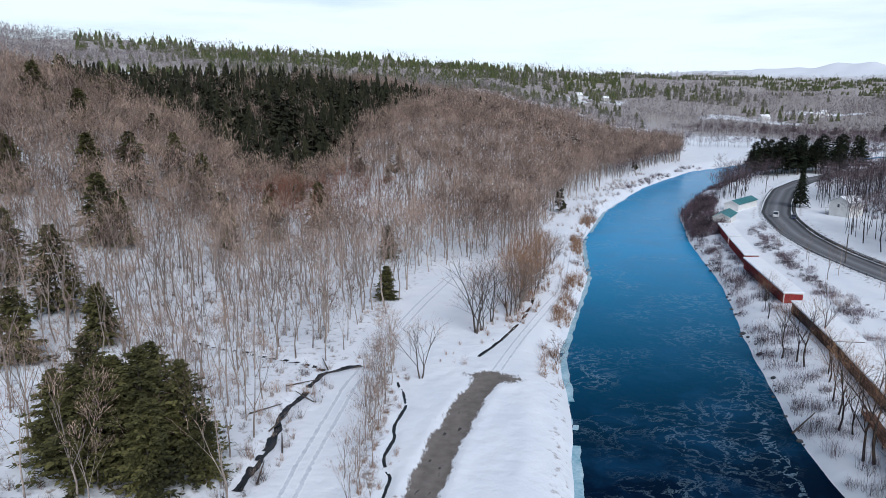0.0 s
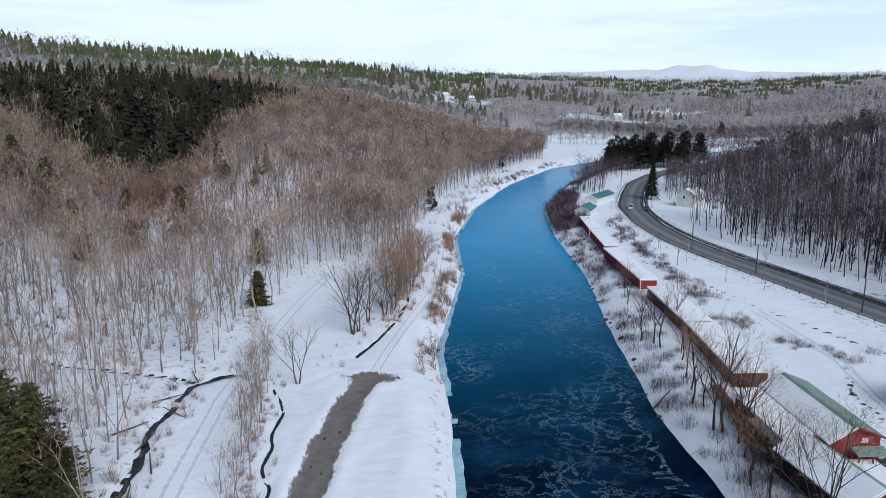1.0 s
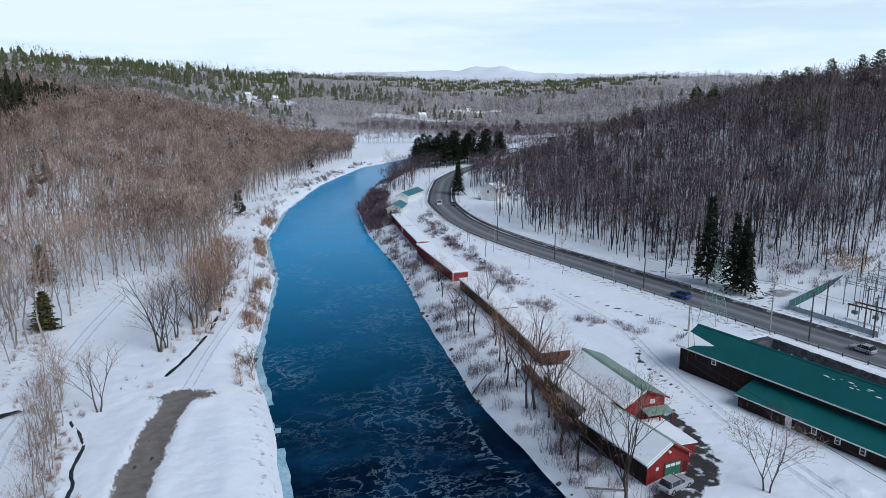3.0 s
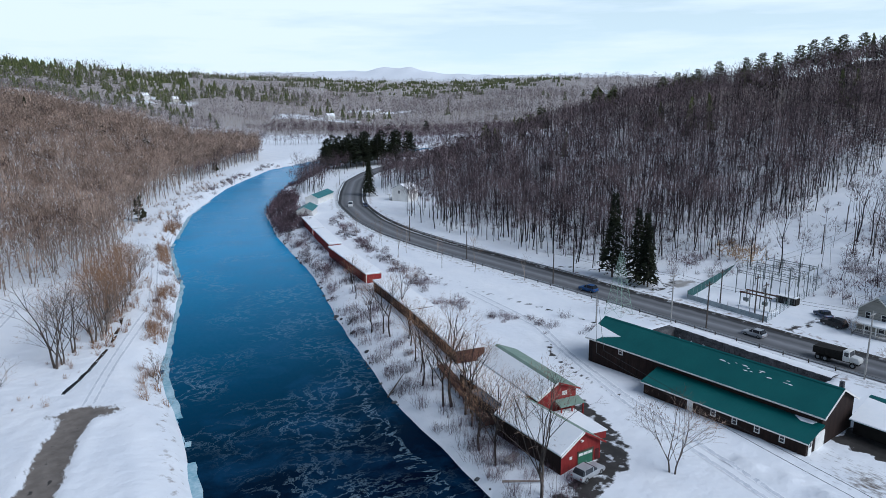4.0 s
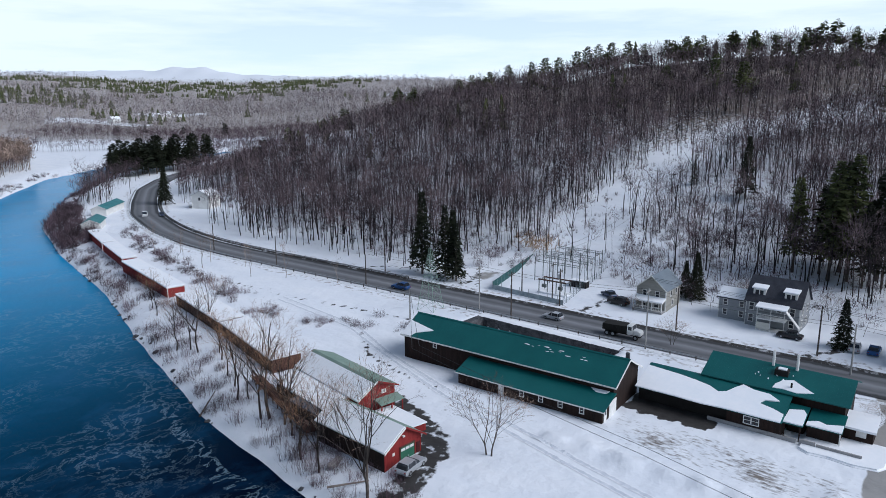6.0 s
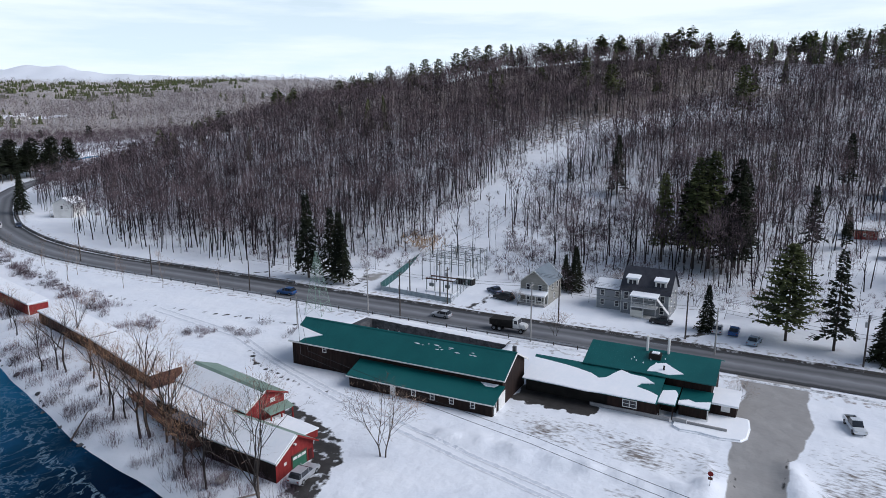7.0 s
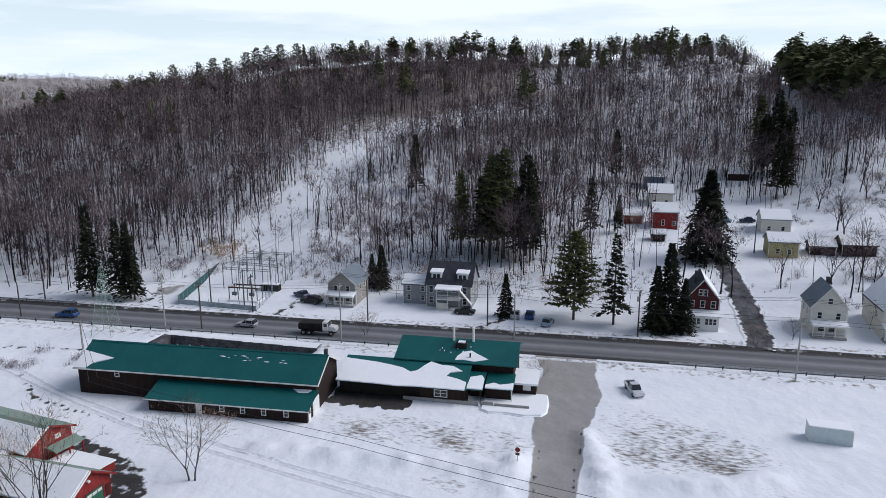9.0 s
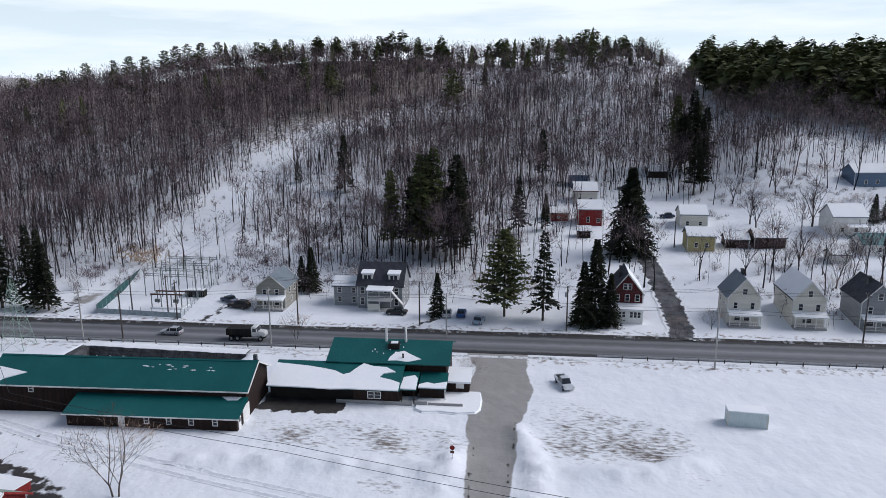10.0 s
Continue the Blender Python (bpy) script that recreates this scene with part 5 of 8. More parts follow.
    lane = [(x, y, s) for x, y, s in ((-10.2, 84, .75), (-9.6, 88, .8), (-8.8, 97, .7), (-9.5, 101, .75), (-11.6, 96, .6), (-9.9, 92.5, .7), (-8.3, 104, .5), (-10.4, 78, .7))]
    lane += [(-9.9 + rng.normal(0, 1.1), y, 0.32 + 0.3 * rng.random()) for y in np.arange(66, 126, 1.7)]
    near = [(x, y, 0.75 + 0.45 * rng.random()) for x, y in NEAR_WEST[rng.permutation(len(NEAR_WEST))[:170]]]
    stand(slim, lane + near, "leafless hardwoods by the creek", 8)
    # dark birch-like stems on the open slope by the road
    bank = [(x, y, 0.42 + 0.25 * rng.random()) for x, y in ((109, 128), (104, 160), (101, 172), (98, 181), (96, 168), (104, 142), (99, 150), (102, 190), (97, 196))]
    stand(slim[:2], bank, "small bare trees by the road", 9)
    # big evergreens
    def spruce(seed, tall, boughs, sprays, base, reach, label, droop=.4, gaps=.25, round_top=1.0):
        return tree_kind("spruce", bough_tree(seed, tall, boughs, sprays, base, reach, droop, round_top, 0.085 * tall, 0, gaps), [DARK_BARK, SPRUCE], label)

    slender = [spruce(101, 20, 120, 13, .12, .17, "tall slender dark green spruce", .55, .42), spruce(102, 17, 110, 13, .1, .19, "tall slender dark green spruce", .5, .45)]
    stand(slender, ((129.5, 118.2, 1.1), (131.1, 111.8, 1.1), (130, 108.4, .9), (129.4, 106.8, .9), (146.9, 283, .95), (148.5, 286, .9), (227, 69.3, 1.0), (233, 88, .5)), "tall spruces", 11)
    dense = [spruce(103, 16, 200, 16, .03, .24, "broad dense dark spruce with boughs to the ground", .35), spruce(105, 14, 190, 15, .03, .25, "broad dense dark spruce with boughs to the ground", .35)]
    stand(dense, ((136.9, -9.3, 1.12), (150.3, 54.6, .78), (135.2, -6.9, .85), (151.5, 57.5, .6), (136, -12.2, .7), (138, 22.9, .68), (214, 1.5, .5), (210.5, -90.4, .6), (212.5, -94.4, .5)), "dense spruces", 14)
    great = spruce(104, 22, 320, 20, .02, .35, "great broad dark spruce, densely boughed to the ground", .35, .2, .9)
    stand([great], ((183, -20.5, 1.05),), "great spruces", 15)
    ragged = spruce(106, 19, 74, 15, .14, .15, "thin ragged conifer with gaps between boughs", .2, .5, .8)
    stand([ragged], ((137.8, 1.0, 1.0), (202, 1.5, .5), (197, 9, .9)), "ragged conifers", 16)
    pine = tree_kind("pine_tree", bough_tree(111, 19, 140, 22, .16, .30, .05, .55, 1.6, .12, .4), [DARK_BARK, PINE], "broad green pine with layered open boughs")
    stand([pine], ((139.2, 9, 1.0),), "broad pines", 12)
    ridge = [tree_kind("pine_tree", bough_tree(s, 19, 76, 12, b, .25, -.02, .5, 1.9, .14, .5), [DARK_BARK, PINE], "tall white pine with open layered crown on the ridge") for s, b in ((115, .28), (116, .2), (117, .35))]
    stand(ridge, ((340.4, 278.8, 0.86), (345.4, 272.5, 0.93), (356.1, 266.9, 0.89), (366.9, 260.5, 0.96), (375.1, 248.6, 0.97), (383.9, 244.2, 1.06), (388.3, 237.2, 1.00), (349.7, 232.6, 0.71), (398.2, 230.3, 1.01), (405.8, 227, 1.08), (409, 221.3, 1.08), (412.8, 214.1, 1.06), (417.2, 205.3, 1.03), (426, 198.5, 0.86), (431.7, 185.9, 0.92), (436, 175.6, 0.96), (439.5, 166.4, 0.91), (366.8, 183.1, 0.51), (349.2, 149.9, 0.82), (352.9, 126.9, 1.15), (328.4, 105.6, 1.18), (448.8, 139.6, 0.86), (386.9, 101.4, 0.78), (456.3, 112.7, 0.89), (466.5, 89.4, 0.75), (326.7, 46.9, 1.31), (449.9, 9, 0.88), (419.8, 14, 0.79), (400, -2, 1.12), (479.6, -20, 1.01), (399.5, -20.1, 1.18), (468.9, -32, 0.91), (468.2, -40.7, 0.86), (462.1, -52.1, 0.93), (462.6, -83.2, 0.89), (471, -92.5, 1.41)), "white pines on the ridge", 23)
    dark = [tree_kind("pine_tree", bough_tree(s, h, 120, 20, .2, .135, .14, .6, 1.5, .05, .55), [DARK_BARK, m], "tall dark pine with bare lower trunk") for s, h, m in ((112, 22, SPRUCE), (113, 24, SPRUCE), (114, 23, PINE))]
    stand(dark, ((177.0, 36.0, 0.97), (180.5, 32.5, 1.10), (175.3, 29.9, 1.27), (178.7, 24.6, 1.23), (184.7, 35.1, 0.89), (173.6, 33.3, 1.21), (185.6, 23.8, 1.01), (172.7, 26.4, 0.80), (175.3, 41.3, 1.00), (174.4, 22.9, 0.92), (272, -51, 1.25), (276, -46, 1.2), (268, -55, 1.05), (266, -48, .9), (274, -53, 1.1), (270, -47, 1.0), (255, 3.5, .8), (250, 25, .55), (242, -47, .95), (244, -50, .8),
                 (245, -118, .7), (252, -112, .6)), "tall dark pines", 17)
    bend = [tree_kind("pine_tree", bough_tree(s, 20, 100, 16, b, .27, .02, .5, 2.0, .1, .45), [DARK_BARK, SPRUCE], "broad dark pine on the river bend") for s, b in ((118, .2), (119, .12))]
    stand(bend, ((177, 395, 1.0), (184, 402, 1.1), (192, 399, 1.0), (199, 408, 1.1), (206, 404, 1.0), (212, 412, 1.15), (219, 408, 1.05), (226, 416, 1.15), (233, 412, 1.1), (240, 420, 1.15), (196, 418, 1.0), (216, 424, 1.1), (248, 418, 1.1), (229, 404, .9), (171, 386, .8), (256, 428, 1.0)), "dark pines on the river bend", 24)
    young = [tree_kind("young_hemlock", bough_tree(s, h, 210, 24, .02, .29, .12, .6, 0.85, .15, .72), [DARK_BARK, OLIVE], "bushy dark olive hemlock in the woods") for s, h in ((121, 12), (122, 10))]
    stand(young, ((-36, 77, 1.4), (-40.5, 80, 1.45), (-32.5, 80.5, 1.15), (-44, 84, 1.3), (-48, 88, 1.2), (-47, 78, 1.3), (-37.5, 84, 1.25), (-34, 73, 1.2), (-42, 74, 1.3), (-29, 76, .9)), "bushy hemlocks", 13)
    upland = [tree_kind("hemlock", bough_tree(s, h, 120, 18, .02, .31, .2, .6, 1.4, .08, .45), [DARK_BARK, OLIVE], "bushy olive hemlock among bare hardwoods") for s, h in ((123, 12), (124, 10))]
    stand(upland, ((-55.6, 266, 1.23), (-62, 120, 1.17), (-75, 130, 1.43), (-60, 190, 1.17), (-85, 170, 1.56), (-82, 174, 1.43), (-52, 205, 1.17), (-104, 205, 1.82), (-96, 215, 1.69), (-128, 250, 1.82), (-150, 262, 1.69), (-110, 268, 1.56), (-78, 225, 1.56), (-140, 300, 1.82), (-165, 310, 1.95)), "bushy hemlocks", 18)
    stand([copy_thing(u, pose(0, 0, 0)) for u in upland], ((-152, 330, 1.82), (-185, 330, 1.82), (-170, 350, 1.95), (-58, 232, 1.30), (-40, 222, 1.30), (-118, 190, 1.56), (-122, 194, 1.30), (-190, 360, 1.82), (-132, 335, 1.56), (-12.9, 152.5, 0.8), (-15.6, 194, 0.8), (-105, 150, 1.56), (-90, 140, 1.30), (-70, 108, 1.30), (-92, 240, 1.56), (-66, 205, 1.30)), "bushy hemlocks", 19)
    # brush
    bushes = [shrub(s, h, 24, 0.05) for s, h in ((131, 2.6), (132, 2.0), (133, 3.2))]
    clumps = [shrub(s, h, 70, 0.04, 1.5) for s, h in ((134, 2.4), (135, 1.9), (136, 2.8))]
    rngs = np.random.default_rng(5)

    def boulder(seed):
        r, w = random.Random(seed), Wood()
        n = 7
        w.v += [np.array((0, 0, 0.55)), np.array((0, 0, -0.3))]
        for z, q in ((0.3, 0.6), (-0.1, 0.75)):
            for j in range(n):
                t = 6.283 * j / n
                d = q * r.uniform(0.7, 1.25)
                w.v.append(np.array((math.cos(t) * d, math.sin(t) * d, z + r.uniform(-0.12, 0.12))))
        for j in range(n):
            k = (j + 1) % n
            w.f += [(0, 2 + j, 2 + k), (2 + j, 2 + n + j, 2 + n + k), (2 + j, 2 + n + k, 2 + k)]
            w.s += [0, 0, 0]
        return w.done()

    scatter("shore_rocks", [boulder(s) for s in (141, 142, 143, 144)], strew(rngs, 0.95, (30, 110, 45, 250), lambda x, y: 0.2 * (river_out(x, y)[1] > 0) * (river_out(x, y)[0] > -0.9 + 0.4 * wave(x, y, 6, 2)) * (river_out(x, y)[0] < 0.9 + 0.7 * wave(x, y, 7, 4)))
            , [STONE, STONE], "dark wet rocks along the waterline", "rocks", rngs, (0.25, 0.95))

    def bank_keep(x, y):
        out, side = river_out(x, y)
        return np.where(side > 0, 0.85 * (out > 1.0) * (out < 9) * (0.3 + 0.7 * ramp(wave(x, y, 12, 3), -0.2, 0.5)), 0.62 * (out > 0.6) * (out < 4.5) * ramp(wave(x, y, 16, 4), 0.0, 0.5) * (y > 100)) * (y > 50)

    scatter("bank_brush", clumps, strew(rngs, 1.9, (10, 210, 50, 480), bank_keep), [GREY_BARK, BROWN_TWIGS], "brown bare brush along the river bank", "brush", rngs, (0.5, 1.35))
    scatter("bank_thicket", bushes, strew(rngs, 1.6, (74, 120, 205, 330), lambda x, y: 0.9 * (river_out(x, y)[1] > 0) * (river_out(x, y)[0] > 0.5) * (river_out(x, y)[0] < 13) * (y > 228)), [GREY_BARK, BROWN_TWIGS], "tall grey brush on the river bend", "brush", rngs, (1.2, 2.2))

    scatter("rusty_brush", bushes, strew(rngs, 1.1, (8, 60, 108, 290), lambda x, y: np.maximum(0.8 * (river_out(x, y)[1] < 0) * (river_out(x, y)[0] > 0.4) * (river_out(x, y)[0] < 4.0) * ramp(wave(x, y, 9, 4), -0.4, 0.3), 0.5 * np.exp(-((x - 17 - 0.28 * (y - 145)) / 3.4) ** 2) * ramp(wave(x, y, 5, 2), -0.4, 0.3) * (y > 133) * (y < 185))), [BARK, RUST_TWIGS], "rust-coloured bare brush on the river bank", "brush", rngs, (0.6, 1.6))

    scatter("upper_bank_brush", bushes, strew(rngs, 2.3, (25, 160, 185, 420), lambda x, y: 0.8 * (river_out(x, y)[1] < 0) * (river_out(x, y)[0] > 2.5) * (river_out(x, y)[0] < 16) * ramp(wave(x, y, 12, 5), -0.2, 0.4)), [BARK, TWIGS], "tan brush on the snowy upper bank", "brush", rngs, (0.4, 1.2))

    def strip_keep(x, y):
        d, along, side = line_reach(x, y, ((96, 91), (91.5, 96), (86, 108), (83.5, 120), (86, 136), (90, 160), (95, 185), (101, 215), (112, 245)))
        return 0.95 * np.exp(-(d / 3.2) ** 2) * ramp(wave(x, y, 8, 2), -0.25, 0.3)

    scatter("roadside_brush", clumps, strew(rngs, 1.5, (78, 125, 86, 260), strip_keep), [GREY_BARK, BROWN_TWIGS], "grey-brown brush on the snowy slope under the road", "brush", rngs, (0.4, 1.0))

    def foot_keep(x, y):
        h = hills(x, y)
        cut, _, _ = line_reach(x, y, CUT)
        return ((h > 0.4) * (h < 3.5) * 0.22 + (cut < 18) * (h > 1) * 1.1 * ramp(wave(x, y, 11, 6) + 0.06 * (cut - 8), -0.2, 0.3) + 0.1 * woods(x, y)) * (x > 134) * (np.hypot(x, y) < 330)

    scatter("hillside_brush", bushes, strew(rngs, 2.5, (130, 330, -130, 300), foot_keep), [GREY_BARK, BROWN_TWIGS], "low bare brush on the snowy hillside", "brush", rngs, (0.4, 0.9))
    def hamlet_keep(x, y):
        near = np.exp(-((x - 180) / 13) ** 4 - ((y + 60) / 14) ** 4)
        back = np.exp(-((x - 236) / 22) ** 4 - ((y + 74) / 30) ** 4)
        return 0.75 * np.maximum(near, back) * ramp(wave(x, y, 9, 3), -0.2, 0.4) * (line_reach(x, y, SIDE_STREET)[0] > 6)

    scatter("hamlet_brush", clumps, strew(rngs, 2.2, (160, 270, -115, -40), hamlet_keep), [GREY_BARK, BROWN_TWIGS], "tangled brown brush on the snow between the houses", "brush", rngs, (0.4, 1.0))

    def thicket_keep(x, y):
        h = hills(x, y)
        foot = (h > 0.05) * (h < 4.5) * (line_reach(x, y, ROAD)[0] > 14) * (y > 92) * 0.55 * ramp(wave(x, y, 13, 4), -0.3, 0.4)
        return np.maximum(foot, 0.95 * np.exp(-((x - 192) / 32) ** 4 - ((y - 68) / 14) ** 4) * ramp(wave(x, y, 10, 1), -0.5, 0.2))

    scatter("foot_brush", clumps, strew(rngs, 2.4, (126, 235, 45, 300), thicket_keep), [GREY_BARK, BROWN_TWIGS], "fuzzy grey-brown brush at the foot of the woods", "brush", rngs, (0.5, 1.25))
    scatter("lane_brush", bushes, strew(rngs, 1.5, (-14, 26, 72, 210), lambda x, y: np.maximum(0.95 * np.exp(-((line_reach(x, y, BROOK)[0] - 2.6) / 1.8) ** 2) * (x < -6), 0.5 * np.exp(-((line_reach(x, y, DITCH)[0] - 3.5) / 2.5) ** 2) * (line_reach(x, y, DITCH)[2] < 0))), [BARK, RUST_TWIGS], "tan and rust brush beside the brook", "brush", rngs, (0.3, 0.8))
    scatter("creek_brush", bushes, strew(rngs, 2.2, (-90, -12, 70, 200), lambda x, y: 0.4 * woods(x, y) + 0.8 * (line_reach(x, y, CREEK)[0] < 4) * (line_reach(x, y, CREEK)[0] > 1.2)), [BARK, TWIGS], "low tan undergrowth in the snowy woods", "brush", rngs, (0.3, 1.3))


plant_singly()


# ---- buildings ----
def window_part(parent, face, u, z, w, h, depth=0.0, trim=WHITE):
    """A framed window on a wall: face 'w' looks to -x, 'n' to +y, 's' to -y; u: place along the wall; depth: where the wall stands."""
    t = 0.11

    def put(a, b, c, d, near, far):
        return (depth - near, depth - far, a, b, c, d) if face == "w" else (a, b, depth + near, depth + far, c, d) if face == "n" else (a, b, depth - near, depth - far, c, d)

    def tidy(q):
        return (min(q[0], q[1]), max(q[0], q[1]), min(q[2], q[3]), max(q[2], q[3]), q[4], q[5])

    a, b, c, d = u - w / 2, u + w / 2, z, z + h
    fr = [put(a - t, b + t, d, d + t, 0.07, -0.02), put(a - t, b + t, c - t, c, 0.09, -0.02), put(a - t, a, c, d, 0.07, -0.02), put(b, b + t, c, d, 0.07, -0.02), put(a, b, (c + d) / 2 - 0.03, (c + d) / 2 + 0.03, 0.05, -0.02)]
    win = part("window", boxes(*map(tidy, fr)), trim, parent)
    part("pane", boxes(tidy(put(a, b, c, d, 0.03, -0.02))), GLASS, win, "dark window glass")
    return win


def house(name, label, m, w, d, eave, ridge, walls, roof, along="x", snow="", windows=(), porch=None, chimney=None, over=0.35, trim=WHITE, category="house", group="", door=None):
    """A gabled house. Its front looks to -x at x = 0; it is w wide along y, d deep along x. along: the ridge's axis.
    snow: which roof sides lie under snow (n, s, w, e). porch: (depth, height, y0, y1, posts). windows: (face, u, z, w, h)."""
    ob = thing(name, label, category, m, group)
    hw = w / 2
    if along == "x":
        part("wall", prism(((-hw, -0.4), (hw, -0.4), (hw, eave), (0, ridge), (-hw, eave)), "x", 0, d), walls, ob)
        slope = (ridge - eave) / hw
        sides = (("n", 1), ("s", -1))
        for key, s in sides:
            e = hw + over
            corners = [(-over, 0, ridge + 0.14), (d + over, 0, ridge + 0.14), (d + over, s * e, ridge + 0.14 - slope * e), (-over, s * e, ridge + 0.14 - slope * e)]
            part("roof", slab(corners, 0.13), roof, ob)
            if key in snow:
                c2 = [(x + (0.12 if x < 0 else -0.1), y * 0.97 + s * 0.02, z + 0.17) for x, y, z in corners]
                part("roof_snow", slab(c2, 0.16), ROOF_SNOW, ob, "thick snow on the roof")
        for x in (-over - 0.02, d + over - 0.06):
            for s in (1, -1):
                e = hw + over
                part("gable_trim", slab([(x, 0, ridge + 0.15), (x + 0.08, 0, ridge + 0.15), (x + 0.08, s * e, ridge + 0.15 - slope * e), (x, s * e, ridge + 0.15 - slope * e)], 0.28), trim, ob)
    else:
        part("wall", prism(((0, -0.4), (d, -0.4), (d, eave), (d / 2, ridge), (0, eave)), "y", -hw, hw), walls, ob)
        slope = (ridge - eave) / (d / 2)
        for key, s in (("w", -1), ("e", 1)):
            e = d / 2 + over
            corners = [(d / 2, -hw - over, ridge + 0.14), (d / 2, hw + over, ridge + 0.14), (d / 2 + s * e, hw + over, ridge + 0.14 - slope * e), (d / 2 + s * e, -hw - over, ridge + 0.14 - slope * e)]
            part("roof", slab(corners, 0.13), roof, ob)
            if key in snow:
                c2 = [(d / 2 + (x - d / 2) * 0.96, y * 0.985, z + 0.17) for x, y, z in corners]
                part("roof_snow", slab(c2, 0.16), ROOF_SNOW, ob, "thick snow on the roof")
    for s in (-1, 1):
        part("corner_board", boxes((-0.03, 0.12, s * hw - 0.09 + s * 0.03, s * hw + 0.09 + s * 0.03 - s * 0.06, -0.3, eave - 0.05)), trim, ob)
    for face, u, z, ww, hh in windows:
        window_part(ob, face, u, z, ww, hh, {"w": 0.0, "n": hw, "s": -hw}[face], trim)
    if door:
        part("door", boxes((-0.06, 0.02, door - 0.5, door + 0.5, 0.1, 2.15)), trim, ob)
    if porch:
        pd, ph, y0, y1, posts = porch
        pr = part("porch", boxes((-pd, -0.01, y0, y1, -0.3, 0.42)), CONCRETE, ob)
        part("porch_roof", slab([(0.0, y0 - 0.2, ph + 0.55), (0.0, y1 + 0.2, ph + 0.55), (-pd - 0.3, y1 + 0.2, ph), (-pd - 0.3, y0 - 0.2, ph)], 0.14), trim, pr)
        part("porch_snow", slab([(-0.03, y0 - 0.12, ph + 0.72), (-0.03, y1 + 0.12, ph + 0.72), (-pd - 0.22, y1 + 0.12, ph + 0.18), (-pd - 0.22, y0 - 0.12, ph + 0.18)], 0.17), ROOF_SNOW, pr, "snow on the porch roof")
        for k in range(posts):
            y = y0 + 0.12 + (y1 - y0 - 0.24) * k / (posts - 1)
            part("porch_post", boxes((-pd + 0.03, -pd + 0.2, y - 0.08, y + 0.08, 0.42, ph - 0.1)), trim, pr)
        part("railing", boxes((-pd + 0.06, -pd + 0.13, y0 + 0.1, y1 - 0.1, 1.2, 1.3), (-pd + 0.06, -pd + 0.13, y0 + 0.1, y1 - 0.1, 0.6, 0.68),
                              *[(-pd + 0.08, -pd + 0.12, y, y + 0.05, 0.68, 1.2) for y in np.arange(y0 + 0.3, y1 - 0.2, 0.35)]), trim, pr)
    if chimney:
        cx, cy, top = chimney
        part("chimney", boxes((cx - 0.3, cx + 0.3, cy - 0.3, cy + 0.3, eave, top), (cx - 0.36, cx + 0.36, cy - 0.36, cy + 0.36, top - 0.25, top - 0.1)), STONE, ob, "brick chimney")
    return ob


def planks(parent, material, axis, depth, u0, u1, z0, z1, step, name="board"):
    """Upright battens on a wall, one mesh apiece but sharing it."""
    first = None
    n = max(1, int((u1 - u0) / step))
    for k in range(n + 1):
        u = u0 + (u1 - u0) * k / n
        if first is None:
            bm = boxes((-0.035, 0.0, -0.045, 0.045, z0, z1)) if axis == "y" else boxes((-0.045, 0.045, -0.035, 0.0, z0, z1))
            first = part(name, bm, material, parent)
        else:
            c = new(name, first.data)
            c.parent = parent
            c.location = (depth, u, 0) if axis == "y" else (u, depth, 0)
    first.location = (depth, u0, 0) if axis == "y" else (u0, depth, 0)


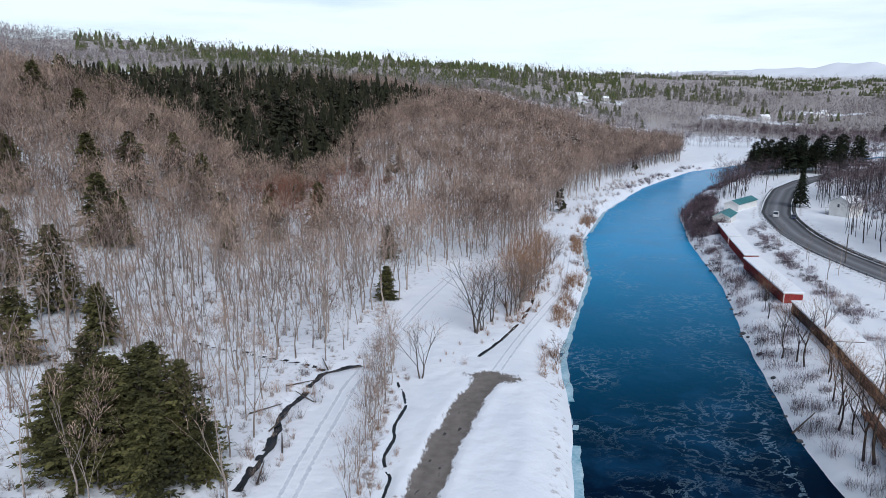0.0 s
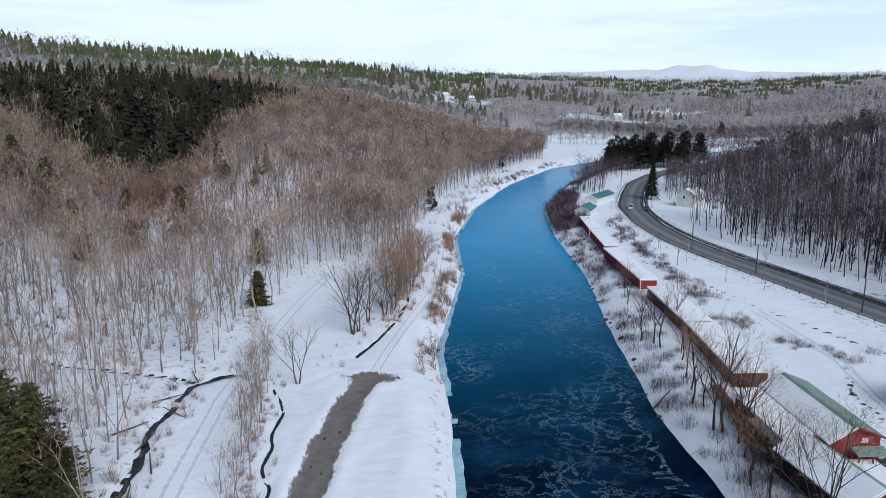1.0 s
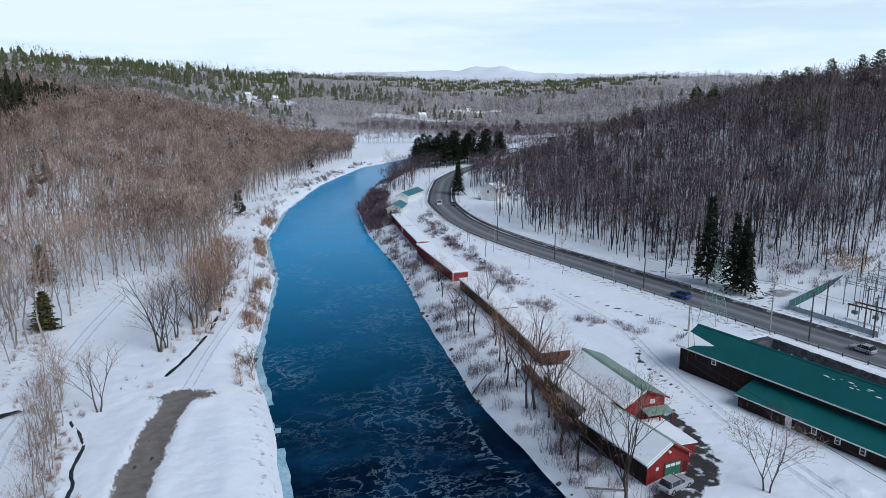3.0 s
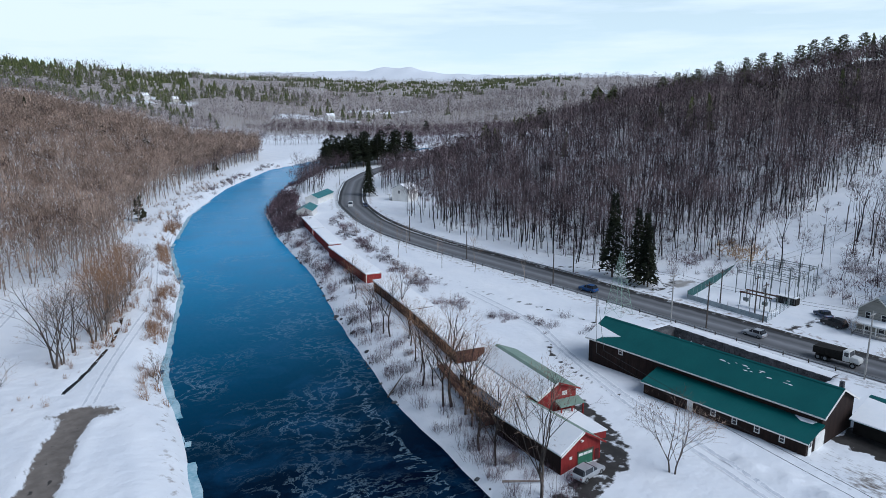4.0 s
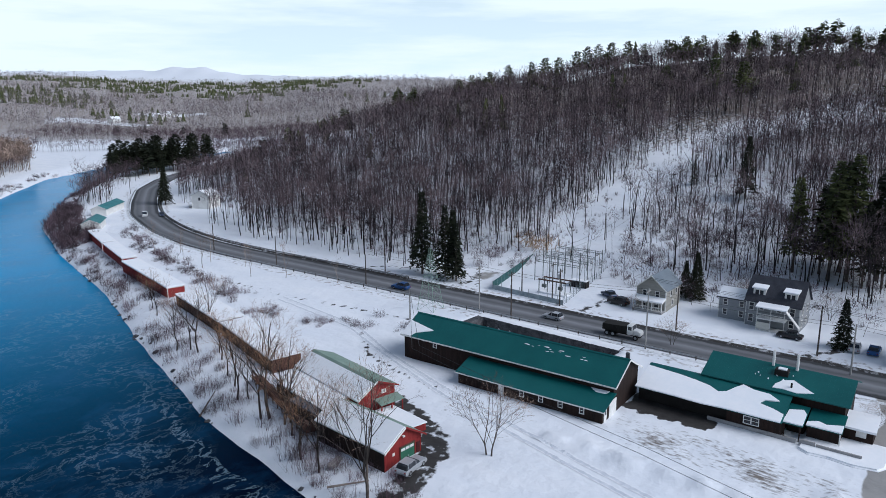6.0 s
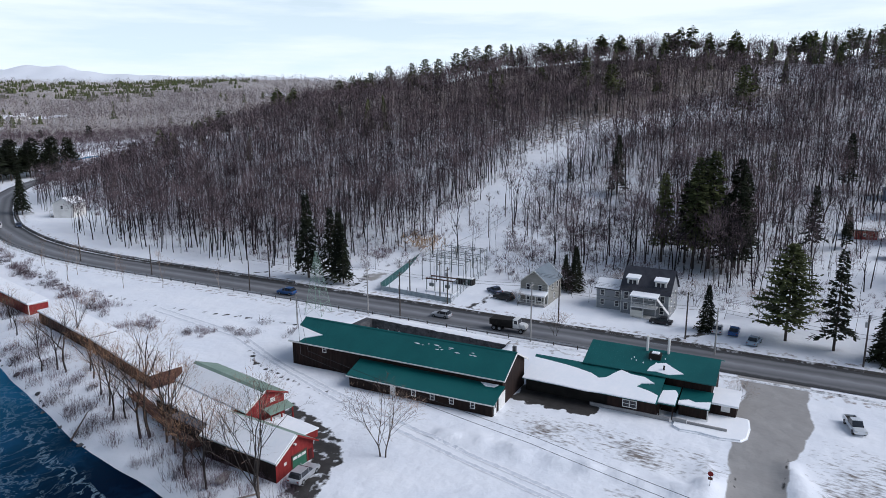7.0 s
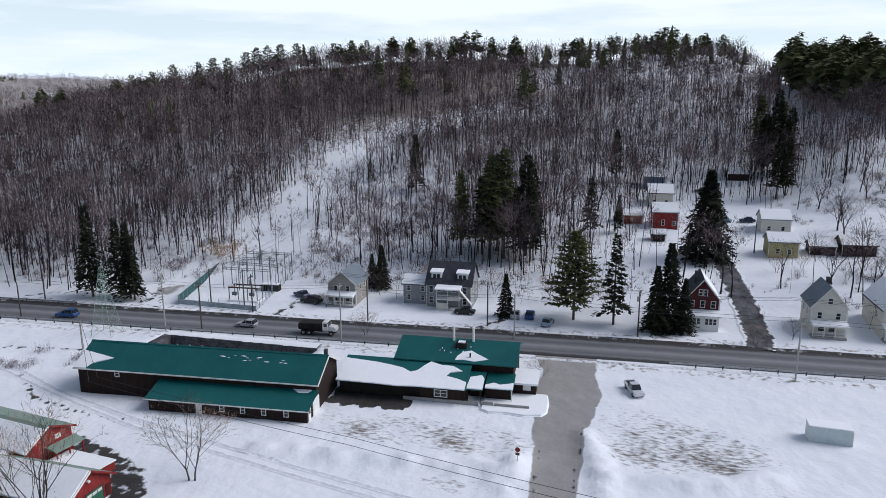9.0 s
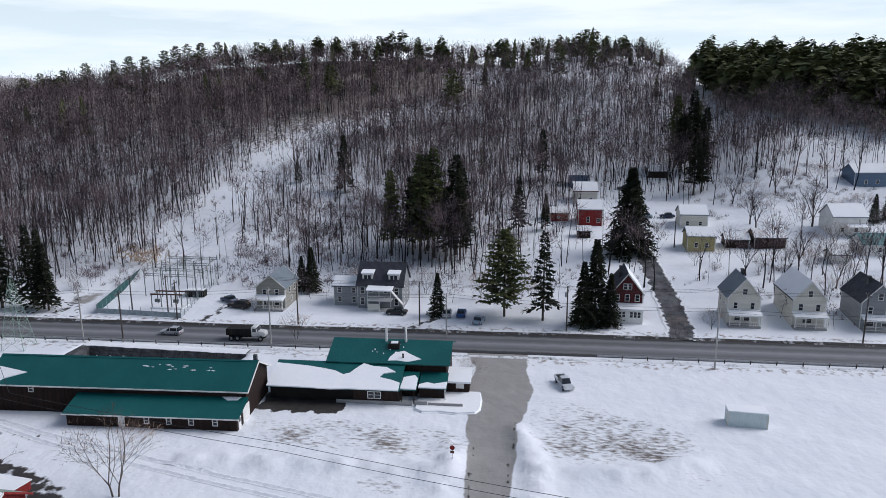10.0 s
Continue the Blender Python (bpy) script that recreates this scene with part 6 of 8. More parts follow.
def build_barn():
    ob = thing("barn", "long dark brown barn with green metal roof", "barn", pose(86.7, 42.1, 0, 0, 0, 4.3))
    L, W, eave, ridge, low, join, out = 38.9, 9.2, 4.4, 6.85, 1.95, 3.15, -3.9
    part("wall", prism(((0, -2.0), (W, -2.0), (W, eave), (W / 2, ridge), (0, eave)), "y", 0, L), BOARDS, ob)
    part("lean_to", prism(((out, -0.3), (0, -0.3), (0, join), (out, low)), "y", 0, 24.6), BOARDS, ob)
    planks(ob, BOARDS, "y", -0.0, 25.2, L - 0.1, 0, eave - 0.25, 0.62)
    planks(ob, BOARDS, "y", out, 0.1, 24.5, 0, low - 0.12, 0.62)
    s = (ridge - eave) / (W / 2)
    e = W / 2 + 0.5
    for sg in (-1, 1):
        rf = part("roof", slab([(W / 2, -0.5, ridge + 0.12), (W / 2, L + 0.5, ridge + 0.12), (W / 2 + sg * e, L + 0.5, ridge + 0.12 - s * e), (W / 2 + sg * e, -0.5, ridge + 0.12 - s * e)], 0.1), GREEN_ROOF, ob)
        if sg < 0:
            for k in range(64):
                y = -0.3 + k * (L + 0.6) / 63
                part("roof_seam", slab([(W / 2, y, ridge + 0.132), (W / 2, y + 0.04, ridge + 0.132), (W / 2 - e, y + 0.04, ridge + 0.132 - s * e), (W / 2 - e, y, ridge + 0.132 - s * e)], 0.03), GREEN_ROOF, rf)
    part("ridge_cap", prism(((W / 2 - 0.25, ridge + 0.06), (W / 2, ridge + 0.22), (W / 2 + 0.25, ridge + 0.06)), "y", -0.5, L + 0.5), GREEN_ROOF, ob)
    sl = (join - low) / -out
    lr = part("lean_to_roof", slab([(-0.02, -0.4, join + 0.12), (-0.02, 25.0, join + 0.12), (out - 0.45, 25.0, low + 0.12 - sl * 0.45), (out - 0.45, -0.4, low + 0.12 - sl * 0.45)], 0.1), GREEN_ROOF, ob)
    for k in range(42):
        y = -0.3 + k * 25.1 / 41
        part("roof_seam", slab([(-0.03, y, join + 0.132), (-0.03, y + 0.04, join + 0.132), (out - 0.45, y + 0.04, low + 0.132 - sl * 0.45), (out - 0.45, y, low + 0.132 - sl * 0.45)], 0.03), GREEN_ROOF, lr)
    part("eave_trim", boxes((-0.58, -0.5, -0.5, L + 0.5, eave - 0.33, eave - 0.14), (out - 0.53, out - 0.46, -0.4, 25.0, low - 0.16, low + 0.0)), WHITE, ob, "white eave board")
    for sg in (-1, 1):
        part("gable_trim", slab([(W / 2, -0.56, ridge + 0.16), (W / 2, -0.48, ridge + 0.16), (W / 2 + sg * e, -0.48, ridge + 0.16 - s * e), (W / 2 + sg * e, -0.56, ridge + 0.16 - s * e)], 0.28), WHITE, ob, "white gable board")
    # snow lying on the far corner of the roof, and a few crusts
    zz = lambda x: ridge + 0.16 - s * abs(W / 2 - x)
    part("roof_snow", slab([(-0.45, L + 0.45, zz(-0.45)), (2.6, L + 0.45, zz(2.6) + 0.1), (1.6, L - 5.3, zz(1.6) + 0.04), (0.4, L - 2.2, zz(0.4) + 0.1), (-0.45, L - 1.6, zz(-0.45) + 0.06)], 0.15), ROOF_SNOW, ob, "triangle of snow on the roof corner")
    rng = random.Random(4)
    for k in range(16):
        y, x = rng.uniform(4, 13) if k < 12 else rng.uniform(13, 16), rng.uniform(2.6, 3.6)
        r = rng.uniform(0.05, 0.14)
        part("snow_crust", slab([(x, y, zz(x) + 0.05), (x + 0.6 * r, y + 2 * r, zz(x + 0.6 * r) + 0.05), (x + 0.1 * r, y + 7 * r, zz(x) + 0.05), (x - 0.5 * r, y + 4 * r, zz(x - 0.5 * r) + 0.05)], 0.06), ROOF_SNOW, ob)
    part("snow_crust", slab([(-0.7, 1.0, join - 0.04), (-0.1, 0.6, join + 0.2), (-0.2, 3.4, join + 0.2), (-0.8, 2.4, join - 0.04)], 0.1), ROOF_SNOW, ob)
    for y in (3.1, 6.5, 9.7, 12.9):
        window_part(ob, "w", y, 0.75, 0.55, 0.85, out)
    window_part(ob, "w", 32.2, 3.15, 0.6, 0.85, 0.0)
    part("door", boxes((out - 0.09, out + 0.02, 16.1, 17.0, 0.0, 1.75)), WHITE, ob, "white plank door")
    d = part("door", boxes((out + 0.5, out + 1.4, -0.08, 0.02, -0.1, 1.85)), WHITE, ob, "white side door")
    part("pane", boxes((out + 0.7, out + 1.2, -0.1, -0.07, 1.0, 1.6)), GLASS, d)
    part("garage_door", boxes((-1.6, 0.9, -0.08, 0.02, -0.2, 2.3)), WHITE, ob, "wide white overhead door")
    part("chimney", boxes((W / 2 + 0.2, W / 2 + 0.7, -0.1, 0.4, ridge - 0.6, ridge + 0.9)), STONE, ob)
    return ob


def build_restaurant():
    ob = thing("restaurant", "low dark brown wooden building with green and snowy roofs", "building", pose(100.1, 14.9, 0, 0, 0, 3.0))
    W, L, eave, ridge = 10.6, 19.2, 4.35, 6.35
    part("wall", prism(((0.5, -0.4), (W - 0.5, -0.4), (W - 0.5, eave), (W / 2, ridge), (0.5, eave)), "y", 0.4, L - 0.4), BOARDS, ob)
    s, e = (ridge - eave) / (W / 2), W / 2 + 0.15
    for sg in (-1, 1):
        rf = part("roof", slab([(W / 2, -0.2, ridge + 0.12), (W / 2, L + 0.2, ridge + 0.12), (W / 2 + sg * e, L + 0.2, ridge + 0.12 - s * e), (W / 2 + sg * e, -0.2, ridge + 0.12 - s * e)], 0.16), GREEN_ROOF, ob)
        if sg < 0:
            for k in range(32):
                y = -0.1 + k * (L + 0.2) / 31
                part("roof_seam", slab([(W / 2, y, ridge + 0.132), (W / 2, y + 0.04, ridge + 0.132), (W / 2 - e, y + 0.04, ridge + 0.132 - s * e), (W / 2 - e, y, ridge + 0.132 - s * e)], 0.03), GREEN_ROOF, rf)
    zr = lambda x: ridge + 0.13 - s * abs(W / 2 - x)
    # snow left on the upper roof
    part("roof_snow", slab([(x, y, zr(x) + 0.07) for x, y in ((0.35, 9.6), (0.5, 8.3), (0.25, 6.5), (0.9, 4.4), (2.0, 6.4), (2.6, 7.3), (2.2, 8.6), (1.2, 9.4))], 0.13), ROOF_SNOW, ob, "melting patch of snow")
    rng = random.Random(8)
    for k in range(9):
        x, y, r = rng.uniform(1.6, 4.0), rng.uniform(7, 12.5), rng.uniform(0.08, 0.2)
        part("snow_crust", slab([(x, y, zr(x) + 0.06), (x + 3 * r, y + r, zr(x + 3 * r) + 0.06), (x + r, y + 2 * r, zr(x + r) + 0.06)], 0.06), ROOF_SNOW, ob)
    # long wing towards the barn: half closed, half an open shed
    lo, hi, x0 = 2.35, 4.15, -5.9
    sw = (hi - lo) / -x0
    part("wing_wall", boxes((x0 + 0.5, 0.49, 7.0, 14.0, -0.4, lo + 0.1)), BOARDS, ob)
    # a near-black block stands in for the shade of the open half
    part("wing_back", boxes((x0 + 1.3, 0.49, 14.02, 27.0, -0.4, lo + 0.3)), DARK, ob, "near-black wall holding the open shed's shade")
    planks(ob, BOARDS, "y", x0 + 0.5, 7.1, 13.9, 0.5, lo, 0.5)
    part("base_wall", boxes((x0 + 0.35, x0 + 0.49, 5.0, 16.5, -0.3, 0.55)), CONCRETE, ob, "low concrete base wall")
    wing = part("wing_roof", slab([(0.3, 6.8, hi + 0.1), (0.3, 27.2, hi + 0.1), (x0, 27.2, lo + 0.1), (x0, 6.8, lo + 0.1)], 0.14), GREEN_ROOF, ob)
    zw = lambda x: hi + 0.1 - sw * -min(x, 0)
    edge = ((27.1, -0.7), (25, -0.9), (22, -1.2), (19.6, -1.6), (17.4, -2.1), (16.0, -2.9), (15.0, -2.5), (14.2, -1.3), (13.3, -0.2), (11.6, -0.8), (9.6, -0.9), (8.0, -1.9), (9.8, -2.3), (10.4, -3.2), (8.4, -3.7), (7.0, -4.3))
    part("roof_snow", slab([(x0 - 0.1, 7.0, zw(x0) + 0.14), (x0 - 0.15, 12.2, zw(x0) + 0.16), (x0 - 0.1, 14.5, zw(x0) + 0.15), (x0 - 0.35, 17.2, zw(x0) + 0.1), (x0 - 0.2, 21.0, zw(x0) + 0.15), (x0 - 0.1, 27.1, zw(x0) + 0.14)]
                           + [(x, y, zw(x) + 0.13) for y, x in edge], 0.16), ROOF_SNOW, wing, "thick melting snow on the wing roof")
    w = window_part(ob, "w", 10.2, 0.95, 0.85, 0.95, x0 + 0.5)
    window_part(ob, "w", 11.2, 0.95, 0.85, 0.95, x0 + 0.5)
    # entrance porch, low kitchen lean-to, terrace
    pr = part("entry_porch", boxes((-2.2, 0.5, 4.7, 6.8, -0.2, 2.2)), BOARDS, ob)
    for y in (4.7, 6.6):
        part("porch_post", boxes((-4.9, -4.75, y, y + 0.15, 0, 2.3)), BOARDS, pr)
    part("entry_roof", slab([(-0.4, 4.4, 3.3), (-0.4, 6.9, 3.3), (-5.2, 6.9, 2.35), (-5.2, 4.4, 2.35)], 0.12), GREEN_ROOF, pr)
    part("entry_snow", slab([(-1.6, 5.0, 3.25), (-2.2, 6.7, 3.1), (-5.15, 6.85, 2.54), (-5.15, 4.45, 2.54), (-2.4, 4.5, 3.06)], 0.16), ROOF_SNOW, pr, "snow on the entry roof")
    ln = part("kitchen_lean_to", boxes((-3.2, 0.49, 0.3, 4.2, -0.3, 1.9)), BOARDS, ob)
    part("lean_roof", slab([(0.4, 0.0, 3.0), (0.4, 4.3, 3.0), (-3.8, 4.3, 2.1), (-3.8, 0.0, 2.1)], 0.12), GREEN_ROOF, ln)
    part("lean_snow", slab([(-3.85, 0.05, 2.28), (-2.2, 0.05, 2.62), (-2.9, 2.0, 2.5), (-2.5, 3.0, 2.56), (-3.1, 4.25, 2.44), (-3.85, 4.25, 2.28)], 0.17), ROOF_SNOW, ln, "snow along the eave")
    part("post", boxes((-3.7, -3.55, 0.15, 0.3, 0, 2.1)), WHITE, ln)
    an = part("annex", boxes((-0.6, 3.4, -3.2, 0.39, -0.3, 1.9)), BOARDS, ob)
    part("annex_snow", slab([(3.6, -3.5, 2.75), (3.6, 0.3, 2.75), (-1.0, 0.3, 2.15), (-1.0, -3.5, 2.15)], 0.3), ROOF_SNOW, an, "snow-covered annex roof")
    part("sign_board", boxes((-0.68, -0.6, -2.4, -1.2, 0.9, 1.7)), WHITE, an, "white notice board")
    tb = prism(((0.0, -5.0), (-3.0, -5.4), (-6.2, -5.3), (-7.5, -4.6), (-8.0, -2.0), (-7.6, 1.0), (-7.9, 3.2), (-7.0, 4.5), (0.0, 4.6)), "z", -0.3, 0.28)
    bmesh.ops.bevel(tb, geom=[e for e in tb.edges if min(v.co.z for v in e.verts) > 0], offset=0.22, segments=3, affect="EDGES")
    part("terrace", tb, ROOF_SNOW, ob, "snow-covered terrace")
    part("terrace_wall", boxes((-5.7, -5.5, -2.6, 2.6, 0.1, 0.62), (-5.7, -5.5, 2.7, 4.6, 0.1, 0.8)), CONCRETE, ob, "low grey terrace wall")
    # roof gear
    for y in (7.4, 10.6):
        part("vent_pipe", rods(((W / 2 - 0.5, y, ridge - 0.3), (W / 2 - 0.5, y, ridge + 2.3), 0.2, 0.2, 10)), WHITE, ob, "white vent pipe")
    part("pipe_frame", rods(((W / 2 - 0.5, 7.4, ridge + 2.1), (W / 2 - 0.5, 10.6, ridge + 2.1), 0.03, 0.03, 5), ((W / 2 - 0.5, 7.4, ridge + 1.2), (W / 2 - 0.5, 10.6, ridge + 1.2), 0.03, 0.03, 5)), STEEL, ob)
    un = part("roof_unit", boxes((2.9, 4.2, 8.2, 10.0, zr(3.5) - 0.3, zr(3.5) + 0.65)), DARK, ob, "dark rooftop fan unit")
    part("unit_snow", boxes((3.1, 4.0, 8.5, 9.6, zr(3.5) + 0.65, zr(3.5) + 0.8)), ROOF_SNOW, un)
    part("chimney", rods(((1.1, 7.3, zr(1.1) - 0.2), (1.1, 7.3, zr(1.1) + 0.7), 0.13, 0.13, 8)), DARK, ob)
    return ob


def build_red_sheds():
    ob = thing("red_shed", "red board shed with snowy roof and green garage door", "shed", pose(57.7, 56.3, 0, 0, 0, -1.5))
    hw, L, eave, ridge = 3.25, 13.0, 2.55, 4.55
    # side walls near-black brown: dark boards and their shade in one colour
    part("wall", prism(((-hw, -1.6), (hw, -0.6), (hw, eave), (0, ridge), (-hw, eave)), "y", 0, L), BOARDS, ob)
    planks(ob, RED, "x", 0.0, -hw + 0.05, hw - 0.05, -0.5, eave - 0.1, 0.5)
    part("front", prism(((-hw, -0.8), (hw, -0.5), (hw, eave), (0, ridge), (-hw, eave)), "y", -0.03, -0.004), RED, ob)
    s, e = (ridge - eave) / hw, hw + 0.45
    for sg, m in ((-1, PALE_GREEN), (1, PALE_GREEN)):
        part("roof", slab([(0, -0.55, ridge + 0.13), (0, L + 0.2, ridge + 0.13), (sg * e, L + 0.2, ridge + 0.13 - s * e), (sg * e, -0.55, ridge + 0.13 - s * e)], 0.12), m, ob)
        part("gable_trim", slab([(0, -0.62, ridge + 0.17), (0, -0.54, ridge + 0.17), (sg * e, -0.54, ridge + 0.17 - s * e), (sg * e, -0.62, ridge + 0.17 - s * e)], 0.26), RED if sg > 0 else WHITE, ob)
    part("roof_snow", slab([(-0.15, -0.5, ridge + 0.25), (-0.15, L + 0.1, ridge + 0.25), (-e - 0.08, L + 0.1, ridge + 0.32 - s * e), (-e - 0.08, -0.5, ridge + 0.32 - s * e)], 0.18), ROOF_SNOW, ob, "smooth snow covering one roof slope")
    d = part("garage_door", boxes((-0.5, 1.9, -0.08, -0.02, -0.35, 1.75)), GARAGE_GREEN, ob, "green overhead door with glazed top")
    part("pane", boxes(*[(-0.4 + k * 0.78, 0.26 + k * 0.78, -0.1, -0.07, 1.25, 1.6) for k in range(3)]), WHITE, d)
    part("door_casing", boxes((-0.66, -0.5, -0.1, -0.02, -0.4, 1.9), (1.9, 2.06, -0.1, -0.02, -0.4, 1.9), (-0.66, 2.06, -0.1, -0.02, 1.75, 1.95)), OLD_WOOD, ob)
    part("side_door", boxes((2.35, 3.0, -0.09, -0.02, -0.4, 1.5)), BARN_RED, ob)
    part("notice", boxes((-1.9, -1.5, -0.07, -0.02, 1.2, 1.6)), WHITE, ob)
    part("lamp", boxes((-0.2, 0.1, -0.3, -0.03, 3.2, 3.4)), WHITE, ob)

    ob = thing("red_workshop", "red gabled workshop with faded green roof", "shed", pose(64.0, 67.6, 0, 0, 0, -8.0))
    L, ridge = 17.0, 5.45
    prof = ((-3.1, -0.4), (3.3, -0.4), (3.3, 4.15), (0, ridge), (-3.1, 3.6))
    part("wall", prism(prof, "y", 0, L), RED, ob)
    planks(ob, RED, "x", 0.0, -3.0, 3.2, 0.3, 3.5, 0.55)
    part("roof", slab([(0, -0.4, ridge + 0.12), (0, L, ridge + 0.12), (3.75, L, 4.05), (3.75, -0.4, 4.05)], 0.12), PALE_GREEN, ob, "faded green roof slope")
    part("roof", slab([(0, -0.4, ridge + 0.12), (0, L, ridge + 0.12), (-3.5, L, 3.45), (-3.5, -0.4, 3.45)], 0.12), PALE_GREEN, ob)
    part("roof_snow", slab([(-0.6, -0.35, ridge + 0.0), (-0.6, L, ridge + 0.0), (-3.6, L, 3.62), (-3.6, -0.35, 3.62)], 0.18), ROOF_SNOW, ob, "snow on the lower roof slope")
    for x, y in ((0, 1), (0, -1)):
        part("gable_trim", slab([(0, -0.46, ridge + 0.16), (0, -0.38, ridge + 0.16), (3.75 if y > 0 else -3.5, -0.38, 4.09 if y > 0 else 3.49), (3.75 if y > 0 else -3.5, -0.46, 4.09 if y > 0 else 3.49)], 0.24), RED if y > 0 else WHITE, ob)
    part("lean_to", boxes((-7.0, -3.1, 2.5, 16.5, -0.3, 2.2)), BOARDS, ob)
    part("lean_to_snow", slab([(-3.0, 2.2, 3.55), (-3.0, 16.8, 3.55), (-7.4, 16.8, 2.55), (-7.4, 2.2, 2.55)], 0.3), ROOF_SNOW, ob, "deep snow on the lean-to roof")
    part("porch_roof", slab([(-0.4, 0.0, 2.8), (3.7, 0.0, 2.8), (3.7, -1.7, 2.4), (-0.4, -1.7, 2.4)], 0.12), PALE_GREEN, ob)
    for x in (-0.2, 1.6, 3.5):
        part("post", boxes((x - 0.08, x + 0.08, -1.62, -1.46, -0.3, 2.4)), RED, ob)
    part("notice", boxes((0.9, 1.7, -0.07, -0.01, 3.3, 3.9)), WHITE, ob, "white notice board")

    ob = thing("snowy_carport", "low snow-covered roof beside the red shed", "shed", pose(63.2, 59.5, 0, 0, 0, -6))
    part("roof", slab([(-1.7, 0, 1.5), (2.4, 0, 1.3), (2.4, 7.5, 1.3), (-1.7, 7.5, 1.5)], 0.15), ROOF_SNOW, ob, "snow-covered flat roof")
    part("wall", boxes((-1.6, 2.3, 0.2, 7.3, -0.4, 1.12)), RED, ob)

    ob = thing("slate_roofed_shed", "low shed with dark bare roof between red buildings", "shed", pose(55.9, 69.6, 0, 0, 0, -4))
    part("wall", boxes((0.1, 5.8, 0.2, 7.8, -1.0, 2.2)), BOARDS, ob)
    part("roof", slab([(-0.3, -0.1, 2.35), (6.0, -0.1, 2.75), (6.0, 8.2, 2.75), (-0.3, 8.2, 2.35)], 0.15), BLUE_SLATE, ob)
    part("roof_snow", slab([(2.0, 8.2, 2.62), (6.0, 5.2, 2.87), (6.0, 8.2, 2.87)], 0.1), ROOF_SNOW, ob)

    wk = thing("boardwalk", "weathered wooden boardwalk with railing along the sheds", "walkway")
    a, b = Vector((55.5, 70.4, 0.4)), Vector((61.9, 92.6, 0.4))
    u = (b - a).normalized()
    n = Vector((-u.y, u.x, 0))
    m = Matrix.Translation(a) @ Matrix.Rotation(math.atan2(u.y, u.x), 4, "Z")
    wk.matrix_world = m
    ln = (b - a).length
    part("deck", boxes((0, ln, 0, 1.7, -0.15, 0)), OLD_WOOD, wk)
    part("top_rail", boxes((0, ln, 1.55, 1.65, 1.0, 1.1), (0, ln, 1.57, 1.63, 0.2, 0.28)), OLD_WOOD, wk)
    k = 0.0
    while k < ln:
        part("rail_post", boxes((k, k + 0.1, 1.55, 1.65, -2.2, 1.05)), OLD_WOOD, wk)
        k += 1.9
    first = None
    for i in range(int(ln / 0.32)):
        if first is None:
            first = part("baluster", boxes((0, 0.05, 1.58, 1.62, 0.28, 1.0)), OLD_WOOD, wk)
        else:
            c = new("baluster", first.data)
            c.parent, c.location = wk, (i * 0.32, 0, 0)


def long_shed(name, label, a, b, width, tall, walls, end, slats=0.0, overhang=0.25):
    """A long low shed from a to b (its river side), snow on its flat roof; slats: spacing of its side posts."""
    a, b = Vector((*a, 0)), Vector((*b, 0))
    u, ln = (b - a).normalized(), (b - a).length
    ob = thing(name, label, "shed", Matrix.Translation(a) @ Matrix.Rotation(math.atan2(u.y, u.x), 4, "Z"), "sheds along the river")
    # slatted sheds: a solid near-black block in place of the shaded inside
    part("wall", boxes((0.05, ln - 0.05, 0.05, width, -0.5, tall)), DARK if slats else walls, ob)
    part("end_wall", boxes((ln - 0.05, ln + 0.03, 0.0, width + 0.05, -0.4, tall)), end, ob, "board end wall")
    part("roof_snow", slab([(-overhang, -overhang, tall + 0.3), (ln + overhang, -overhang, tall + 0.3), (ln + overhang, width + overhang, tall + 0.42), (-overhang, width + overhang, tall + 0.42)], 0.32), ROOF_SNOW, ob, "deep snow on the flat roof")
    if slats:
        part("side_panel", boxes((0, ln, 0.0, 0.045, 0.9, tall - 0.5)), OLD_WOOD, ob, "weathered reddish boards")
        part("side_rail", boxes((0, ln, -0.02, 0.06, 0.5, 0.75), (0, ln, -0.02, 0.06, tall - 0.35, tall), (0, ln, -0.02, 0.06, -0.3, 0.0)), walls, ob)
        first = None
        for i in range(int(ln / slats) + 1):
            if first is None:
                first = part("side_post", boxes((-0.11, 0.11, -0.06, 0.02, -0.5, tall)), BOARDS, ob)
            else:
                c = new("side_post", first.data)
                c.parent, c.location = ob, (i * slats, 0, 0)
    else:
        part("corner_trim", boxes((ln - 0.02, ln + 0.06, -0.05, 0.12, -0.4, tall), (ln - 0.02, ln + 0.06, -0.05, width, tall - 0.2, tall)), WHITE, ob)
        first = None
        for i in range(int(ln / 1.2)):
            if first is None:
                first = part("side_rib", boxes((-0.04, 0.04, 0.0, 0.06, -0.4, tall)), walls, ob)
            else:
                c = new("side_rib", first.data)
                c.parent, c.location = ob, (i * 1.2, 0, 0)


build_barn()
build_restaurant()
build_red_sheds()
long_shed("storage_shed", "long red storage shed with snow on its roof", (94.2, 234), (88.8, 212), 3.6, 2.3, RED, RED)
long_shed("storage_shed", "long red storage shed with snow on its roof", (88.2, 209.5), (82.8, 185.9), 3.6, 2.3, RED, RED)
long_shed("storage_shed", "longest red storage shed with bright red end wall", (81.0, 182.0), (75.5, 148.2), 3.9, 2.3, RED, RED)
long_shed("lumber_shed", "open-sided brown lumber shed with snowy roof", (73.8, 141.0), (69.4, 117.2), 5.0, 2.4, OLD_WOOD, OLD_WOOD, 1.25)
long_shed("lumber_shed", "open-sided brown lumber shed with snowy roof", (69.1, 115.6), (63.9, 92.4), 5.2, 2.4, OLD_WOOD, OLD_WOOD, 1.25)

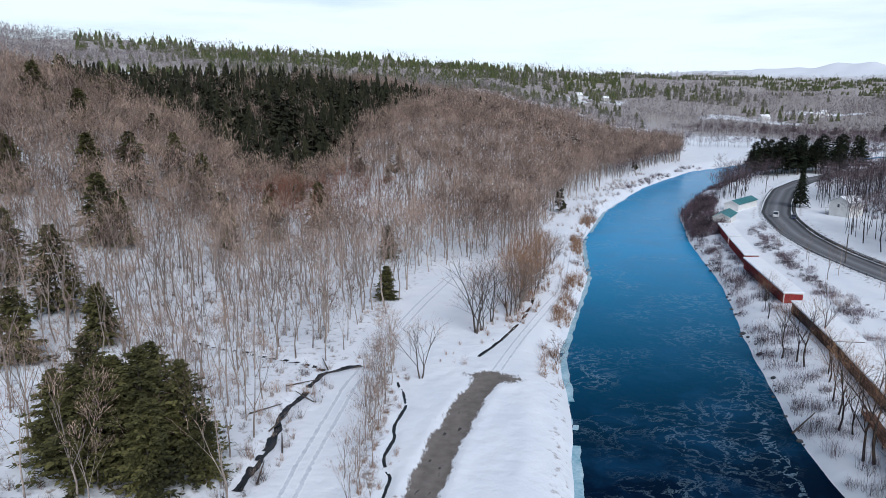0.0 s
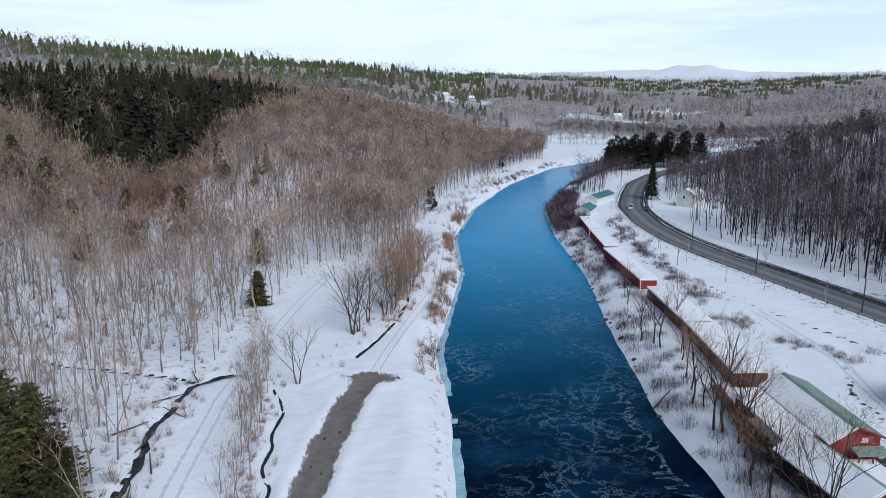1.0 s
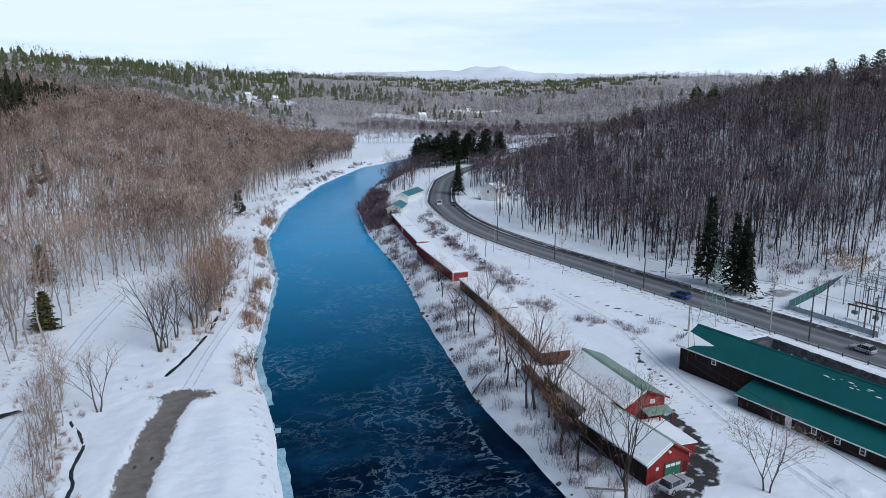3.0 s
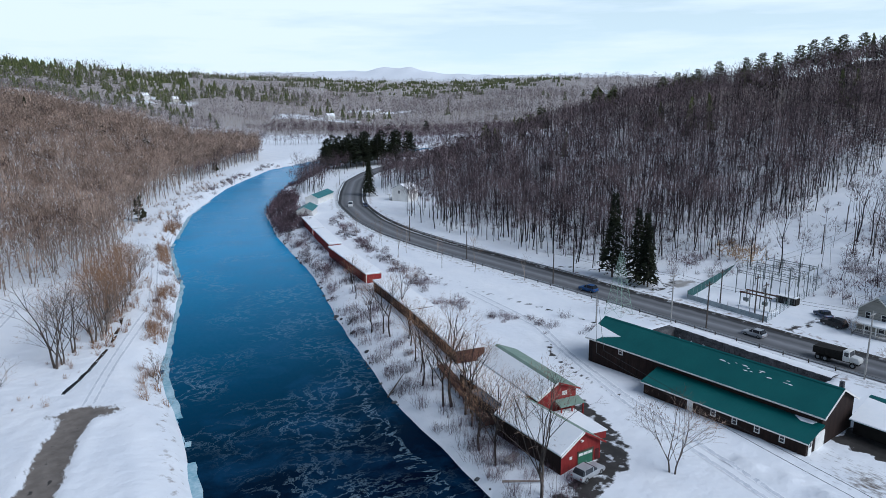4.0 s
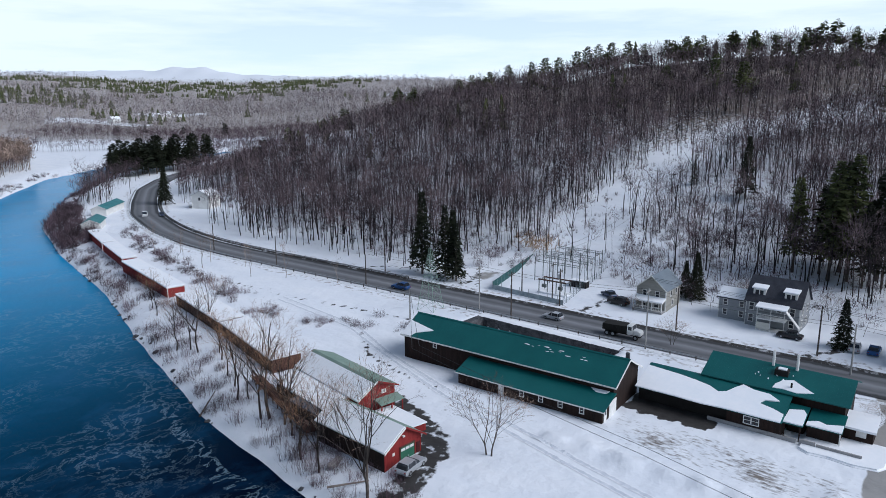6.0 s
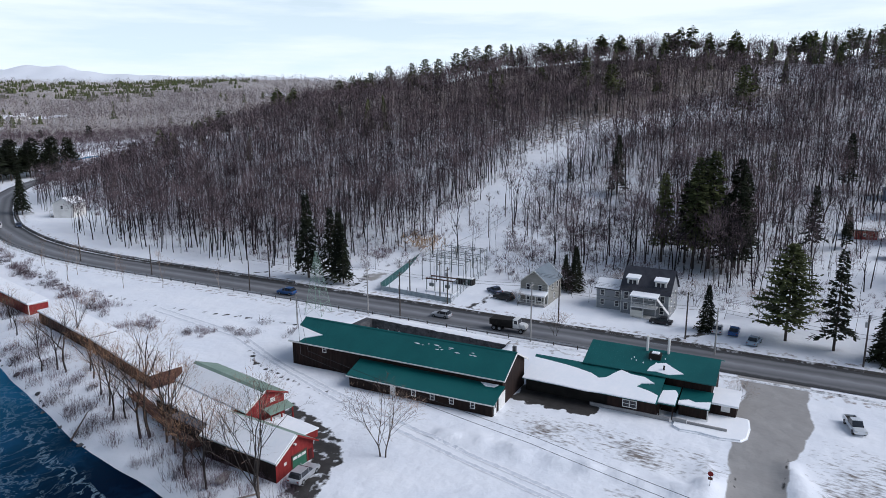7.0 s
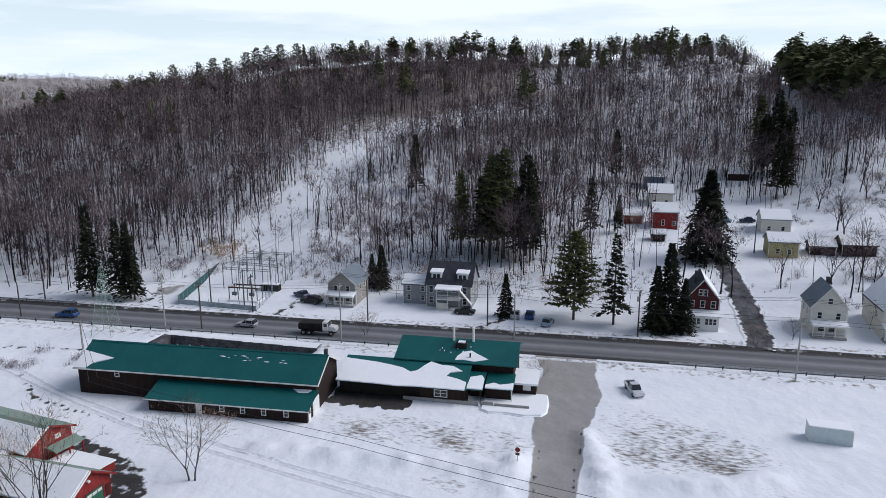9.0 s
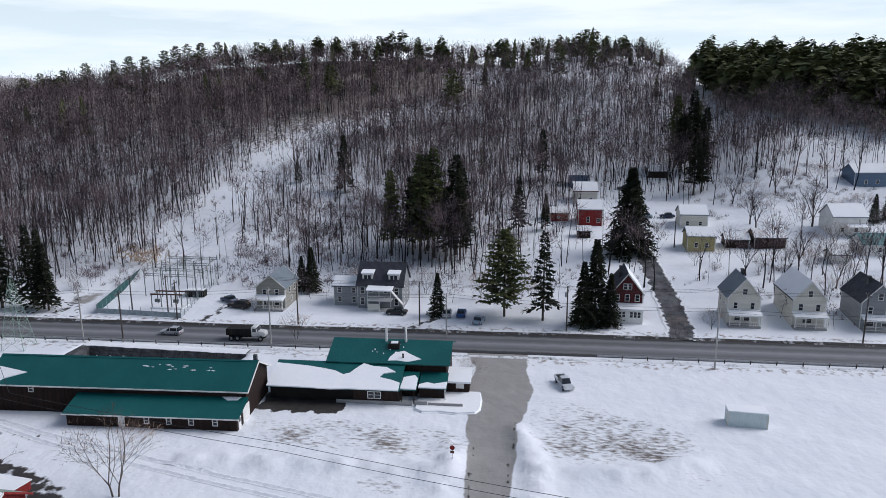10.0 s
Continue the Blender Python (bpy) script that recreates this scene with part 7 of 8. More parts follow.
W2, W1 = 0.75, 1.15
house("house", "taupe gabled house with white porch and grey metal roof", pose(137.4, 59.4, 0, 0, 0, 2), 6.4, 8.5, 4.9, 7.6, TAUPE, GREY_ROOF, "x", "", (("w", -1.4, 3.2, W2, W1), ("w", 1.4, 3.2, W2, W1), ("s", 3, 3.1, W2, W1), ("s", 6, 3.1, W2, W1), ("s", 4, 0.9, W2, W1), ("w", -1.3, 0.9, .9, 1.2), ("w", 1.5, 0.9, .9, 1.2)), (1.9, 2.5, -3.2, 3.2, 4), None, group="roadside houses")
big = house("apartment_house", "grey two-storey house with black roof and dormers", pose(141.0, 36.0, 0, 0, 0, 1), 9.9, 8.0, 5.3, 9.4, GREY_SIDING, SLATE, "y", "",
            [("w", y, z, .8, 1.4) for y in (3.9, -3.6) for z in (0.9, 3.3)] + [("w", 2.0, 3.6, .7, .9), ("w", -1.2, 3.6, .7, .9)] + [("s", x, z, .8, 1.3) for x in (2, 5.5) for z in (0.9, 3.4)], None, None, category="house", group="roadside houses")
for y in (2.9, -2.9):
    dm = part("dormer", prism(((0.9, 5.7), (3.8, 5.7), (3.8, 8.1), (0.9, 7.6)), "y", y - 1.15, y + 1.15), WHITE, big)
    part("dormer_snow", slab([(0.6, y - 1.4, 7.75), (0.6, y + 1.4, 7.75), (3.9, y + 1.4, 8.35), (3.9, y - 1.4, 8.35)], 0.25), ROOF_SNOW, dm, "snow on the dormer roof")
    part("pane", boxes((0.84, 0.89, y - 0.75, y - 0.1, 6.1, 7.2), (0.84, 0.89, y + 0.1, y + 0.75, 6.1, 7.2)), GLASS, dm)
pc = part("balcony_porch", boxes((-2.3, -0.02, -2.9, 2.3, 2.3, 2.5), (-2.3, -0.02, -2.9, 2.3, -0.3, 0.2)), WHITE, big, "two-storey white porch")
part("porch_snow", slab([(0, -3.1, 5.25), (0, 2.5, 5.25), (-2.6, 2.5, 4.85), (-2.6, -3.1, 4.85)], 0.25), ROOF_SNOW, pc)
for y in (-2.8, -0.3, 2.2):
    part("porch_post", boxes((-2.25, -2.1, y - 0.07, y + 0.07, 0.2, 4.7)), WHITE, pc)
part("railing", boxes((-2.25, -2.15, -2.8, 2.2, 3.3, 3.4), *[(-2.22, -2.18, y, y + 0.05, 2.5, 3.3) for y in np.arange(-2.7, 2.1, 0.3)]), WHITE, pc)
part("lattice", boxes((-2.27, -2.2, -0.2, 2.2, 0.3, 1.7)), CREAM, pc)
part("outside_stair", slab([(-2.2, -2.95, 4.5), (-1.2, -2.95, 4.5), (-1.2, -5.4, 1.7), (-2.2, -5.4, 1.7)], 0.2), WHITE, pc, "white outside stair roof")
part("stair_post", boxes((-2.2, -2.05, -5.4, -5.25, 0, 1.6), (-1.3, -1.15, -5.4, -5.25, 0, 1.6)), WHITE, pc)
house("house_wing", "small grey two-storey wing with snowy roof", pose(142.2, 43.9, 0, 0, 0, 1), 5.6, 5.0, 4.5, 5.9, GREY_SIDING, SLATE, "y", "we", [("w", y, z, .75, 1.1) for y in (1.5, -1.7) for z in (0.9, 3.0)], None, None, group="roadside houses", door=0.0)
house("house", "dark red shingled house with enclosed white porch", pose(140.4, -15.9, 0, 0, 0, 0), 6.2, 9.0, 5.9, 9.8, BARN_RED, SLATE, "x", "s", [("w", y, 4.2, .75, 1.25) for y in (-2, 0, 2)] + [("w", -.45, 6.6, .6, 1.1), ("w", .45, 6.6, .6, 1.1), ("n", 3, 4.2, .8, 1.3), ("n", 6, 1.2, .8, 1.3)], None, (3.5, 1.2, 10.7), group="roadside houses")
ep = thing("porch_room", "enclosed white porch with dark window bands", "porch", pose(138.2, -15.9, 0, 0, 0, 0))
part("wall", boxes((0, 2.15, -3.0, 3.0, -0.3, 2.9)), WHITE, ep)
part("roof_snow", slab([(2.2, -3.2, 3.75), (2.2, 3.2, 3.75), (-0.3, 3.2, 3.15), (-0.3, -3.2, 3.15)], 0.28), ROOF_SNOW, ep)
for y in (-1.5, 1.5):
    for k in (-0.75, 0, 0.75):
        window_part(ep, "w", y + k, 1.35, 0.55, 1.15, 0.0)
house("house", "cream gabled house with grey roof and black shutters", pose(140.6, -38.6, 0, 0, 0, 0), 6.1, 8.0, 5.9, 9.6, CREAM, GREY_ROOF, "x", "", [("w", y, 3.5, .7, 1.2) for y in (-1.6, 1.6)] + [("w", 0, 6.4, .8, 1.1), ("n", 3, 3.5, .7, 1.2), ("n", 6, 3.5, .7, 1.2), ("n", 4.5, 1, .7, 1.2), ("w", -.7, 1, 1.0, 1.2), ("w", 1.1, 1, 1.0, 1.2)], (1.9, 2.6, -3.0, 3.0, 4), (5.5, -0.6, 10.4), group="roadside houses")
house("house", "cream gabled house with snow-covered roof", pose(140.9, -50.9, 0, 0, 0, 0), 6.0, 12.0, 5.9, 9.3, CREAM, SLATE, "x", "ns", [("w", y, 3.5, .75, 1.3) for y in (-1.6, 1.6)] + [("w", 0, 6.3, .8, 1.2), ("n", 4, 3.4, .7, 1.2), ("w", 0.2, 1, 1.6, 1.2)], (1.8, 2.6, -3.0, 3.0, 4), None, group="roadside houses")
house("house", "grey gabled house with black shingled roof", pose(140.6, -63.5, 0, 0, 0, 0), 6.4, 10.0, 5.9, 9.4, GREY_SIDING, SLATE, "x", "", [("w", y, 3.5, .75, 1.3) for y in (-1.6, 1.6)] + [("w", 0, 6.3, .8, 1.2), ("w", -1.5, 1, 1.4, 1.2), ("w", 1.5, 1, 1.4, 1.2)], (1.8, 2.6, -3.1, 3.1, 4), (4, 0.8, 10.1), group="roadside houses")


def hamlet(label, x, y, turn, w, d, eave, ridge, walls, roof, along, snow, wins, cat="house", name="hill_house", porch=None):
    z = min(zat(x, y), zat(x + d * 0.5, y)) - 0.1
    return house(name, label, pose(x, y, z, 0, 0, turn), w, d, eave, ridge, walls, roof, along, snow, wins, porch, None, category=cat, group="hamlet on the slope")


two = [("w", y, 1.1, .8, 1.1) for y in (-1.8, 1.8)]
hamlet("bright red shed with snowy roof", 211, -2.7, 4, 5.4, 4.2, 2.6, 3.9, RED, SLATE, "y", "we", [("w", 0.4, 1.0, .5, .6)], "shed", "hill_shed")
hamlet("dark red barn-like house with grey snowy roof", 207.5, -11.6, 3, 7.0, 6.5, 5.0, 7.2, RED, GREY_ROOF, "y", "w", [("w", 0.6, 1.2, .7, 1.5), ("w", -2.4, 1.2, .8, 1.1)])
hamlet("beige house with partly snowy maroon roof", 230, -11.0, 2, 7.5, 7.0, 4.4, 6.8, CREAM, BARN_RED, "y", "w", two)
hamlet("blue-grey house with pale metal roof", 251, -9.5, 0, 7.0, 7.0, 4.6, 7.0, BLUE_SIDING, GREY_ROOF, "y", "we", two)
hamlet("small yellow house with snow-dusted roof", 187, -39.3, 2, 7.0, 6.0, 4.2, 6.0, YELLOW_SIDING, GREY_ROOF, "y", "we", [("w", -1.4, 1.2, .8, 1.2), ("w", 1.3, 1.2, .8, 1.2)])
hamlet("beige cottage with snow-covered roof", 207, -41.0, 2, 7.5, 7.0, 4.2, 6.4, CREAM, GREY_ROOF, "y", "we", two)
hamlet("white house with snowy roof and wooden deck", 201, -80.5, 6, 9.0, 8.0, 5.2, 8.0, WHITE, GREY_ROOF, "y", "we", two, porch=(1.6, 2.6, -4.2, 1.0, 3))
hamlet("long low house with green metal roof", 186, -84.0, 6, 12.0, 7.0, 3.2, 5.2, WHITE, TEAL_ROOF, "y", "e", two)
hamlet("low dark shed with snow on its roof", 190, -49.0, 0, 6.0, 4.5, 2.4, 3.6, BOARDS, SLATE, "y", "we", (), "shed", "hill_shed")
hamlet("weathered dark barn with snowy roof", 190, -57.3, 4, 8.0, 6.0, 3.0, 4.8, BOARDS, SLATE, "y", "we", (), "shed", "hill_shed")
hamlet("pale blue house with snow-covered roof", 240, -101, 8, 11.0, 8.0, 4.6, 7.0, BLUE_SIDING, GREY_ROOF, "y", "we", two)
hamlet("small white garage with snowy roof", 180, -71.0, 4, 4.5, 4.0, 2.3, 3.4, WHITE, SLATE, "y", "we", (), "shed", "hill_shed")
hamlet("small dark wooden shed in the trees", 196, -9.5, 4, 3.5, 3.0, 2.2, 3.2, BOARDS, SLATE, "y", "we", (), "shed", "hill_shed")
hamlet("dark cabin with pale roof at the slope's top", 262, -38.0, 4, 7.0, 5.0, 2.6, 4.4, BOARDS, GREY_ROOF, "y", "w", (), "shed", "hill_shed")
hamlet("grey house on the ridge", 425, -91.5, 4, 8.0, 8.0, 5.0, 8.6, WHITE, GREY_ROOF, "x", "ns", two)
# up the valley
house("farmhouse", "white two-storey house with snowy roof by the road bend", pose(152.5, 266.5, 0, 0, 0, -62), 8.5, 8.0, 5.4, 7.4, WHITE, GREY_ROOF, "y", "we", [("w", y, z, .9, 1.2) for y in (-2.5, 0.2, 2.6) for z in (0.9, 3.4)] + [("s", 3.5, 3.4, .9, 1.2)], (1.8, 2.5, -4, 4, 4), None)
for x, y, ln, turn in ((99.5, 245, 13, 57), (115.5, 275.5, 20, 46)):
    house("metal_roofed_shed", "long low white shed with teal metal roof", pose(x, y, 0, 0, 0, turn), 5.5, ln, 2.7, 4.0, WHITE, TEAL_ROOF, "x", "", (), None, None, category="shed", group="sheds along the river")
for x, y, w, d, wl in ((186, 985, 10, 9, WHITE), (252, 1108, 9, 8, CREAM), (592, 1130, 26, 12, WHITE), (640, 1195, 16, 10, CREAM), (440, 975, 14, 10, WHITE)):
    house("distant_farmhouse", "distant pale farmhouse with snowy roof", pose(x, y, zat(x, y) - 0.3, 0, 0, -75), w, d, 5.5, 9.0, wl, GREY_ROOF, "y", "we", [("w", -2, 1.5, 1.2, 1.6), ("w", 2, 1.5, 1.2, 1.6)], None, None, group="far farmhouses")


# ---- road furniture, poles, wires, substation ----
def utility_pole(x, y, tall, wood=POLE_WOOD, arm=True, box=False, turn=0.0, label="weathered wooden utility pole with crossarm"):
    ob = thing("utility_pole", label, "pole", pose(x, y, zat(x, y) - 0.2, 0, 0, turn), "utility poles")
    part("pole", rods(((0, 0, 0), (0, 0, tall), 0.16, 0.11, 8)), wood, ob)
    if arm:
        part("crossarm", boxes((-1.1, 1.1, -0.06, 0.06, tall - 0.7, tall - 0.55)), wood, ob)
        for k in (-1.0, -0.4, 0.4, 1.0):
            part("insulator", rods(((k, 0, tall - 0.55), (k, 0, tall - 0.35), 0.05, 0.04, 6)), STEEL, ob)
        part("brace", rods(((-0.7, 0.05, tall - 0.65), (0, 0.12, tall - 1.3), 0.025, 0.025, 4), ((0.7, 0.05, tall - 0.65), (0, 0.12, tall - 1.3), 0.025, 0.025, 4)), STEEL, ob)
    if box:
        part("transformer", rods(((0.0, 0.3, tall - 2.2), (0, 0.3, tall - 1.3), 0.22, 0.22, 10)), STEEL, ob, "grey transformer can")
    return ob


POLES = ((112.2, 121.1, 7.9, POLE_WOOD, 0), (110.3, 154.5, 8.4, POLE_WOOD, 0), (110.3, 185.5, 8.4, POLE_WOOD, 0), (112.7, 86.6, 10.4, PALE_POLE, 1), (113.6, 79.0, 10.2, POLE_WOOD, 1),
         (114.6, 50.0, 11.7, PALE_POLE, 1), (128.2, 49.9, 8.8, POLE_WOOD, 0), (131.0, 25.4, 9.3, POLE_WOOD, 1), (124.7, 19.0, 9.0, PALE_POLE, 1), (131.7, -3.7, 9.4, POLE_WOOD, 1), (115.6, -28.0, 11.0, PALE_POLE, 1),
         (124.8, 127.2, 7.4, POLE_WOOD, 0), (127.6, 75.9, 8.6, POLE_WOOD, 1), (137.8, 140.6, 7.6, POLE_WOOD, 0), (99.9, 94.8, 6.8, PALE_POLE, 0), (133, -58, 10, POLE_WOOD, 1), (153.7, 329, 8.0, POLE_WOOD, 0), (131.5, 88.5, 8.0, POLE_WOOD, 1), (132.0, 80.5, 8.5, POLE_WOOD, 1))
for x, y, tall, wood, arm in POLES:
    utility_pole(x, y, tall, wood, bool(arm), arm and int(y) % 3 == 0, 4, "pale weathered utility pole with crossarm" if wood is PALE_POLE else "dark wooden utility pole beside the road")
for x, y, tall in ((195.5, 95, 7.5), (181.3, 85.7, 8.5), (182.5, 81.5, 9.0), (177.5, 91.5, 8.0), (216.8, 88.8, 9.5), (219, 95, 9), (259, 99.3, 12), (256, 94, 12), (190, -33, 8.5), (232, -22, 8.5)):
    utility_pole(x, y, tall, POLE_WOOD, tall > 8.7, False, 90, "slim wooden pole on the cleared hillside")


def wire(points, sag=0.5, thick=0.022):
    """A wire hung from point to point."""
    bm = bmesh.new()
    for a, b in zip(points, points[1:]):
        a, b = Vector(a), Vector(b)
        last = a
        for k in range(1, 9):
            f = k / 8
            p = a.lerp(b, f) - Vector((0, 0, 4 * sag * f * (1 - f)))
            rod(bm, last, p, thick, thick, 4)
            last = p
    me = bpy.data.meshes.new("overhead_wire")
    bm.to_mesh(me)
    bm.free()
    me.materials.append(WIRE)
    tagged(new("overhead_wire", me), "thin black overhead wire strung between poles", "wire", "overhead wires")


for k in (-1.0, 0.0, 1.0):
    wire([(131 + k, 60, 8.9), (131 + k, 25.4, 8.9), (131.7 + k, -3.7, 8.9), (132.5 + k, -30, 9.2), (133 + k, -58, 9.4), (134 + k, -100, 9.4)], 0.5)
for k in (-1.0, 1.0):
    wire([(114 + k, 121, 7.6), (112.9 + k, 86.6, 9.8), (114.8 + k, 50.0, 11.0), (124.7 + k, 19.0, 8.4), (115.6 + k, -28.0, 10.4), (117 + k, -80, 10.4)], 0.6)
for k in (0.0, 1.6):
    wire([(99.9, 94.8, 6.6), (72 + k, 68, 8.0), (64.5 + k, 28, 8.0), (57 + k, -12, 8.0)], 0.25, 0.03)
for k in (-1.2, 1.2):
    wire([(145, 86 + k, 8.5), (182, 84 + k, 14), (218, 92 + k, 20.5), (258, 97 + k, 33), (330, 100 + k, 46), (380, 75 + k, 58)], 1.2, 0.03)


def lattice_tower(x, y, tall, base):
    ob = thing("lattice_tower", "slender pale green lattice pylon beside the road", "pylon", pose(x, y, zat(x, y) - 0.2, 0, 0, 8))
    legs = [(sx * base / 2, sy * base / 2) for sx, sy in ((-1, -1), (1, -1), (1, 1), (-1, 1))]
    for lx, ly in legs:
        part("leg", rods(((lx, ly, 0), (lx * 0.08, ly * 0.08, tall), 0.055, 0.035, 5)), GREEN_STEEL, ob)
    levels = [0, 0.2, 0.38, 0.54, 0.68, 0.8, 0.9]
    for a, b in zip(levels, levels[1:]):
        bars = []
        for i in range(4):
            (x0, y0), (x1, y1) = legs[i], legs[(i + 1) % 4]
            fa, fb = 1 - 0.92 * a, 1 - 0.92 * b
            bars += [((x0 * fa, y0 * fa, a * tall), (x1 * fb, y1 * fb, b * tall), 0.025, 0.025, 4), ((x1 * fa, y1 * fa, a * tall), (x0 * fb, y0 * fb, b * tall), 0.025, 0.025, 4), ((x0 * fb, y0 * fb, b * tall), (x1 * fb, y1 * fb, b * tall), 0.025, 0.025, 4)]
        part("bracing", rods(*bars), GREEN_STEEL, ob)


lattice_tower(107.9, 96.2, 13.7, 4.2)


def guardrail(line, label):
    pts, total = [Vector(p) for p in line], 0
    ob = thing("guardrail", label, "guardrail", kind="")
    bm = bmesh.new()
    posts = []
    for a, b in zip(pts, pts[1:]):
        n = max(1, round((b - a).length / 3.8))
        side = (b - a).normalized()
        for k in range(n):
            p, q = a.lerp(b, k / n), a.lerp(b, (k + 1) / n)
            posts.append(p)
            o = Vector((-side.y, side.x)) * 0.04
            c = [bm.verts.new(v) for v in ((p.x + o.x, p.y + o.y, 0.45), (q.x + o.x, q.y + o.y, 0.45), (q.x + o.x, q.y + o.y, 0.78), (p.x + o.x, p.y + o.y, 0.78), (p.x - o.x, p.y - o.y, 0.45), (q.x - o.x, q.y - o.y, 0.45), (q.x - o.x, q.y - o.y, 0.78), (p.x - o.x, p.y - o.y, 0.78))]
            for f in ((0, 1, 2, 3), (5, 4, 7, 6), (3, 2, 6, 7), (1, 0, 4, 5)):
                bm.faces.new([c[i] for i in f])
    part("rail", bm, STEEL, ob, "galvanised steel rail")
    first = None
    for p in posts:
        if first is None:
            first = part("post", boxes((-0.08, 0.08, -0.08, 0.08, -0.2, 0.75)), POLE_WOOD, ob)
            first.location = (p.x, p.y, 0)
        else:
            c = new("post", first.data)
            c.parent, c.location = ob, (p.x, p.y, 0)


def beside(line, off, y0, y1):
    """The points of a line moved off to its right, between two values of y."""
    v, _, _ = ribbon(line, 1.0, 0.0, 8.0, (off,))
    return [(p[0], p[1]) for p in v if y0 < p[1] < y1]


guardrail(beside(ROAD, -5.9, -75, -8), "steel guardrail along the snowy roadside")
guardrail(beside(ROAD, -5.9, 25, 345), "long steel guardrail on the river side of the road")
guardrail(beside(ROAD, 5.9, 112, 300), "steel guardrail under the wooded hill")


def windrow(name, off, y0, y1, high, wide, material, seed, label):
    """A ploughed ridge of snow along the road."""
    line = beside(ROAD, off, y0, y1)
    rows = []
    for i, (x, y) in enumerate(line):
        a, b = Vector(line[max(i - 1, 0)]), Vector(line[min(i + 1, len(line) - 1)])
        t = (b - a).normalized()
        for k in range(7):
            f = k / 6
            w = wide * (f - 0.5)
            h = high * math.sin(math.pi * f) * (0.65 + 0.5 * float(wave(np.float64(x + w), np.float64(y), 2.2, seed)))
            px, py = x + t.y * w, y - t.x * w
            rows.append((px, py, zat(px, py) - 0.06 + max(0, h)))
    f = [(i * 7 + k, i * 7 + k + 1, (i + 1) * 7 + k + 1, (i + 1) * 7 + k) for i in range(len(line) - 1) for k in range(6)]
    tagged(new(name, np_mesh(name, rows, f, [material], smooth=True)), label, "snowbank", kind="structure")


DIRTY_SNOW = mat("dirty_snow", (0.045, 0.042, 0.04), (0.62, 0.63, 0.65), 0.35, 0.85, 0.4, 5, edge=(0.53, 0.74))
GRUBBY_SNOW = mat("grubby_snow", (0.09, 0.085, 0.08), (0.75, 0.76, 0.78), 0.4, 0.85, 0.4, 5, edge=(0.30, 0.5))
windrow("snowbank_east", 6.1, -90, 320, 0.5, 1.7, DIRTY_SNOW, 2.0, "dirty ploughed snowbank along the road")
windrow("snowbank_west", -6.7, -90, 320, 0.35, 1.2, GRUBBY_SNOW, 5.0, "low ploughed snowbank along the road")


FENCE_GREY = mat("grey_fence_mesh", (0.22, 0.27, 0.29), (0.42, 0.47, 0.49), 0.9, 0.7, 0, 8)
DARK_STEEL = mat("dull_grey_steel", (0.10, 0.12, 0.12), (0.20, 0.225, 0.22), 1.5, 0.6, 0, 8, 0.3)


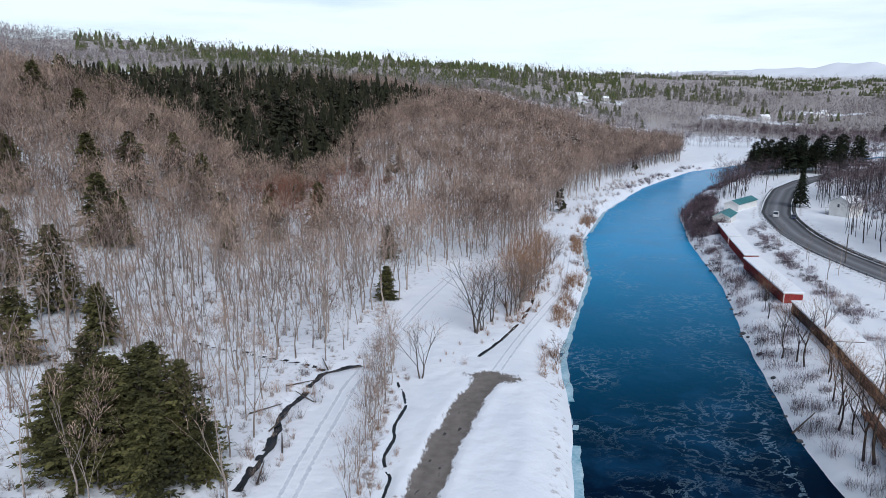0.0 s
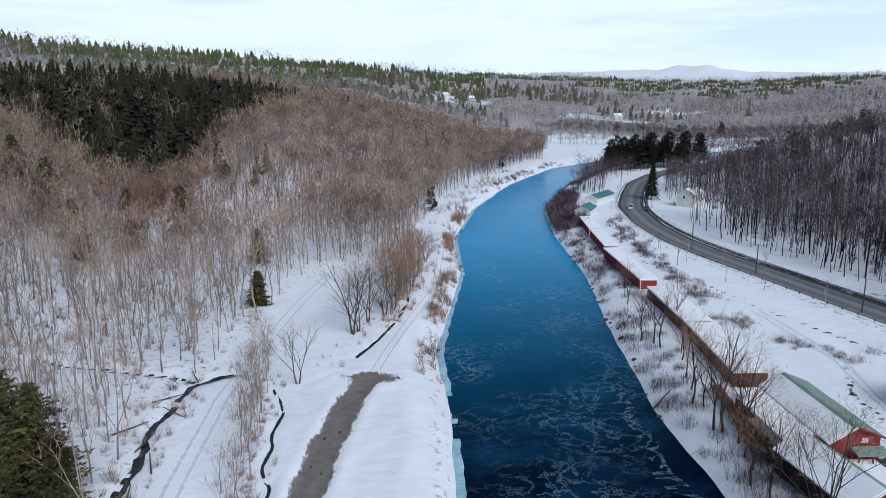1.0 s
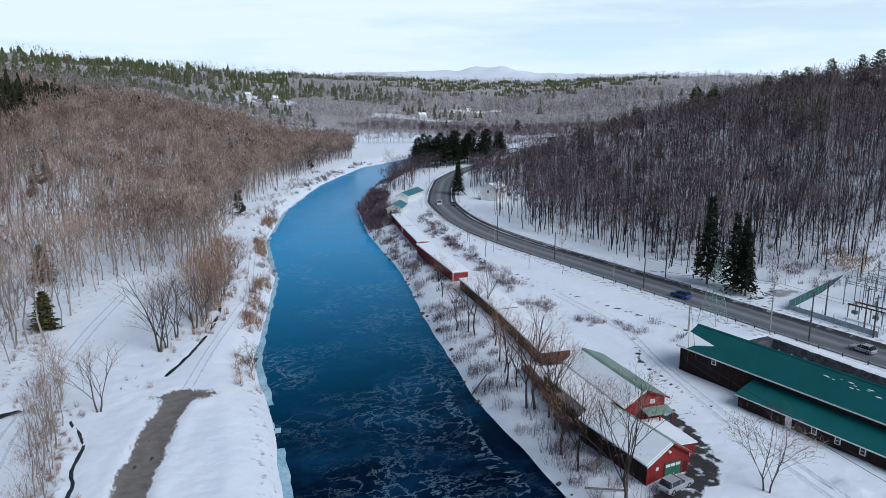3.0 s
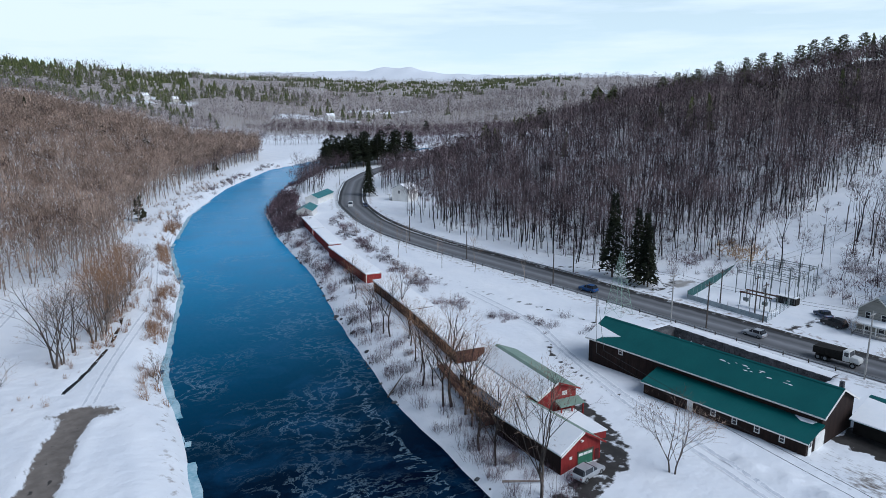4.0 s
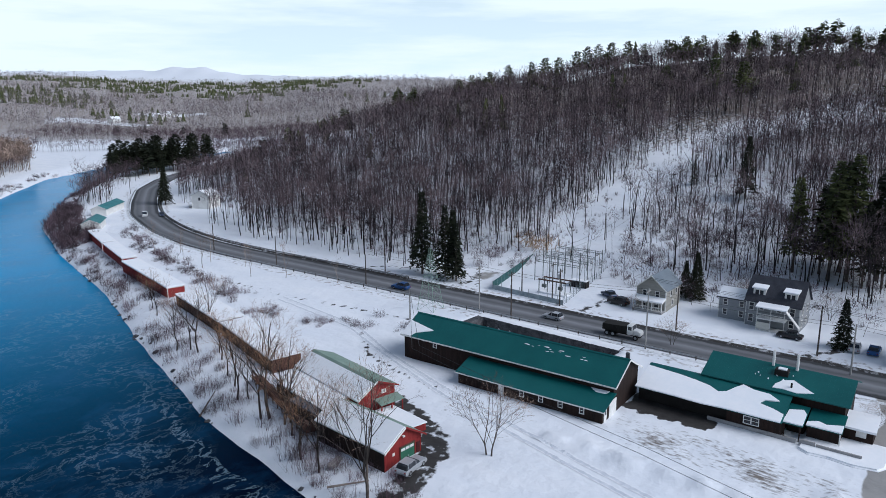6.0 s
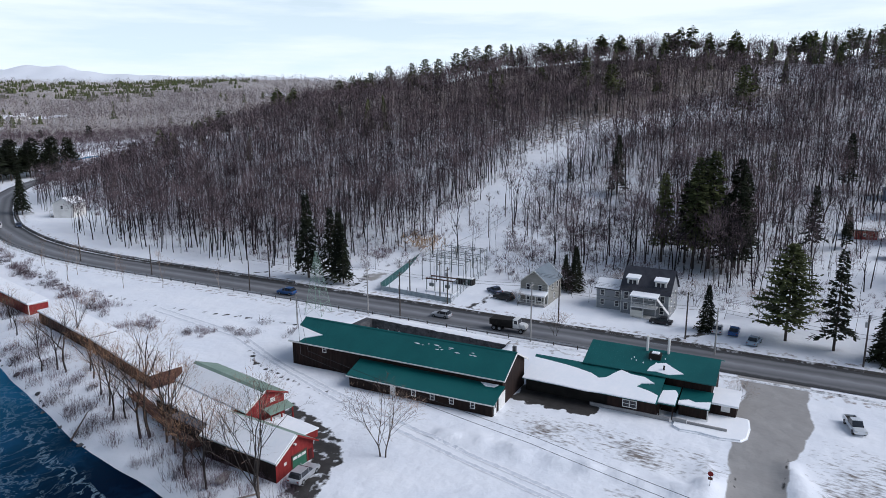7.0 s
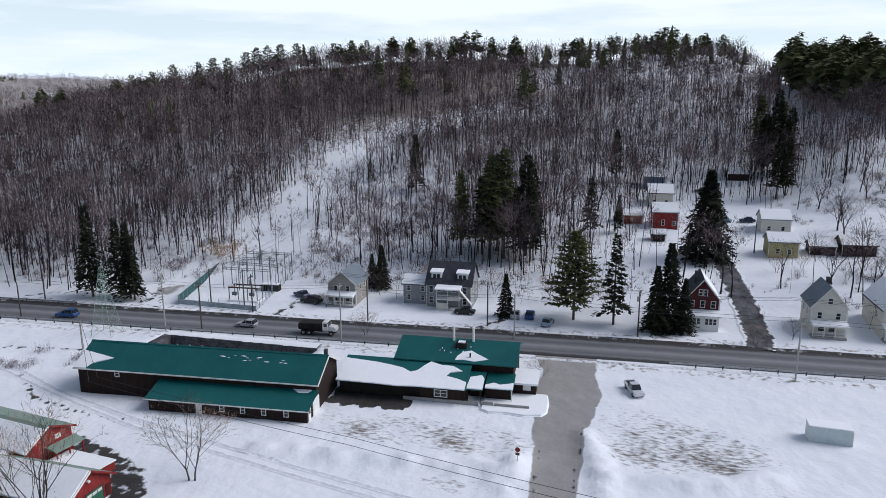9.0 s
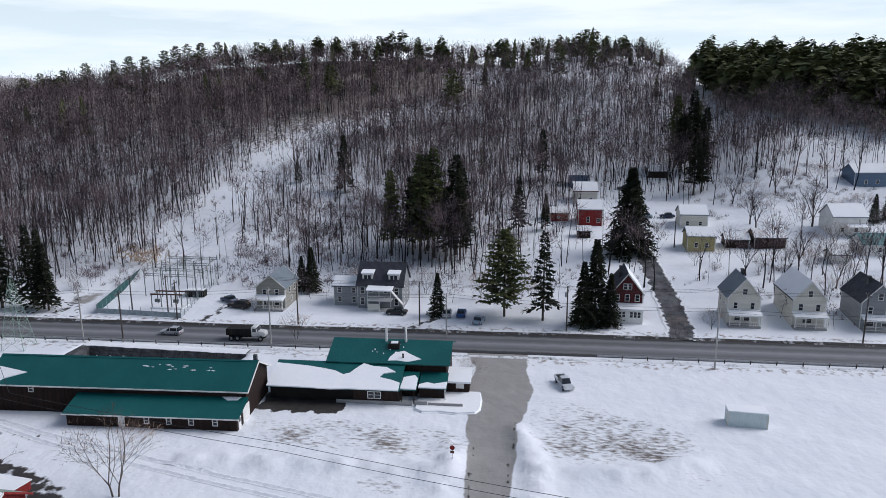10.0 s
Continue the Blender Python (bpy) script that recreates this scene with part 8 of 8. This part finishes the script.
def build_substation():
    z = 0.0
    fence = thing("substation_fence", "green mesh fence with steel posts round a substation", "fence")
    ring = ((128.8, 95.0), (128.2, 75.4), (141.5, 78.6), (158.5, 81.0), (159.5, 104.0))
    for i in range(len(ring)):
        a, b = Vector(ring[i]), Vector(ring[(i + 1) % len(ring)])
        u = (b - a)
        m = Matrix.Translation((a.x, a.y, min(zat(*a), zat(*b)))) @ Matrix.Rotation(math.atan2(u.y, u.x), 4, "Z")
        if i in (0, 4):
            p = part("fence_panel", boxes((0, u.length, -0.02, 0.02, 0.1, 2.0 if i else 1.25)), FENCE_GREEN if i else FENCE_GREY, fence, "green privacy mesh" if i else "pale grey slatted mesh")
        else:
            p = part("fence_mesh", rods(*[((0, 0, h), (u.length, 0, h), 0.015, 0.015, 3) for h in (0.2, 0.6, 1.0, 1.4, 1.8)], *[((k * 0.9, 0, 0.15), (k * 0.9, 0, 1.85), 0.012, 0.012, 3) for k in range(int(u.length / 0.9))]), FENCE_GREEN, fence, "see-through wire mesh")
        p.matrix_local = m
        for k in range(int(u.length / 2.6) + 1):
            q = part("fence_post", boxes((k * 2.6 - 0.04, k * 2.6 + 0.04, -0.05, 0.05, -0.1, 2.1)), STEEL, fence)
            q.matrix_local = m
    rack = thing("switch_rack", "steel switch rack with a rusty top beam over snow", "switchgear", pose(134.2, 82.0, 0, 0, 0, 3))
    for y in (-3.4, -1.1, 1.2, 3.4):
        for x in (0.0, 2.6):
            part("post", boxes((x - 0.08, x + 0.08, y - 0.08, y + 0.08, -0.2, 3.1)), DARK_STEEL, rack)
    for x in (0.0, 2.6):
        part("top_beam", boxes((x - 0.12, x + 0.12, -3.6, 3.6, 3.1, 3.36)), OLD_WOOD, rack, "rusty steel beam")
    for y in (-2.5, -1.9, 1.7, 2.3):
        part("switch_box", boxes((-0.35, 0.15, y - 0.22, y + 0.22, 1.5, 2.2)), DARK_STEEL, rack, "dark switch box")
        part("insulator", rods(((0, y, 3.36), (0, y, 3.95), 0.08, 0.05, 6)), CREAM, rack)
    part("cross_beam", boxes((0.0, 2.6, -3.45, -3.3, 2.85, 3.05), (0.0, 2.6, 3.3, 3.45, 2.85, 3.05)), DARK_STEEL, rack)
    part("base_slab", boxes((-0.4, 3.0, -3.7, 3.7, -0.2, 0.35)), ROOF_SNOW, rack, "snow-covered concrete base")
    yard = thing("substation", "steel substation gantry with cross beams and insulators", "substation")
    for ix in range(4):
        for iy in range(4):
            x, y = 142.5 + ix * 4.4, 79.5 + iy * 4.2 + 0.4 * ix
            h = 6.2 if (ix + iy) % 2 else 7.4
            zz = zat(x, y) - 0.1
            part("column", rods(((x, y, zz), (x, y, zz + h), 0.11, 0.09, 5)), DARK_STEEL, yard)
            if iy < 3:
                part("beam", rods(((x, y, zz + 5.6), (x, y + 4.2, zz + 5.6), 0.06, 0.06, 4), ((x, y, zz + 5.1), (x, y + 4.2, zz + 5.1), 0.06, 0.06, 4), *[((x, y + 0.6 * k, zz + 5.1), (x, y + 0.6 * k + 0.6, zz + 5.6), 0.035, 0.035, 3) for k in range(7)]), DARK_STEEL, yard)
            if ix < 3:
                part("beam", rods(((x, y, zz + 5.9), (x + 4.4, y + 0.4, zz + 6.0), 0.06, 0.06, 4)), DARK_STEEL, yard)
            if iy % 2 == 0:
                part("insulator", rods(((x + 0.8, y + 1.2, zz + 3.9), (x + 0.8, y + 1.2, zz + 5.1), 0.07, 0.05, 6)), CREAM, yard)
                part("stand", rods(((x + 0.8, y + 1.2, zz), (x + 0.8, y + 1.2, zz + 3.9), 0.06, 0.06, 4)), DARK_STEEL, yard)
    tr = thing("transformer", "dark grey substation transformer with cooling fins", "transformer", pose(143.4, 80.5, zat(143.4, 80.5), 0, 0, 4))
    part("tank", boxes((0, 1.8, -2.2, 2.2, 0, 1.5)), DARK, tr)
    for k in range(9):
        part("fin", boxes((-0.25, -0.02, -2.0 + k * 0.48, -1.85 + k * 0.48, 0.2, 1.4)), STONE, tr)
    part("snow_cap", boxes((0.05, 1.75, -2.1, 2.1, 1.5, 1.65)), ROOF_SNOW, tr)


build_substation()


def build_retaining_wall():
    """Rough blocks along the cut behind the barn."""
    ob = thing("retaining_wall", "dark stone retaining wall with snow along its top", "wall")
    rng = random.Random(5)
    a, b = Vector((111.4, 84.5)), Vector((111.4, 53.6))
    n = 30
    for row in range(3):
        for k in range(n):
            f0, f1 = (k + (row % 2) * 0.5) / n, (k + 1 + (row % 2) * 0.5) / n
            if f1 > 1:
                continue
            y0, y1 = a.y + (b.y - a.y) * f0, a.y + (b.y - a.y) * f1
            d = rng.uniform(0.0, 0.12)
            part("block", boxes((110.6 - d, 111.5, y1 + 0.03, y0 - 0.03, -2.1 + row * 0.72, -1.41 + row * 0.72)), STONE, ob)
    part("core", boxes((110.75, 113.0, 53.2, 85.4, -2.1, 0.03)), STONE, ob)
    part("end_wall", prism(((97.5, -2.1), (111.5, -2.1), (111.5, 0.05), (106.0, 0.05), (97.5, -1.7)), "y", 83.9, 85.4), STONE, ob)
    rows, faces = [], []
    for k in range(65):
        y = 85.2 - k * 0.5
        w = 0.22 * float(wave(np.float64(y), np.float64(3.0), 1.4, 2.0))
        for dx, h in ((110.62 + w, 0.04), (110.95 + w, 0.2 + 0.12 * w), (112.4, 0.22 - 0.2 * w), (113.6, 0.0)):
            rows.append((dx, y, h))
    for k in range(64):
        faces += [(k * 4 + i, k * 4 + 4 + i, k * 4 + 5 + i, k * 4 + 1 + i) for i in range(3)]
    cap = new("snow_cap", np_mesh("snow_cap", rows, faces, [ROOF_SNOW], smooth=True))
    cap.parent = ob


build_retaining_wall()


CONTAINER = paint("pale_container_paint", (0.52, 0.58, 0.58), 0.6, 0.0)


def shipping_box():
    ob = thing("storage_container", "small white storage container standing in snow", "container", pose(94.3, -27.8, zat(94.3, -27.8), 0, 0, -3))
    part("body", boxes((0, 2.3, -2.6, 2.6, -0.3, 2.2)), CONTAINER, ob)
    for k in range(13):
        part("rib", boxes((-0.05, 0.0, -2.5 + k * 0.41, -2.36 + k * 0.41, 0.15, 2.1)), CONTAINER, ob)
    part("roof_snow", boxes((-0.05, 2.35, -2.65, 2.65, 2.205, 2.33)), ROOF_SNOW, ob)
    for s in (-1, 1):
        part("corner_post", boxes((-0.06, 0.08, s * 2.6 - 0.08, s * 2.6 + 0.08, 0, 2.0)), CREAM, ob)


shipping_box()

sg = thing("road_sign", "small round red sign on a post at the yard drive", "sign", pose(77.4, 11.1, zat(77.4, 11.1), 0, 0, 0))
part("post", rods(((0, 0, -0.2), (0, 0, 1.3), 0.04, 0.04, 6)), STEEL, sg)
part("plate", rods(((-0.06, 0, 1.5), (-0.03, 0, 1.5), 0.32, 0.32, 8)), RED, sg, "red sign plate")
part("lower_plate", boxes((-0.06, -0.03, -0.25, 0.25, 0.75, 1.1)), OLD_WOOD, sg)

# heap of cut brush by the substation, woodpile by the red shed
heap_rng = random.Random(3)
hp = thing("brush_heap", "heap of pale cut branches at the wood's edge", "brush heap", pose(164, 105.5, zat(164, 105.5)))
for k in range(130):
    p = Vector((heap_rng.gauss(0, 2.0), heap_rng.gauss(0, 3.2), abs(heap_rng.gauss(1.2, 1.1))))
    q = p + Vector((heap_rng.uniform(-2, 2), heap_rng.uniform(-2.5, 2.5), heap_rng.uniform(0.2, 2.6)))
    part("branch", rods((p, q, 0.08, 0.035, 4)), DEBRIS, hp)
lp = thing("lumber_pile", "small pile of snowy boards below the shed", "lumber", pose(52.6, 63.5, zat(52.6, 63.5), 0, 0, 20))
for k in range(6):
    part("board", boxes((-1.3, 1.3, -0.5 + 0.17 * k, -0.38 + 0.17 * k, 0, 0.35 + 0.05 * (k % 2))), PALE_POLE, lp)
tl = thing("fallen_log", "fallen snow-dusted log on the bank", "log", pose(53.0, 93.5, zat(53.0, 93.5) + 0.1))
part("trunk", rods(((-3.2, -2.2, -0.2), (2.4, 2.6, 0.6), 0.17, 0.08, 6)), DARK_BARK, tl)
fl = thing("fallen_log", "fallen log leaning on the river bank", "log", pose(50.5, 58.5, zat(50.5, 58.5) + 0.15))
part("trunk", rods(((-2.0, 1.8, 0.0), (1.8, -1.6, 0.5), 0.15, 0.09, 6)), BARK, fl)


# wheel ruts, bare tracks and wet patches as thin lays on the snow
def lay(name, line, half, z, material, label, step=0.8):
    v, f, across = ribbon(line, half, z, step, (-1, -0.6, -0.2, 0.2, 0.6, 1), 0.15, True)
    me = np_mesh(name, v, f, [material], smooth=True)
    at = me.attributes.new("across", "FLOAT", "POINT")
    at.data.foreach_set("value", np.asarray(across, np.float32))
    tagged(new(name, me), label, "track", kind="structure")


WET_STREET = worn("wet_slushy_asphalt", (0.022, 0.022, 0.026), (0.15, 0.15, 0.16), 0.5, 2.6)
lay("side_street", ((129.3, -25.0),) + SIDE_STREET[1:5], 2.9, 0.1, WET_STREET, "narrow wet side street climbing between the houses")
log = thing("fallen_log", "fallen snow-dusted log beside the creek", "log", pose(-26, 95, zat(-26, 95) + 0.15, 0, 0, 30), "logs by the creek")
part("trunk", rods(((-2.6, 0, 0), (2.4, 0.3, 0.25), 0.13, 0.06, 6)), DARK_BARK, log)
log_rng = random.Random(9)
for k in range(8):
    cx, cy = CREEK[1 + k % 7]
    lx, ly = cx + log_rng.uniform(-2.2, 2.2), cy + log_rng.uniform(-3, 3)
    copy_thing(log, pose(lx, ly, zat(lx, ly) + 0.3, 0, 0, log_rng.uniform(0, 180)))
RUT = worn("packed_snow", (0.50, 0.53, 0.58), (0.70, 0.72, 0.76), 0.9, 1.2)
for off in (-1.0, 1.0):
    lay("lane_rut", [(x + off * 0.9, y - off * 0.15) for x, y in SNOW_LANE], 0.45, 0.035, RUT, "packed wheel rut on the snowy lane")
for off in (-0.9, 0.9):
    lay("yard_rut", ((92 + off, 128), (89 + off, 100), (82.5 + off * 0.6, 84), (77 + off, 66), (71 + off, 40), (66 + off, 14), (63 + off, -6)), 0.45, 0.035, RUT, "packed wheel rut across the snowy yard")
    lay("path_rut", [(x + off * 0.8, y) for x, y in RIVER_PATH[:6]], 0.35, 0.035, RUT, "packed rut on the riverside path")


# ---- vehicles ----
def wheel(parent, x, y, r, w=0.22):
    t = part("wheel", rods(((x, y - w / 2, r), (x, y + w / 2, r), r, r, 14)), TYRE, parent)
    part("rim", rods(((x, y - w / 2 - 0.01, r), (x, y + w / 2 + 0.01, r), r * 0.58, r * 0.58, 10)), STEEL, t, "steel rim")


def car(name, label, x, y, turn, colour, long=4.5, wide=1.8, tall=1.5, style="saloon", group="parked cars"):
    """A car that looks along its +x."""
    ob = thing(name, label, "car", pose(x, y, max(zat(x, y), 0) + (0.1 if abs(x - 118) < 6 else 0.02), 0, 0, turn), group)
    h, hw = long / 2, wide / 2
    belt, low = tall * 0.6, 0.28
    tail = -h + (0.25 if style == "wagon" else 0.75)
    bm = prism(((-h, low + 0.15), (-h + 0.1, low), (h - 0.1, low), (h, low + 0.2), (h - 0.06, belt - 0.16), (h * 0.42, belt), (-h + 0.15, belt), (-h, belt - 0.2)), "y", -hw, hw)
    bmesh.ops.bevel(bm, geom=bm.edges[:], offset=0.07, segments=2, affect="EDGES", profile=0.6)
    paintwork = paint("paint_" + colour[0], colour[1])
    part("body", bm, paintwork, ob)
    cab = ((tail, belt - 0.02), (h * 0.42, belt - 0.02), (h * 0.1, tall - 0.05), (h * 0.0, tall), (tail + 0.35, tall), (tail + 0.2, tall - 0.06))
    bm = prism(cab, "y", -hw + 0.1, hw - 0.1)
    for v in bm.verts:
        if v.co.z > belt + 0.1:
            v.co.y *= 0.86
    bmesh.ops.bevel(bm, geom=[e for e in bm.edges if min(v.co.z for v in e.verts) > belt], offset=0.06, segments=2, affect="EDGES")
    g = part("cabin", bm, GLASS, ob, "dark tinted glass cabin")
    part("roof", prism(((tail + 0.38, tall - 0.03), (-0.02, tall - 0.03), (-0.06, tall + 0.03), (tail + 0.44, tall + 0.03)), "y", -hw * 0.78, hw * 0.78), paintwork, ob)
    for px in (tail + 0.45, -h * 0.02, h * 0.26):
        for s in (-1, 1):
            part("pillar", rods(((px + (0.22 if px > 0.1 else 0), s * (hw - 0.1), belt - 0.02), (px - (0.12 if px > 0.1 else 0), s * (hw * 0.80), tall - 0.02), 0.045, 0.045, 5)), paintwork, g)
    for s in (-1, 1):
        for wx in (-h * 0.6, h * 0.62):
            wheel(ob, wx, s * (hw - 0.1), 0.33)
        part("headlight", boxes((h - 0.14, h - 0.01, s * hw * 0.7 - 0.16, s * hw * 0.7 + 0.16, belt - 0.36, belt - 0.2)), CREAM, ob)
        part("tail_light", boxes((-h - 0.0, -h + 0.1, s * hw * 0.75 - 0.12, s * hw * 0.75 + 0.12, belt - 0.36, belt - 0.15)), RED, ob)
    return ob


SILVER, BLUE, BLACK, NAVY, PALE_BLUE, WHITE_C = ("silver", (0.42, 0.43, 0.45)), ("blue", (0.03, 0.09, 0.24)), ("black", (0.012, 0.012, 0.015)), ("navy", (0.02, 0.035, 0.08)), ("pale_blue", (0.26, 0.34, 0.42)), ("white", (0.7, 0.7, 0.7))
car("estate_car", "silver estate car parked on wet asphalt by the red shed", 56.6, 53.9, 8, SILVER, 4.6, 1.8, 1.5, "wagon")
car("car", "black car parked before the grey apartment house", 137.6, 31.6, 92, BLACK, 4.5)
car("suv", "black off-road car parked on snow beside the taupe house", 137.0, 66.6, 80, BLACK, 4.9, 1.9, 1.8, "wagon")
car("car", "dark blue car parked behind the black one", 141.2, 71.0, 60, NAVY, 4.5)
car("car", "silver car parked nose-in on the snowy lot", 138.2, 20.9, 5, SILVER)
car("car", "blue car parked nose-in on the snowy lot", 138.6, 17.9, 2, BLUE)
car("car", "pale blue car parked near the road", 134.6, 13.8, -8, PALE_BLUE)
car("suv", "dark blue off-road car on the road", 115.0, 112.0, 95, BLUE, 4.6, 1.85, 1.7, "wagon", "cars on the road")
car("car", "silver hatchback on the road", 118.6, 72.0, 92, SILVER, 4.3, 1.8, 1.5, "wagon", "cars on the road")
car("van", "white van far along the curving road", 126.5, 260.5, 62, WHITE_C, 5.2, 2.0, 2.1, "wagon", "cars on the road")
car("car", "dark car far along the curving road", 131.0, 256.0, 245, NAVY, 4.5, 1.8, 1.5, "saloon", "cars on the road")
car("car", "grey car parked by the hillside lane", 217, -28.5, 85, PALE_BLUE, group="cars in the hamlet")
car("car", "dark car parked by the hillside lane", 217, -35, 88, NAVY, group="cars in the hamlet")
car("car", "black car parked high on the lane", 250, -25, 85, BLACK, group="cars in the hamlet")


def pickup_truck():
    ob = thing("pickup_truck", "white pickup truck with dark open bed on the snowy lot", "pickup truck", pose(104.9, -2.9, 0.02, 0, 0, 199) @ Matrix.Scale(0.88, 4), "parked cars")
    p = paint("paint_pickup", (0.62, 0.64, 0.66))
    bm = boxes((-2.8, 2.8, -0.95, 0.95, 0.45, 1.0))
    bmesh.ops.bevel(bm, geom=bm.edges[:], offset=0.08, segments=2, affect="EDGES")
    part("body", bm, p, ob)
    bm = prism(((-0.7, 0.98), (1.35, 0.98), (0.75, 1.78), (-0.55, 1.78)), "y", -0.85, 0.85)
    for v in bm.verts:
        if v.co.z > 1.5:
            v.co.y *= 0.85
    part("cabin", bm, GLASS, ob, "dark glass cabin")
    part("roof", boxes((-0.55, 0.7, -0.7, 0.7, 1.76, 1.84)), p, ob)
    part("bed_side", boxes((-2.75, -0.75, -0.95, -0.82, 0.95, 1.25), (-2.75, -0.75, 0.82, 0.95, 0.95, 1.25), (-2.78, -2.65, -0.9, 0.9, 0.9, 1.25)), p, ob)
    part("bed", boxes((-2.64, -0.76, -0.81, 0.81, 1.0, 1.02)), DARK, ob, "dark load bed")
    for s in (-1, 1):
        for x in (-1.75, 1.85):
            wheel(ob, x, s * 0.86, 0.4, 0.26)
        part("headlight", boxes((2.72, 2.82, s * 0.7 - 0.15, s * 0.7 + 0.15, 0.75, 0.92)), CREAM, ob)


def dump_truck():
    ob = thing("dump_truck", "dump truck with white cab and dark tipping body", "truck", pose(118.0, 56.0, 0.12, 0, 0, 274), "cars on the road")
    p = paint("paint_truck", (0.68, 0.68, 0.66))
    part("chassis", boxes((-3.6, 3.4, -0.45, 0.45, 0.6, 0.95)), DARK, ob)
    bm = prism(((1.0, 0.9), (2.15, 0.9), (2.15, 1.9), (1.95, 2.75), (1.0, 2.75)), "y", -1.05, 1.05)
    bmesh.ops.bevel(bm, geom=bm.edges[:], offset=0.08, segments=2, affect="EDGES")
    c = part("cab", bm, p, ob, "white cab")
    part("windscreen", slab([(2.17, -0.9, 1.85), (2.17, 0.9, 1.85), (2.0, 0.9, 2.6), (2.0, -0.9, 2.6)], 0.05), GLASS, c)
    part("side_glass", boxes((1.25, 1.95, -1.07, 1.07, 1.8, 2.5)), GLASS, c)
    bm = prism(((2.1, 0.8), (3.6, 0.8), (3.65, 1.4), (3.4, 1.75), (2.1, 1.9)), "y", -0.85, 0.85)
    bmesh.ops.bevel(bm, geom=bm.edges[:], offset=0.1, segments=2, affect="EDGES")
    part("hood", bm, p, ob, "white sloping bonnet")
    part("tipping_body", prism(((-3.8, 1.15), (0.85, 1.15), (0.85, 2.5), (-3.8, 2.3)), "y", -1.2, 1.2), DARK, ob, "dark steel tipping body")
    for k in range(6):
        part("body_rib", boxes((-3.6 + k * 0.85, -3.5 + k * 0.85, -1.27, 1.27, 1.15, 2.35)), DARK, ob)
    for s in (-1, 1):
        for x in (-2.9, -1.7, 2.75):
            wheel(ob, x, s * 0.98, 0.5, 0.32)


pickup_truck()
dump_truck()
